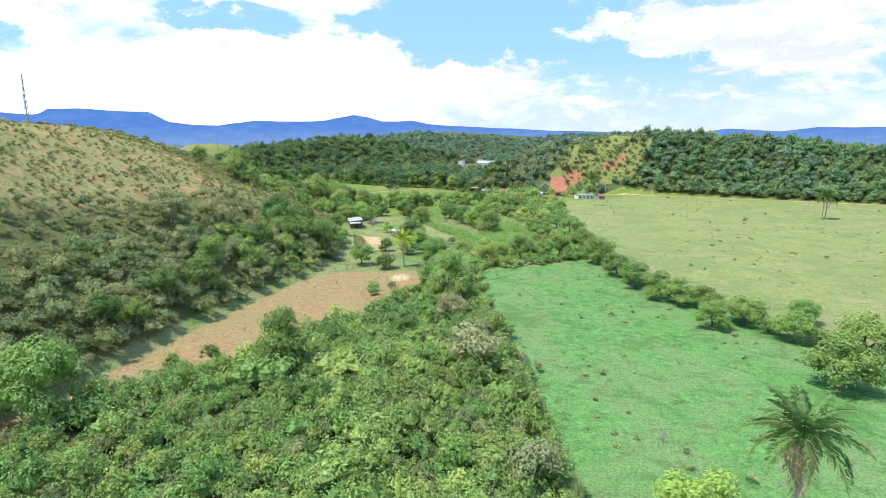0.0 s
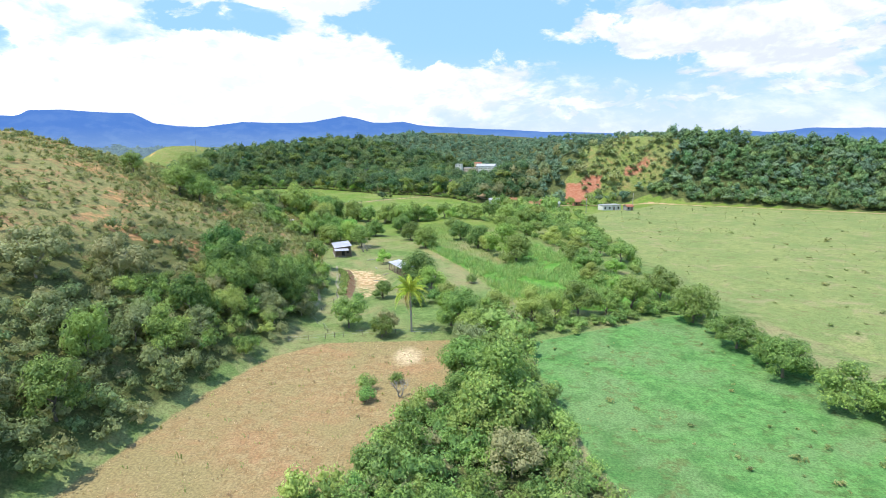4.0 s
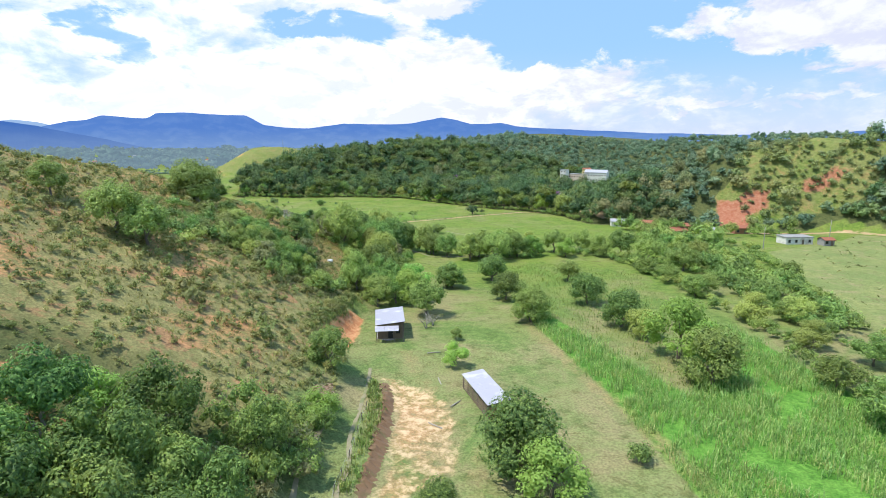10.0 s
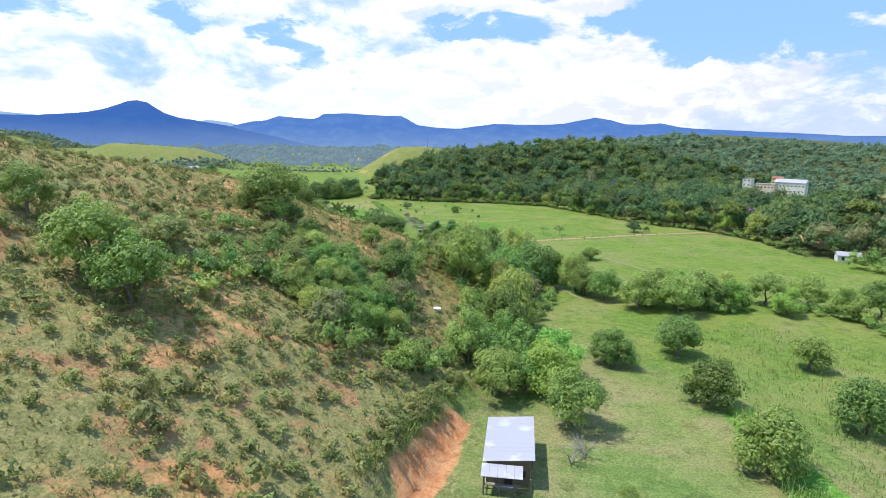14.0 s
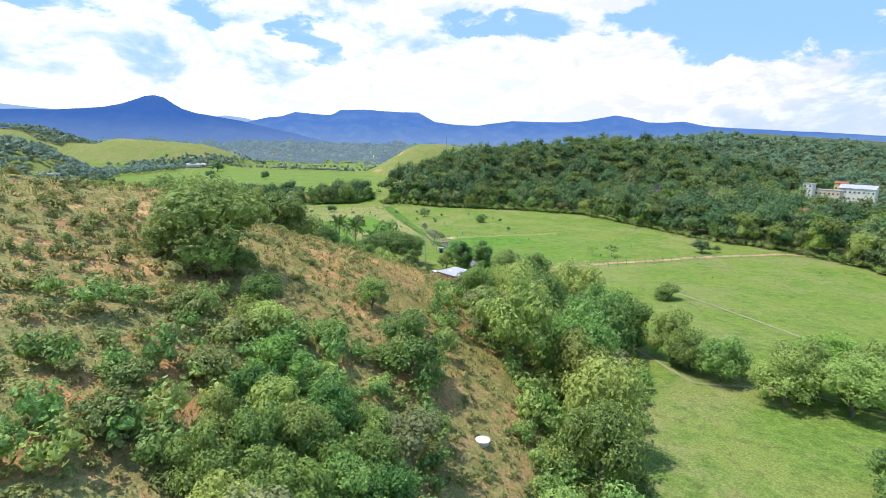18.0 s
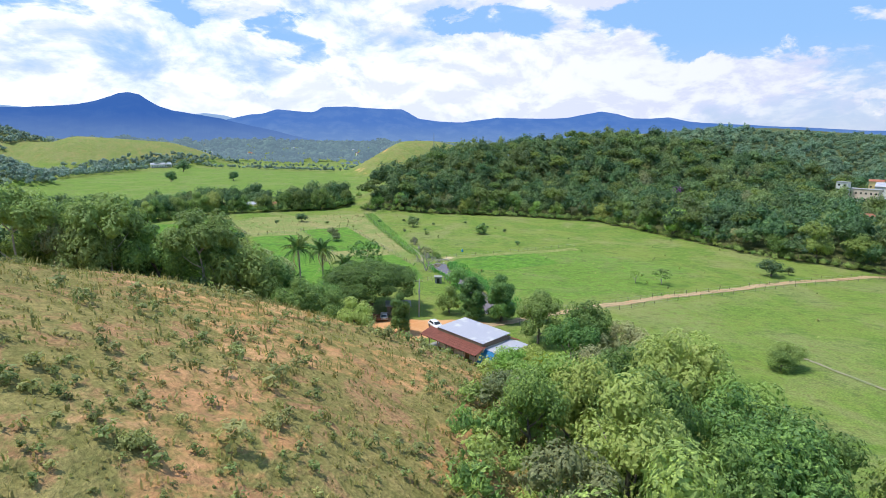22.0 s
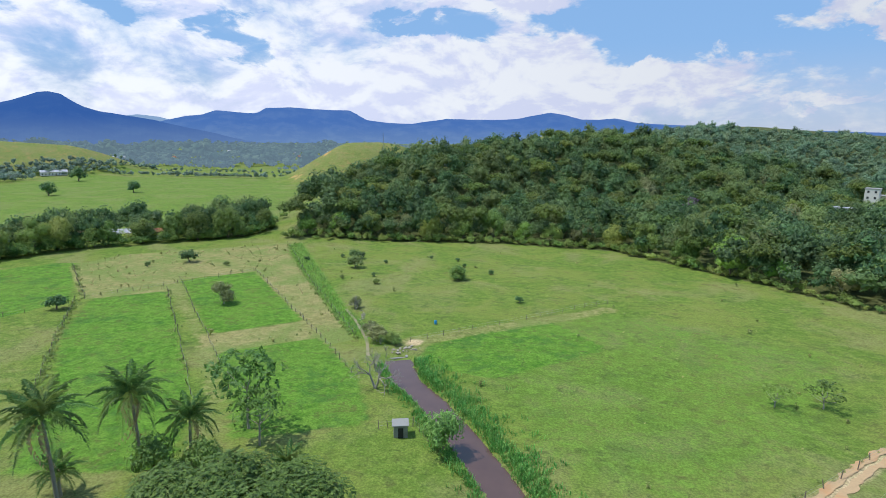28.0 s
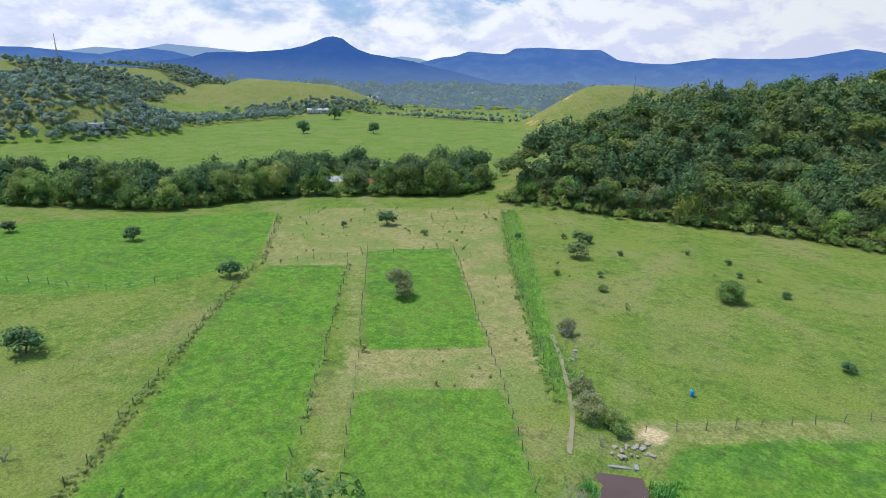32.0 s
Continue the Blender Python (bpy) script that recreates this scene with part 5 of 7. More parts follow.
def mass(name, label, category, x, y, r, templates, mat, seed, middle=0.8, tall=1.0, sink=0.0, group=""):
    """One object of kind stuff made of many crowns standing on the ground."""
    rng = np.random.default_rng(seed)
    r = np.broadcast_to(np.asarray(r, float), x.shape)
    z = ground_top(x, y) - sink
    verts, tris, tint, start = [], [], [], 0
    which = rng.integers(0, len(templates), len(x))
    turn = rng.uniform(0, 2 * math.pi, len(x))
    high = tall * rng.uniform(0.8, 1.25, len(x))
    shade = rng.uniform(0, 1, len(x))
    for k, (v, f) in enumerate(templates):
        sel = np.nonzero(which == k)[0]
        if not len(sel):
            continue
        c, s = np.cos(turn[sel])[:, None], np.sin(turn[sel])[:, None]
        rr = r[sel][:, None]
        vx = (v[None, :, 0] * c - v[None, :, 1] * s) * rr + x[sel][:, None]
        vy = (v[None, :, 0] * s + v[None, :, 1] * c) * rr + y[sel][:, None]
        vz = (v[None, :, 2] + middle) * rr * high[sel][:, None] + z[sel][:, None]
        verts.append(np.stack([vx, vy, vz], -1).reshape(-1, 3))
        tris.append((f[None] + (np.arange(len(sel)) * len(v))[:, None, None]).reshape(-1, 3) + start)
        tint.append(np.repeat(shade[sel], len(v)))
        start += len(sel) * len(v)
    me = mesh_from(name, np.concatenate(verts), np.concatenate(tris), mat, False, np.concatenate(tint))
    return tagged(new(name, me), label, category, group, "stuff")


FINE_BUSH = [crown_arrays(900 + k, lobes=5, tall=0.8, low=-0.2, count=105, size=0.150, hull=0.6, level=0, spread=0.6, lobe=0.5) for k in range(4)]
LOW_BUSH = [crown_arrays(920 + k, lobes=2, tall=0.7, low=-0.1, count=24, size=0.33, hull=0.42, level=0, spread=0.55, lobe=0.5) for k in range(4)]
SCRUB_BUSH = [crown_arrays(930 + k, lobes=7, tall=0.8, low=-0.2, count=230, size=0.092, hull=0.66, level=0, spread=0.64, lobe=0.44) for k in range(5)]
WOOD_TREE = [crown_arrays(940 + k, lobes=9, tall=0.9, low=-0.5, count=270, size=0.112, hull=0.62, level=0, spread=0.66, lobe=0.42) for k in range(5)]
FAR_TREE = [crown_arrays(960 + k, lobes=6, tall=0.9, low=-0.4, count=80, size=0.19, level=0, hull=0.7, spread=0.6, lobe=0.46) for k in range(5)]
TINY_TREE = [crown_arrays(980 + k, lobes=2, tall=0.9, low=-0.3, count=18, size=0.40, level=0, hull=0.8, spread=0.5, lobe=0.5) for k in range(4)]

def valley_side(x, y):
    """True on slopes that fall towards the valley, and on crests."""
    to_x, to_y = -60 - x, 220 - y
    far = np.hypot(to_x, to_y)
    return ground_z(x + 14 * to_x / far, y + 14 * to_y / far) < ground_z(x, y) + 0.6


NEAR_WOODS = [(-270, 500), (-270, 770), (60, 770), (60, 430), (20, 400), (-20, 460), (-120, 530)]
x, y = scatter(NEAR_WOODS, 7.4, 1, lambda x, y: (forest_share(x, y) > 0.5) & valley_side(x, y) & (y < 760))
mass("forest", "dense dark green forest on the slope beyond the pasture", "forest", x, y, 3.2 + 3.8 * np.random.default_rng(2).uniform(0, 1, len(x)) ** 1.6, WOOD_TREE, LEAF["forest"], 2, 1.15, 1.1)
x, y = scatter(NEAR_WOODS, 16, 3, lambda x, y: (forest_share(x, y) > 0.5) & (y < 760))
mass("forest", "feathery olive-green trees rising above the forest", "forest", x, y, np.random.default_rng(4).uniform(4.2, 6.4, len(x)), [crown_arrays(990 + k, lobes=14, tall=0.45, low=0.0, count=260, size=0.13, hull=0.6, spread=0.8, lobe=0.3, flat=0.8) for k in range(3)], LEAF["olive"], 5, 1.6, 1.0)
x, y = scatter([(-280, 740), (-280, 1240), (260, 1240), (260, 318), (180, 380), (132, 412), (40, 400)], 7.8, 5, lambda x, y: (forest_share(x, y) > 0.5) & valley_side(x, y) & ((y >= 750) | (x > 60)) & (y < 900 + 0.9 * np.abs(x)))
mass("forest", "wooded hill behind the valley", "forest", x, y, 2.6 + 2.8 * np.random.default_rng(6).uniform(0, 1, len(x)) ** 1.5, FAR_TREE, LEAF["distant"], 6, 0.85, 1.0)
x, y = scatter([(20, 410), (60, 410), (100, 480), (98, 520), (40, 520)], 11, 7, lambda x, y: forest_share(x, y) > 0.5)
mass("forest", "dry greyish scrub wood on the hill flank", "forest", x, y, np.random.default_rng(7).uniform(3.5, 5.5, len(x)), WOOD_TREE, LEAF["grey"], 8, 1.15, 1.1)
x, y = scatter([(130, 412), (180, 380), (260, 326), (330, 286), (450, 230), (470, 300), (300, 400), (160, 480), (150, 440)], 4.4, 490, lambda x, y: (forest_share(x, y) > 0.5) & valley_side(x, y))
mass("forest", "wooded hill side behind the pale field", "forest", x, y, 2.2 + 2.6 * np.random.default_rng(491).uniform(0, 1, len(x)) ** 1.5, FAR_TREE, LEAF["hillwood"], 492, 0.9, 1.1)
x, y = scatter([(260, 400), (260, 1060), (560, 1060), (560, 180), (470, 300), (300, 400)], 11, 9, lambda x, y: (forest_share(x, y) > 0.5) & valley_side(x, y))
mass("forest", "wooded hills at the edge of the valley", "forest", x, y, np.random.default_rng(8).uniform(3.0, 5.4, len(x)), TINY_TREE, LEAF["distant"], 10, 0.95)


def left_woods(x, y):
    z = ground_z(x, y) - plain(x, y)
    grassy = (np.hypot((x + 572) / 62, (y - 462) / 58) < 1) | (np.hypot(x + 775, y - 740) < 88)
    return (z > 1) & (x < -470) & ~grassy & valley_side(x, y) & (gullies(x * 0.16, y * 0.16) > np.where(x < -640, 0.50, 0.36))


x, y = scatter([(-1100, 340), (-1100, 900), (-640, 900), (-600, 560), (-480, 520), (-480, 380)], 5.4, 11, left_woods)
x, y = np.r_[x, -549 + 5 * np.cos(np.arange(7)), -546 + 5 * np.cos(np.arange(6) * 2.1)], np.r_[y, 457 + 7 * np.sin(np.arange(7) * 2.4), 490 + 6 * np.sin(np.arange(6) * 1.7)]
mass("forest", "wooded hills beyond the far pasture", "forest", x, y, np.random.default_rng(9).uniform(1.9, 4.2, len(x)), TINY_TREE, LEAF["haze_blued"], 12, 0.95)
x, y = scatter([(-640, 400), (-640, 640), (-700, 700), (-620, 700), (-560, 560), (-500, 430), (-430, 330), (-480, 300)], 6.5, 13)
mass("tree_line", "belt of trees along the far edge of the plain", "trees", x, y, np.random.default_rng(10).uniform(2.4, 4.6, len(x)), TINY_TREE, LEAF["haze_blued"], 14, 0.9)
# Far trees get the same emissive haze mixed into their foliage colour.
HAZE_TREES = haze_glow_surface("haze_glow_trees", (0.040, 0.085, 0.050), (0.120, 0.170, 0.095), (0.28, 0.40, 0.50), 0.52, 30)
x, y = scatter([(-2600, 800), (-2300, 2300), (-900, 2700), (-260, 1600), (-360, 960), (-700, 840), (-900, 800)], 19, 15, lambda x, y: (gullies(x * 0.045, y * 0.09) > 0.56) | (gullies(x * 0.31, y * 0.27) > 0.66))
mass("tree_line", "scattered trees and gardens of the distant town", "trees", x, y, 3 + np.random.default_rng(11).gamma(2.0, 2.2, len(x)), TINY_TREE, HAZE_TREES, 16, 0.7, 0.8)
for k, line in enumerate([[(-640, 770), (-420, 815)], [(-700, 840), (-380, 880)], [(-560, 795), (-455, 812)]]):
    s = np.linspace(0, 1, 46)
    rng = np.random.default_rng(30 + k)
    lx = line[0][0] + (line[1][0] - line[0][0]) * s + rng.uniform(-3, 3, 46)
    ly = line[0][1] + (line[1][1] - line[0][1]) * s + rng.uniform(-3, 3, 46)
    mass("tree_line", "hedge row on the far pasture", "hedge", lx, ly, rng.uniform(1.8, 3.6, 46), TINY_TREE, LEAF["haze_blued"], 40 + k, 0.8)

x, y = scatter([(96, 410), (92, 440), (112, 480), (152, 488), (168, 440), (152, 424), (120, 424)], 3.0, 17, lambda x, y: gullies(x * 0.7, y * 0.7) > 0.34)
mass("scrub", "bushes scattered over the grassy hill flank", "scrub", x, y, 0.6 + np.random.default_rng(18).gamma(2.0, 0.55, len(x)), FINE_BUSH, LEAF["hill"], 19, 0.6)
x, y = scatter([(-250, 516), (-236, 548), (-300, 520), (-285, 490), (-262, 490)], 6, 86)
mass("undergrowth", "bright green bushes between the tree belt and the forest", "undergrowth", x, y, np.random.default_rng(99).uniform(1.6, 3.4, len(x)), FINE_BUSH, LEAF["broad"], 98, 0.7)

# scrub land in front of the dry field
in_scrub = lambda x, y: inside(x, y, BROWN_FIELD, 0.5) < 0.4
x, y = scatter(SCRUB_LAND, 2.25, 21, lambda x, y: in_scrub(x, y) & (y > 22) & (x > -62))
mass("scrub", "dense green scrub of bushes and young trees", "scrub", x, y, 0.8 + np.random.default_rng(22).gamma(1.6, 0.52, len(x)), SCRUB_BUSH, LEAF["thicket"], 23, 0.45, 1.0)
x, y = scatter(SCRUB_LAND, 4.8, 24, lambda x, y: in_scrub(x, y) & (y > 22))
mass("scrub", "greyer bushes among the green scrub", "scrub", x, y, np.random.default_rng(25).uniform(0.9, 1.9, len(x)), SCRUB_BUSH, LEAF["grey"], 26, 0.55, 1.1)
x, y = scatter(SCRUB_LAND, 6.0, 27, lambda x, y: in_scrub(x, y) & (y > 22))
mass("scrub", "taller leafy shrubs among the scrub", "scrub", x, y, np.random.default_rng(28).uniform(1.3, 2.6, len(x)), WOOD_TREE, LEAF["broad"], 29, 0.75, 1.05)


# ridge: thicket on its lower slope, low shrubs higher up
def above_foot(x, y):
    return np.interp(y, RIDGE[:, 0], RIDGE[:, 1]) - x


def clear_of_cut(x, y):
    return (inside(x, y, HUT_CUT, 1) < 0.3) & (inside(x, y, PADS[1][0], 1) < 0.3) & (inside(x, y, PADS[2][0], 1) < 0.3)


x, y = scatter([(-110, 60), (-120, 196), (-30, 196), (-30, 60)], 3.6, 31, lambda x, y: (above_foot(x, y) > 1.0) & (above_foot(x, y) < 16 + 16 * gullies(x * 0.3, y * 0.3) - np.clip(y - 172, 0, 40) * 0.8) & (inside(x, y, BROWN_FIELD, 1) < 0.3))
far_end = y > 138
mass("thicket", "tangled green thicket at the foot of the ridge", "thicket", x[~far_end], y[~far_end], np.random.default_rng(32).uniform(1.3, 2.6, (~far_end).sum()), SCRUB_BUSH, LEAF["hill"], 33, 0.75, 1.1)
mass("thicket", "dark green thicket beside the hut meadow", "thicket", x[far_end], y[far_end], np.random.default_rng(36).uniform(1.3, 2.6, far_end.sum()), SCRUB_BUSH, LEAF["broad"], 37, 0.75, 1.15)
x, y = scatter([(-110, 60), (-120, 200), (-30, 200), (-30, 60)], 4.8, 34, lambda x, y: (above_foot(x, y) > 0.5) & (above_foot(x, y) < 40) & (inside(x, y, BROWN_FIELD, 1) < 0.3) & (y < 190 - above_foot(x, y) * 0.3))
mass("thicket", "grey-green shrubs among the thicket", "thicket", x, y, np.random.default_rng(35).uniform(1.0, 2.0, len(x)), SCRUB_BUSH, LEAF["grey"], 36, 0.75, 1.15)
RIDGE_FACE = [(-140, 90), (-142, 345), (-110, 350), (-60, 300), (-36, 250), (-28, 160), (-36, 40)]
x, y = scatter(RIDGE_FACE, 1.9, 37, lambda x, y: (above_foot(x, y) > 3) & clear_of_cut(x, y) & (gullies(x * 1.3, y * 1.3) > 0.28 + 0.17 * smooth(250, 300, y) + 0.16 * smooth(292, 318, y) + 0.14 * smooth(215, 190, y)) & (y < 345) & ((above_foot(x, y) < 52 + 30 * gullies(x * 2.1 + 5, y * 2.1)) | (gullies(x * 3.1, y * 2.7) > 0.6)))
mass("shrubs", "low green shrubs dotted over the dry ridge", "shrub", x, y, np.random.default_rng(38).gamma(3.0, 0.17, len(x)) * np.where(y > 268, 0.78, np.where(y < 205, 0.85, 1.15)) + 0.15, LOW_BUSH, LEAF["scrub"], 39, 0.4, 0.95)
x, y = scatter(RIDGE_FACE, 4.0, 40, lambda x, y: (above_foot(x, y) > 4) & clear_of_cut(x, y) & (y < 285))
mass("shrubs", "olive-green bushes dotted over the dry ridge", "shrub", x, y, np.random.default_rng(41).uniform(0.5, 1.35, len(x)) * np.where(y > 262, 0.6, np.where(y < 205, 0.75, 1.0)), FINE_BUSH, LEAF["scrub"], 42, 0.45, 0.95)
x, y = scatter([(-95, 232), (-92, 262), (-76, 268), (-66, 290), (-46, 262), (-55, 240), (-72, 226)], 3.1, 43, lambda x, y: (above_foot(x, y) > 2) & (near_line(x, y, [(-57, 258), (-60, 266), (-66, 276), (-70, 288)]) > 4.2) & clear_of_cut(x, y) & (gullies(x * 0.8 + 3, y * 0.8) > 0.36))
mass("thicket", "leafy bushes on the flank above the hut", "thicket", x, y, np.random.default_rng(44).uniform(0.9, 2.2, len(x)), FINE_BUSH, LEAF["thicket"], 45, 0.6, 1.1)
x, y = scatter([(-84, 296), (-92, 336), (-74, 348), (-52, 330), (-44, 262), (-56, 254)], 3.2, 46, lambda x, y: near_line(x, y, [(-57, 258), (-60, 266), (-66, 276), (-70, 288)]) > 4.2)
mass("thicket", "undergrowth between the trees below the ridge", "thicket", x, y, np.random.default_rng(47).uniform(1.0, 2.2, len(x)), FINE_BUSH, LEAF["broad"], 48, 0.6, 1.1)
x, y = scatter([(-130, 332), (-118, 341.5), (-104, 337), (-92, 334), (-90, 330), (-104, 331), (-120, 334)], 1.6, 49)
mass("weeds", "tall weeds along the bank above the farm track", "weeds", x, y, np.random.default_rng(50).uniform(0.3, 0.8, len(x)), LOW_BUSH, LEAF["tuft"], 51, 0.5, 1.3)
# undergrowth at the forest foot and along the hedges
s = np.linspace(-228, 20, 210)
rng = np.random.default_rng(52)
fy = np.interp(s, FOREST_FOOT[:, 0], FOREST_FOOT[:, 1]) - rng.uniform(-3, 2.0, 210)
mass("undergrowth", "leafy undergrowth along the forest edge", "undergrowth", s + rng.uniform(-1, 1, 210), fy, rng.uniform(1.0, 2.4, 210), FINE_BUSH, LEAF["broad"], 53, 0.6)
for k, (line, n, lo, hi, leaf) in enumerate([([(9, 108), (4, 118), (2, 132), (4, 146), (8, 153)], 60, 0.8, 1.9, "broad"), ([(12, 70), (11, 90), (9, 108)], 34, 0.7, 1.5, "grey"), ([(10, 154), (28, 162), (46, 170)], 50, 0.8, 1.8, "thicket"),
                                              ([(47, 168), (50, 140), (60, 112), (74, 86), (100, 60)], 80, 0.8, 1.9, "broad"), ([(36, 190), (40, 220), (36, 255), (28, 290), (16, 326)], 90, 0.9, 2.2, "broad"),
                                              ([(-48, 322), (-20, 316), (10, 328), (34, 312), (46, 290)], 80, 0.9, 2.2, "thicket"), ([(50, 200), (58, 240), (60, 290), (70, 350), (60, 390)], 80, 0.9, 2.4, "broad")]):
    rng = np.random.default_rng(60 + k)
    pts = np.array(line, float)
    u = np.linspace(0, len(pts) - 1, n)
    mass("undergrowth", "bushes filling the hedge", "hedge", np.interp(u, range(len(pts)), pts[:, 0]) + rng.normal(0, 1.3, n), np.interp(u, range(len(pts)), pts[:, 1]) + rng.normal(0, 1.3, n),
         rng.uniform(lo, hi, n), FINE_BUSH, LEAF[leaf], 70 + k, 0.6)

x, y = scatter([(30, 345), (36, 382), (52, 372), (62, 350), (58, 310), (62, 285), (58, 255), (48, 240), (42, 262), (40, 300)], 3.0, 440, lambda x, y: gullies(x, y) > 0.34)
mass("thicket", "lush green thicket beside the reeds and the pale field", "thicket", x, y, 0.9 + np.random.default_rng(441).gamma(2.0, 0.55, len(x)), FINE_BUSH, LEAF["thicket"], 442, 0.65, 1.1)
# trees that stand singly at the edges of the woods
for k, ex in enumerate(np.arange(-222, 14, 11.5)):
    ey = float(np.interp(ex, FOREST_FOOT[:, 0], FOREST_FOOT[:, 1]))
    tree(("broad", "broad", "mango", "grey", "broad", "light")[(k * 5) % 6 if k % 7 else 5], float(ex), ey + 4.0 + (k * 37 % 4), 3.8 + (k * 29 % 7) * 0.3, 1.15, "trees at the forest edge")
BELT = [(-430, 330), (-372, 366), (-324, 404), (-290, 434), (-286, 470), (-264, 496), (-238, 524)]
pts = np.array(BELT, float)
leg = np.r_[0, np.cumsum(np.hypot(*np.diff(pts, axis=0).T))]
for k, s in enumerate(np.arange(2, leg[-1], 9.0)):
    bx, by = float(np.interp(s, leg, pts[:, 0])), float(np.interp(s, leg, pts[:, 1]))
    tree(("broad", "mango", "broad", "mango", "broad")[k % 5], bx - 3 + (k * 31 % 5) - 2, by + 3 + (k * 17 % 5) - 2, 3.7 + (k * 13 % 6) * 0.4, 1.2, "tree belt behind the pasture")
rng = np.random.default_rng(84)
s = rng.uniform(0, leg[-1], 300)
back = rng.uniform(4, 44, 300)
bx, by = np.interp(s, leg, pts[:, 0]) - 0.75 * back, np.interp(s, leg, pts[:, 1]) + 0.66 * back
clear = np.hypot(bx + 287, by - 495) > 5
mass("tree_belt", "close belt of dark green trees behind the pasture", "trees", bx[clear], by[clear], rng.uniform(3.2, 5.4, clear.sum()), WOOD_TREE, LEAF["forest"], 85, 0.95, 1.1)
rng = np.random.default_rng(480)
s = rng.uniform(0, leg[-1], 330)
mass("undergrowth", "dark shrubs filling the foot of the tree belt", "undergrowth", np.interp(s, leg, pts[:, 0]) + rng.uniform(-4, 1.5, 330), np.interp(s, leg, pts[:, 1]) + rng.uniform(-1, 5, 330), rng.uniform(1.2, 2.8, 330), FINE_BUSH, LEAF["deep"], 481, 0.65, 1.1)
x, y = scatter(GROVE, 7.6, 80, lambda x, y: x > -176)
for k, (gx, gy) in enumerate(zip(x, y)):
    tree(("flat", "broad", "flat", "mango", "broad", "flat", "grey")[k % 7], float(gx), float(gy), 4.4 + (k * 7 % 5) * 0.45, 1.32, "grove beside the farm", "tall leafy tree of a shady grove")
x, y = scatter(GROVE, 6.6, 86, lambda x, y: x <= -176)
mass("grove", "dense green grove behind the ridge", "trees", x, y, np.random.default_rng(87).uniform(3.8, 6.0, len(x)), WOOD_TREE, LEAF["forest"], 88, 1.1, 1.3)
x, y = scatter([(26, 402), (44, 374), (64, 372), (80, 384), (104, 384), (110, 402), (70, 402), (48, 412)], 7.0, 89, lambda x, y: near_line(x, y, [(44, 398), (58, 400), (83, 397)]) > 4)
mass("garden_trees", "garden trees between the village houses", "trees", x, y, np.random.default_rng(96).uniform(2.0, 3.8, len(x)), WOOD_TREE, LEAF["broad"], 97, 0.8, 1.05)
x, y = scatter(GROVE, 5.5, 81)
mass("undergrowth", "shady undergrowth of the grove", "undergrowth", x, y, np.random.default_rng(82).uniform(1.2, 2.2, len(x)), FINE_BUSH, LEAF["forest"], 83, 0.7)
plant("cream", [(-95, 640, 6), (-40, 590, 5.5), (-33, 690, 5.5), (-24, 700, 5.5)], "blossoming forest trees", 1.6, "forest tree with pale brownish crown")
for fx, fy, fr in ((-77, 628, 5.4), (8, 500, 4.4)):
    ob = tree("light", fx, fy, fr, 1.35, "blossoming forest trees", "forest tree covered in violet blossom")
violet = mesh_from("crown", *(lambda v, f: (v + np.array([0, 0, 0.9]), f))(*crown_arrays(777, lobes=14, count=900, size=0.085)), LEAF["violet"])
for ob in [o for o in scene.objects if o.get("label") == "forest tree covered in violet blossom"]:
    for child in ob.children:
        if child.name.startswith("crown"):
            child.data = violet


# ---- reeds and grass ----
def blades(name, label, x, y, tall, spread, count, mat, seed, wide=0.06):
    """Tufts of narrow bent blades."""
    rng = np.random.default_rng(seed)
    n = len(x) * count
    bx, by = np.repeat(x, count) + rng.normal(0, spread, n), np.repeat(y, count) + rng.normal(0, spread, n)
    z = ground_top(bx, by)
    h = np.repeat(np.broadcast_to(tall, x.shape), count) * rng.uniform(0.6, 1.2, n)
    a = rng.uniform(0, 2 * math.pi, n)
    lean = rng.uniform(0.15, 0.6, n) * h
    dx, dy = np.cos(a), np.sin(a)
    w = wide * rng.uniform(0.7, 1.4, n)
    base = np.stack([bx, by, z - 0.05], 1)
    side = np.stack([-dy * w, dx * w, np.zeros(n)], 1)
    mid = base + np.stack([dx * lean * 0.3, dy * lean * 0.3, h * 0.65], 1)
    tip = base + np.stack([dx * lean, dy * lean, h * 0.95], 1)
    v = np.stack([base - side, base + side, mid + side, mid - side, tip], 1).reshape(-1, 3)
    i = np.arange(n)[:, None] * 5
    f = np.concatenate([i + np.array([[0, 1, 2]]), i + np.array([[0, 2, 3]]), i + np.array([[3, 2, 4]])])
    me = mesh_from(name, v, f, mat, False, np.repeat(np.repeat(rng.uniform(0, 1, len(x)), count), 5))
    return tagged(new(name, me), label, name, kind="stuff")


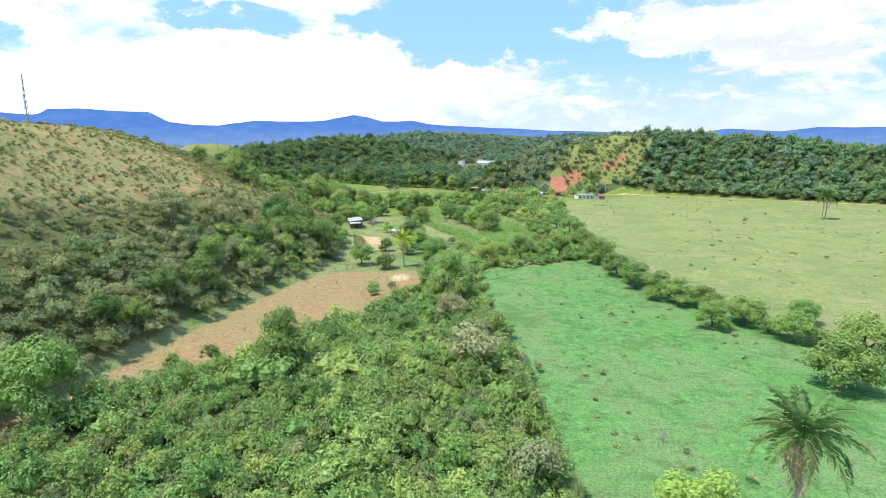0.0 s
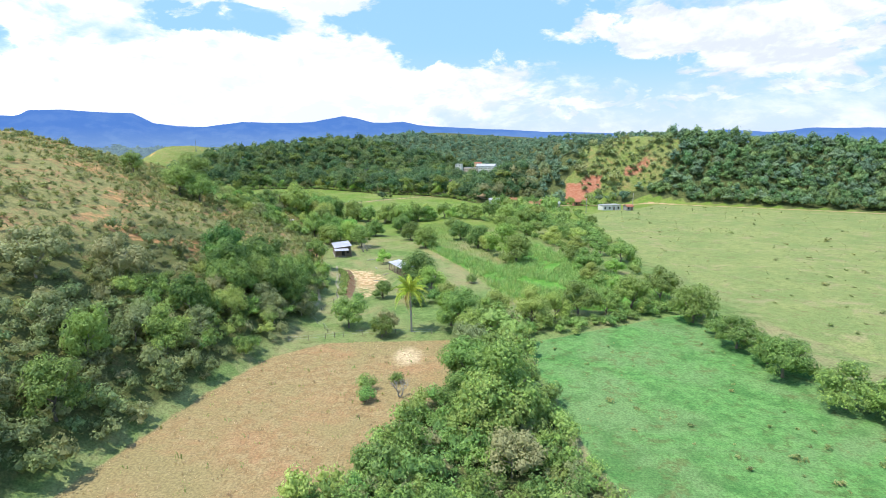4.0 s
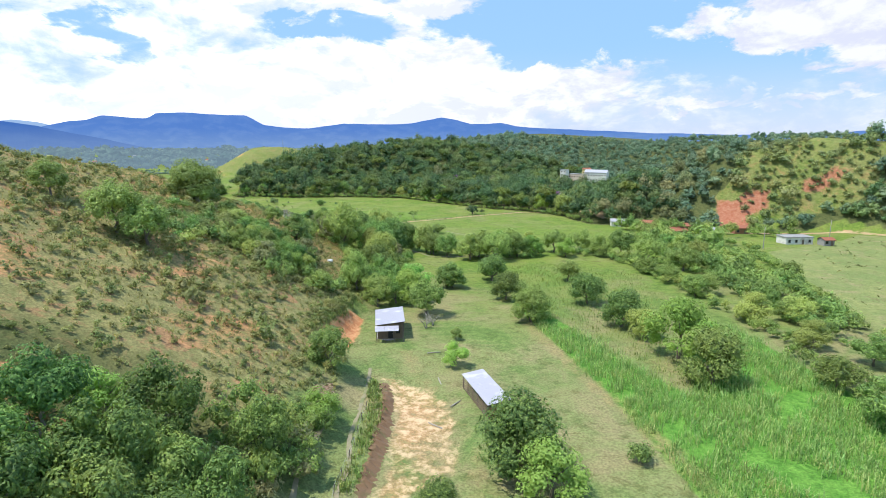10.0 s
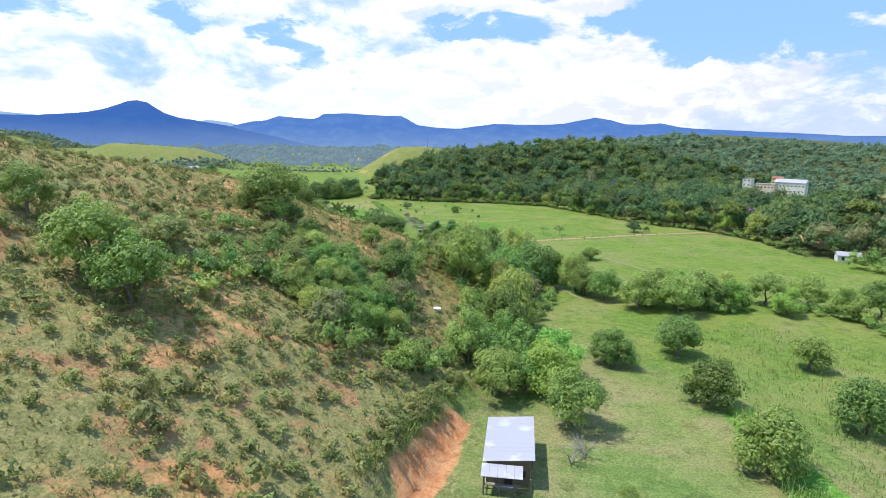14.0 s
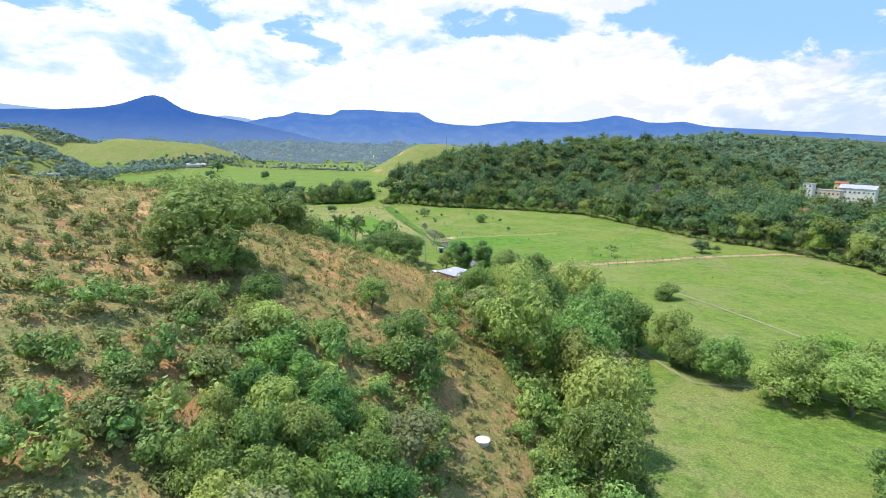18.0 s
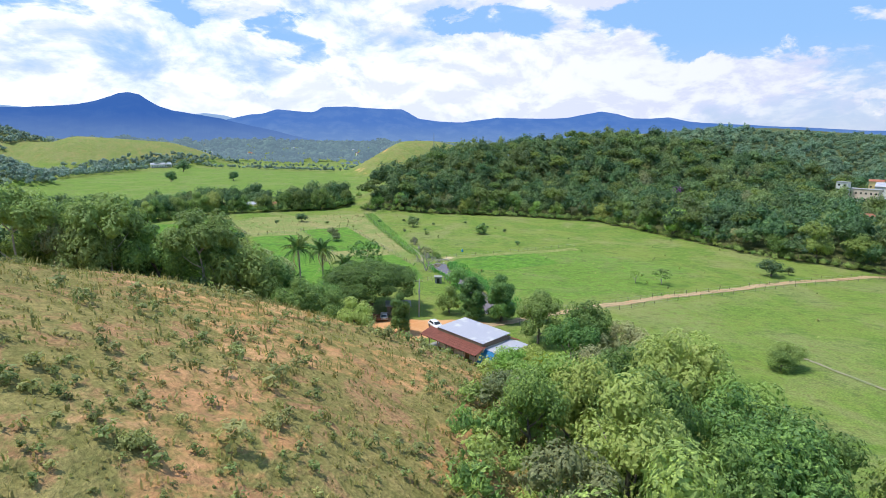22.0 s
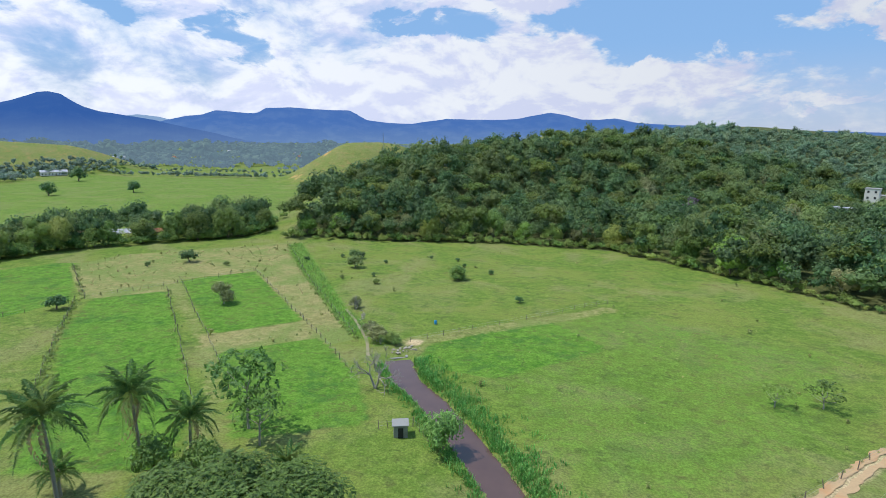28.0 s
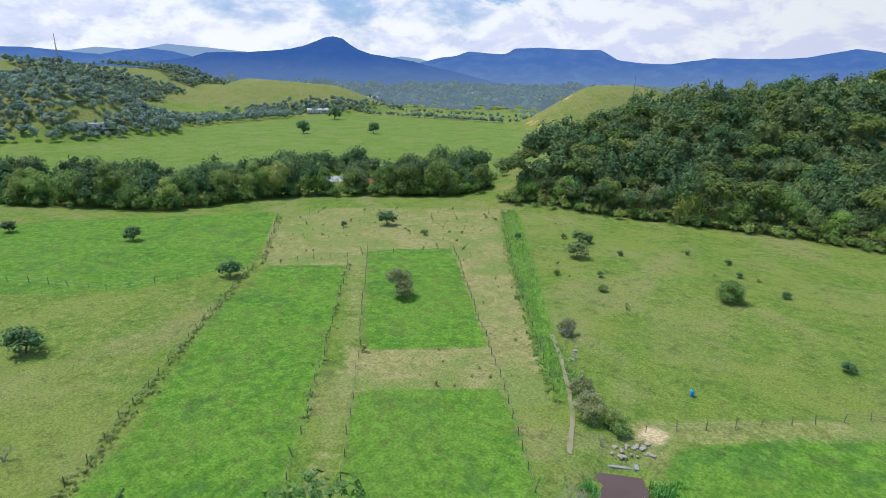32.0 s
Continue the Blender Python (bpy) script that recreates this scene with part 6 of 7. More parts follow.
x, y = scatter(REED_BED, 1.0, 90, lambda x, y: gullies(x * 1.5, y * 1.5) > 0.33)
blades("reeds", "tall bright green reeds of the wet ground", x, y, np.random.default_rng(91).uniform(0.9, 1.7, len(x)), 0.45, 11, LEAF["reed"], 92, 0.05)
x, y = scatter([(-10, 266), (-4, 250), (6, 228), (14, 214), (20, 236), (24, 262), (20, 300), (-4, 310), (-20, 300)], 2.0, 93)
blades("tall_grass", "rank grass between the orchard trees", x, y, np.random.default_rng(94).uniform(0.4, 1.0, len(x)), 0.6, 8, LEAF["tuft"], 95, 0.05)
for k, (ring, gap, tall, leaf) in enumerate([(DRY_TOP, 3.2, 0.35, "withered"), (DRY_STRIP, 3.0, 0.3, "withered"), (GREEN_STRIP, 0.9, 0.6, "reed"), (DRY_LEFT, 4.5, 0.35, "tuft"), (BROWN_FIELD, 1.9, 0.26, "withered"), (BROWN_FIELD, 4.0, 0.4, "tuft")]):
    x, y = scatter(ring, gap, 100 + k, lambda x, y: (near_line(x, y, RIVER) > 3.2) & (y > 10))
    rng = np.random.default_rng(120 + k)
    blades("grass_tufts", "tufts of pasture grass" if leaf != "withered" else "dry straw-coloured grass tufts", x, y, tall * rng.gamma(4, 0.25, len(x)), 0.28, 5, LEAF[leaf], 140 + k, 0.05)
x, y = scatter([(70, 140), (64, 200), (66, 290), (80, 345), (135, 400), (255, 318), (330, 200), (200, 60), (110, 70)], 4.6, 160, lambda x, y: gullies(x * 0.4, y * 0.4) > 0.40)
mass("weeds", "low weeds dotted over the pale field", "weeds", x, y, np.random.default_rng(161).gamma(1.5, 0.19, len(x)) + 0.14, LOW_BUSH, LEAF["scrub"], 162, 0.3, 0.5)
x, y = scatter(GREEN_FIELD, 4.5, 163, lambda x, y: (gullies(x, y) > 0.5) & (y > 15))
mass("weeds", "low weeds in the green field", "weeds", x, y, np.random.default_rng(164).gamma(3, 0.12, len(x)) + 0.15, LOW_BUSH, LEAF["scrub"], 165, 0.3, 0.7)
x, y = scatter(NORTH_MEADOW, 9.5, 166, lambda x, y: gullies(x, y) > 0.5)
mass("weeds", "dark weeds dotted over the pasture", "weeds", x, y, np.random.default_rng(167).gamma(2, 0.13, len(x)) + 0.12, LOW_BUSH, LEAF["scrub"], 168, 0.35, 1.0)
x, y = scatter(EAST_MEADOW, 9.5, 169, lambda x, y: gullies(x, y) > 0.5)
mass("weeds", "dark weeds dotted over the meadow", "weeds", x, y, np.random.default_rng(170).gamma(2, 0.13, len(x)) + 0.12, LOW_BUSH, LEAF["scrub"], 171, 0.35, 1.0)

# grass overhanging the cut behind the hut
rng = np.random.default_rng(450)
u = rng.uniform(0, 1, 170)
blades("grass_tufts", "dry grass hanging over the red earth cut", -48.2 - 1.4 * u + rng.normal(0, 0.7, 170), 221 + 30 * u, rng.uniform(0.4, 1.0, 170), 0.3, 8, LEAF["tuft"], 451, 0.06)
mass("shrubs", "shrubs along the top of the red earth cut", "shrub", -48.8 - 1.4 * u[:60] + rng.normal(0, 0.8, 60), 221 + 30 * u[:60], rng.uniform(0.4, 1.1, 60), FINE_BUSH, LEAF["scrub"], 452, 0.5)
u = rng.uniform(0, len(BANK) - 1, 150)
blades("grass_tufts", "grass growing over the earth bank", np.interp(u, range(len(BANK)), [p[0] for p in BANK]) - 1.1 + rng.normal(0, 0.5, 150), np.interp(u, range(len(BANK)), [p[1] for p in BANK]), rng.uniform(0.5, 1.0, 150), 0.3, 9, LEAF["tuft"], 453, 0.07)
x, y = scatter(RIDGE_FACE, 1.5, 470, lambda x, y: (above_foot(x, y) > 3) & clear_of_cut(x, y) & (y > 195) & (y < 345))
rng = np.random.default_rng(471)
blades("grass_tufts", "dry olive grass tufts over the ridge", x, y, rng.gamma(4, 0.11, len(x)), 0.30, 6, LEAF["straw"], 472, 0.07)
# sedge along the canal
for side, seed, many in ((1, 430, 900), (-1, 431, 330)):
    rng = np.random.default_rng(seed)
    pts = np.array(RIVER, float)
    u = rng.uniform(0.2, len(pts) - 1, many)
    off = 2.5 + rng.gamma(1.6, 0.55 if side < 0 else 1.0, many)
    bx, by = np.interp(u, range(len(pts)), pts[:, 0]) + side * 0.76 * off, np.interp(u, range(len(pts)), pts[:, 1]) + side * 0.65 * off
    blades("reeds", "rank green sedge hanging over the canal bank", bx, by, rng.uniform(0.4, 1.0, many), 0.35, 9, LEAF["sedge"], seed + 5, 0.06)
for k, ring in enumerate([DRY_TOP, DRY_STRIP, DRY_BAND]):
    x, y = scatter(ring, 3.4, 460 + k, lambda x, y: gullies(x * 1.7, y * 1.7) > 0.5)
    mass("weeds", "small dark weeds among the dry grass", "weeds", x, y, np.random.default_rng(463 + k).gamma(2, 0.11, len(x)) + 0.1, LOW_BUSH, LEAF["scrub"], 466 + k, 0.35, 1.1)
# weeds grown up along the field ditches
for k, (line, n) in enumerate([([(-227, 428.5), (-206, 408.5), (-184, 388.5), (-172, 378)], 420), ([(-262, 456), (-226.5, 430)], 120), ([(-151, 427.5), (-164, 441), (-186, 465), (-222, 508)], 260), ([(-102, 375), (-92, 388), (-70, 414.5), (-42, 445), (-16, 468)], 70), ([(-214, 444), (-170, 403)], 90)]):
    rng = np.random.default_rng(400 + k)
    pts = np.array(line, float)
    u = rng.uniform(0, len(pts) - 1, n)
    mass("weeds", "rank weeds grown up along the field ditch", "weeds", np.interp(u, range(len(pts)), pts[:, 0]) + rng.normal(0, 0.45, n), np.interp(u, range(len(pts)), pts[:, 1]) + rng.normal(0, 0.45, n), rng.uniform(0.15, 0.42, n), LOW_BUSH, LEAF["tuft"], 410 + k, 0.35, 0.9)


# ---- palms and bare trees ----
def frond_arrays(seed, long, droop, leaflets=22):
    rng = np.random.default_rng(seed)
    s = np.linspace(0, 1, 9)
    spine = np.stack([long * s, 0 * s, long * (0.62 * s - (0.55 + droop) * s ** 2.2)], 1)
    pieces = [tube(spine, [0.05 * (1.1 - u) for u in s], 4)]
    verts, tris = [], []
    for k in range(leaflets):
        u = 0.12 + 0.86 * k / leaflets
        p = np.array([np.interp(u, s, spine[:, i]) for i in range(3)])
        reach = long * 0.24 * math.sin(math.pi * min(1, 0.18 + u * 0.8)) * rng.uniform(0.85, 1.15)
        for side in (-1, 1):
            tip = p + np.array([reach * 0.55, side * reach * 0.75, -reach * rng.uniform(0.35, 0.8)])
            wide = np.array([long * 0.020, 0, 0])
            n = len(verts)
            verts += [p - wide, p + wide, (p + tip) / 2 + wide + np.array([0, 0, reach * 0.14]), tip]
            tris += [(n, n + 1, n + 2), (n, n + 2, n + 3)]
    pieces.append((np.array(verts), np.array(tris)))
    return joined(pieces)


def palm(x, y, tall, long, leaf, label, lean=0.4, seed=0, dead=0):
    ob = thing("palm_tree", pose(x, y, height(x, y), 0, 0, seed * 70), label, "palm tree", "palm trees")
    spine = [(lean * s * s, 0, tall * s - 0.1) for s in np.linspace(0, 1, 8)]
    v, f = tube(spine, [0.22 - 0.09 * s for s in np.linspace(0, 1, 8)], 8)
    part("trunk", mesh_from("trunk", v, f, PALE_BARK, True), None, ob)
    green = [mesh_from("frond", *frond_arrays(seed * 5 + k, long, 0.15 + 0.28 * k, 30), LEAF[leaf]) for k in range(3)]
    brown = mesh_from("dry_frond", *frond_arrays(seed * 5 + 4, long * 0.9, 1.5, 18), LEAF["withered"])
    for k in range(22):
        fr = new("frond", green[k % 3])
        fr.parent = ob
        fr.matrix_local = Matrix.Translation((lean, 0, tall - 0.1)) @ pose(0, 0, 0, 0, (-48, -20, 12)[k % 3], k * 137.5)
    for k in range(dead):
        fr = new("dry_frond", brown)
        fr.parent = ob
        fr.matrix_local = Matrix.Translation((lean, 0, tall - 0.25)) @ pose(0, 0, 0, 0, 42 + 9 * (k % 3), k * 67 + 20)
        tagged(fr, "withered straw-coloured frond")
    return ob


palm(28.4, 39.7, 13.4, 4.5, "palm", "palm tree with green crown and hanging dry fronds", 0.3, 1, 9)
palm(-11.4, 157.6, 8.2, 3.9, "gold", "slender coconut palm with yellow-green fronds", 0.3, 2, 2)
palm(-153, 369, 11.2, 4.6, "palm", "tall coconut palm beside the grove", 0.3, 3, 2)
palm(-154, 379.5, 9.2, 4.4, "palm", "coconut palm with hanging dry fronds", 0.5, 4, 5)
palm(-149.5, 382.5, 5.4, 3.8, "palm", "short coconut palm behind the thin tree", 0.3, 5, 2)
palm(180, 261, 11.0, 5.0, "palm", "tall palm standing in the pale field", 0.6, 9, 2)
palm(182.2, 262, 10.2, 5.0, "palm", "tall palm standing in the pale field", 0.3, 10, 2)
palm(-136.5, 383, 2.0, 2.8, "palm", "young palm in the grass", 0.1, 6, 0)
palm(-157, 372, 2.6, 2.8, "palm", "young palm beneath the taller palms", 0.2, 7, 1)
palm(-86.5, 344.5, 3.0, 2.4, "gold", "young palm with yellow fronds beside the farmhouse", 0.1, 8, 0)


def bare_branches(seed, tall, depth=4):
    rng = np.random.default_rng(seed)
    pieces = []

    def grow(start, way, length, thick, level):
        mid = start + way * length * 0.5 + Vector(rng.normal(0, 0.06, 3)) * length
        end = start + way * length
        pieces.append(tube([start, mid, end], [thick, thick * 0.8, thick * 0.55], 5 if level > 2 else 4))
        if level:
            for _ in range(3):
                turn = (way + Vector(rng.normal(0, 0.55, 3)) + Vector((0, 0, 0.18))).normalized()
                grow(start.lerp(end, rng.uniform(0.6, 1.0)), turn, length * rng.uniform(0.55, 0.8), thick * 0.5, level - 1)

    for k in range(3):
        a = 2.1 * k + rng.uniform(0, 1)
        grow(Vector((0, 0, -0.1)), Vector((0.4 * math.cos(a), 0.4 * math.sin(a), 1)).normalized(), tall * 0.36, tall * 0.030, depth)
    return joined(pieces)


def bare_tree(x, y, tall, seed, label, depth=4):
    ob = thing("bare_tree", pose(x, y, height(x, y), 0, 0, seed * 40), label, "tree", "leafless trees")
    part("branch_crown", mesh_from("branch_crown", *bare_branches(seed, tall, depth), PALE_BARK), None, ob)


bare_tree(-138.0, 408.6, 7.4, 1, "nearly leafless grey tree on the canal bank", 5)
bare_tree(-148, 430, 4.2, 2, "leafless grey tree above the weir")
bare_tree(-161, 445.8, 4.6, 3, "sparse grey tree in the pasture")
bare_tree(-31, 239.5, 4.2, 4, "bare grey sapling beside the hut", 3)
bare_tree(-30, 241.5, 4.6, 5, "bare grey sapling beside the hut", 3)
bare_tree(-12, 129, 4.0, 6, "dead grey tree in the dry field", 3)
bare_tree(27, 62, 2.4, 7, "dead grey shrub in the green field", 3)
for k, (bx, by) in enumerate(((-149, 431.5), (-152, 435), (-156, 440.5), (-146, 427.5), (-143.5, 424.5))):
    bare_tree(bx, by, 1.5 + 0.25 * (k % 3), 20 + k, "tangle of dead grey branches along the ditch", 3)
bare_tree(-185, 378, 2.6, 8, "pile of bare branches on the pasture", 3)


# ---- buildings ----
def hut():
    ob = thing("hut", pose(-37.6, 235.6, 7.58, 0, 0, 15.7), "small wooden hut with a white sheet-metal roof and open porch", "house")
    part("wall", boxed(-2.4, -3.4, 0, 2.4, -3.25, 3.0), PLANK, ob, "weathered plank front wall")
    part("wall", boxed(-2.4, 5.1, 0, 2.4, 5.25, 3.0), PLANK, ob)
    part("wall", boxed(-2.45, -3.4, 0, -2.3, 5.25, 2.9), PLANK, ob)
    part("wall", boxed(2.3, -3.4, 0, 2.45, 5.25, 3.3), PLANK, ob)
    door = part("door", boxed(-0.4, -3.47, 0.02, 0.5, -3.41, 2.05), DARK, ob, "dark plank door")
    part("handle", boxed(0.36, -3.52, 0.98, 0.42, -3.47, 1.1), STEEL, door)
    part("window", boxed(1.1, -3.46, 1.0, 1.9, -3.41, 1.8), DARK, ob)
    n = 11
    for k in range(n):
        y0 = -4.1 + 10.0 * k / n
        quad = [(-2.85, y0, 3.05), (2.85, y0, 3.62), (2.85, y0 + 10.0 / n - 0.02, 3.62), (-2.85, y0 + 10.0 / n - 0.02, 3.05)]
        part("roof_sheet", slab(quad, 0.05), SHEET, ob)
    for k in range(5):
        x0 = -2.9 + 0.9 * k
        part("porch_sheet", slab([(x0, -6.0, 2.45), (x0 + 0.88, -6.0, 2.45), (x0 + 0.88, -4.15, 2.85), (x0, -4.15, 2.85)], 0.05), SHEET, ob)
    for px, py, pz in ((-2.6, -5.7, 2.45), (-0.9, -5.7, 2.45), (0.8, -5.7, 2.45), (2.4, -5.7, 2.4), (2.4, -4.0, 3.3), (-2.6, -4.0, 2.7), (2.75, 0.5, 3.4), (2.75, 4.5, 3.4)):
        part("post", boxed(px - 0.07, py - 0.07, -0.1, px + 0.07, py + 0.07, pz), POST, ob)
    part("rail", boxed(-2.6, -5.74, 0.8, 2.4, -5.66, 0.9), POST, ob)
    part("rail", boxed(-2.64, -5.7, 0.8, -2.56, -4.0, 0.9), POST, ob)
    part("floor", boxed(-2.7, -5.8, -0.15, 2.5, 5.2, 0.04), CONCRETE, ob)


def shed():
    ob = thing("cattle_shed", pose(-16.3, 208.0, 7.85, 0, 0, 26), "long open shed with a white sheet-metal roof", "shed")
    for k in range(12):
        y0 = -5.4 + 0.9 * k
        part("roof_sheet", slab([(-1.8, y0, 2.35), (1.7, y0, 2.75), (1.7, y0 + 0.885, 2.75), (-1.8, y0 + 0.885, 2.35)], 0.05), SHEET, ob)
    for k in range(6):
        y0 = -5.2 + 2.08 * k
        part("post", boxed(-1.62, y0 - 0.07, -0.1, -1.48, y0 + 0.07, 2.32), POST, ob)
        part("post", boxed(1.38, y0 - 0.07, -0.1, 1.52, y0 + 0.07, 2.66), POST, ob)
    for k in range(5):
        part("rail", boxed(-1.72, -5.2, 0.3 + 0.35 * k, -1.66, 5.2, 0.42 + 0.35 * k), PLANK, ob)
    part("wall", boxed(1.4, -5.2, 0, 1.48, 5.2, 1.6), PLANK, ob, "weathered plank back wall")
    part("wall", boxed(-1.5, -5.3, 0, 1.4, -5.22, 1.8), BRICK, ob, "reddish end wall")


def farmhouse():
    ob = thing("farmhouse", pose(-107.8, 350.8, 5.95, 0, 0, -23.1), "long farmhouse with a white sheet roof and red tiled veranda", "house")
    part("wall", boxed(0.1, 0.2, 0, 11.1, 0.35, 3.5), PLASTER, ob, "plastered veranda wall")
    part("wall", boxed(0.1, 7.1, 0, 11.1, 7.25, 3.4), PLASTER, ob)
    part("wall", boxed(0.1, 0.2, 0, 0.25, 7.25, 3.5), PLASTER, ob)
    part("wall", boxed(10.95, 0.2, 0, 11.1, 7.25, 3.5), PLASTER, ob)
    for k in range(13):
        x0 = -0.1 + 0.875 * k
        part("roof_sheet", slab([(x0, -0.1, 3.95), (x0 + 0.865, -0.1, 3.95), (x0 + 0.865, 7.0, 4.2), (x0, 7.0, 4.2)], 0.06), SHEET, ob)
    part("gable_board", boxed(11.12, 0.0, 3.1, 11.2, 6.9, 3.88), PLANK, ob, "dark boards below the roof edge")
    part("gable_board", boxed(0.0, -0.02, 3.35, 11.1, 0.08, 3.88), PLANK, ob)
    part("gable_board", boxed(-0.02, 0.1, 3.3, 0.08, 6.9, 3.88), PLANK, ob)
    tile = slab([(0, 0, 0), (0.29, 0, 0), (0.29, 0.60, 0.16), (0, 0.60, 0.16)], 0.05)
    tile_mesh = finish(tile, "tile", OLD_TILE)
    for r in range(5):
        for c in range(47):
            t = new("tile", tile_mesh)
            t.parent = ob
            t.matrix_local = pose(-2.3 + 0.297 * c, -2.35 + 0.53 * r, 2.55 + 0.17 * r + 0.012 * ((c * 7 + r * 3) % 4), (c * 5 + r) % 3 - 1, 0, (c * 3 + r * 7) % 5 - 2)
    for r in range(4):
        for c in range(29):
            t = new("tile", tile_mesh)
            t.parent = ob
            t.matrix_local = pose(-2.3 + 0.56 * r, 8.6 - 0.297 * c, 2.62 + 0.2 * r + 0.012 * ((c * 5 + r) % 4), 0, 0, -90)
    for c in range(44):
        for r in range(3):
            t = new("tile", tile_mesh)
            t.parent = ob
            t.matrix_local = pose(12.2 - 0.297 * c, 8.7 - 0.55 * r, 2.75 + 0.2 * r, 0, 0, 180)
    for k in range(6):
        x0 = 11.3 + 0.62 * k
        part("lean_to_sheet", slab([(x0, 0.6, 2.85), (x0 + 0.61, 0.6, 2.78), (x0 + 0.61, 7.4, 3.0), (x0, 7.4, 3.07)], 0.05), SHEET, ob)
    for px in (11.4, 13.2, 14.9):
        for py in (0.8, 7.2):
            part("post", boxed(px - 0.08, py - 0.08, -0.1, px + 0.08, py + 0.08, 2.75), POST, ob)
    for k in range(7):
        px = -2.1 + 2.2 * k
        part("post", boxed(px - 0.08, -2.25, -0.1, px + 0.08, -2.1, 2.5), POST, ob)
    part("rail", boxed(-2.1, -2.22, 0.75, 11.1, -2.14, 0.85), POST, ob)
    part("beam", boxed(-2.2, -2.26, 2.4, 11.4, -2.1, 2.53), POST, ob)
    for bx, lean in ((13.6, 1.6), (14.7, 1.9)):
        v, f = tube([(bx, 0.9, 2.75), (bx + 0.9, -1.0, 1.6), (bx + lean, -2.6, 0.4)], [0.05, 0.05, 0.05], 5)
        part("pole", mesh_from("pole", v, f, PALE_BARK), None, ob, "slanting pale prop of the lean-to roof")
    part("bench", boxed(13.0, -1.0, 0.62, 15.2, 0.5, 0.7), SHEET, ob, "pale sheet-topped bench")
    for bx in (13.1, 15.1):
        for by in (-0.9, 0.4):
            part("leg", boxed(bx - 0.04, by - 0.04, 0, bx + 0.04, by + 0.04, 0.62), POST, ob)
    part("wall", boxed(11.3, 7.25, 0, 14.9, 7.35, 2.8), PLANK, ob, "dark plank back wall of the lean-to")
    for k in range(3):
        w = part("window", boxed(1.6 + 3.4 * k, 0.13, 1.0, 2.8 + 3.4 * k, 0.19, 2.1), GLASS, ob)
        part("sill", boxed(1.5 + 3.4 * k, 0.05, 0.9, 2.9 + 3.4 * k, 0.2, 0.98), CONCRETE, w)
    for k in range(2):
        d = part("door", boxed(3.4 + 3.6 * k, 0.12, 0.02, 4.3 + 3.6 * k, 0.19, 2.1), PLANK, ob)
        part("handle", boxed(4.15 + 3.6 * k, 0.06, 1.0, 4.22 + 3.6 * k, 0.12, 1.12), STEEL, d)
    part("floor", boxed(-2.3, -2.4, -0.25, 15.2, 7.3, 0.03), CONCRETE, ob)
    tarp = bmesh.new()
    grid = [[tarp.verts.new((10.75 + 2.7 * i / 6, -1.0 + 1.7 * j / 5 + 0.06 * math.sin(i * 1.7), 2.9 - 0.15 * i / 6 - 2.1 * (1 - j / 5) + 0.06 * math.sin(i * 2.1 + j))) for j in range(6)] for i in range(7)]
    for i in range(6):
        for j in range(5):
            tarp.faces.new((grid[i][j], grid[i + 1][j], grid[i + 1][j + 1], grid[i][j + 1]))
    bmesh.ops.solidify(tarp, geom=tarp.faces[:], thickness=0.02)
    t = new("tarpaulin", finish(tarp, "tarpaulin", TARP))
    t.matrix_world = ob.matrix_world.copy()
    tagged(t, "bright blue tarpaulin hung at the end of the veranda", "tarpaulin")


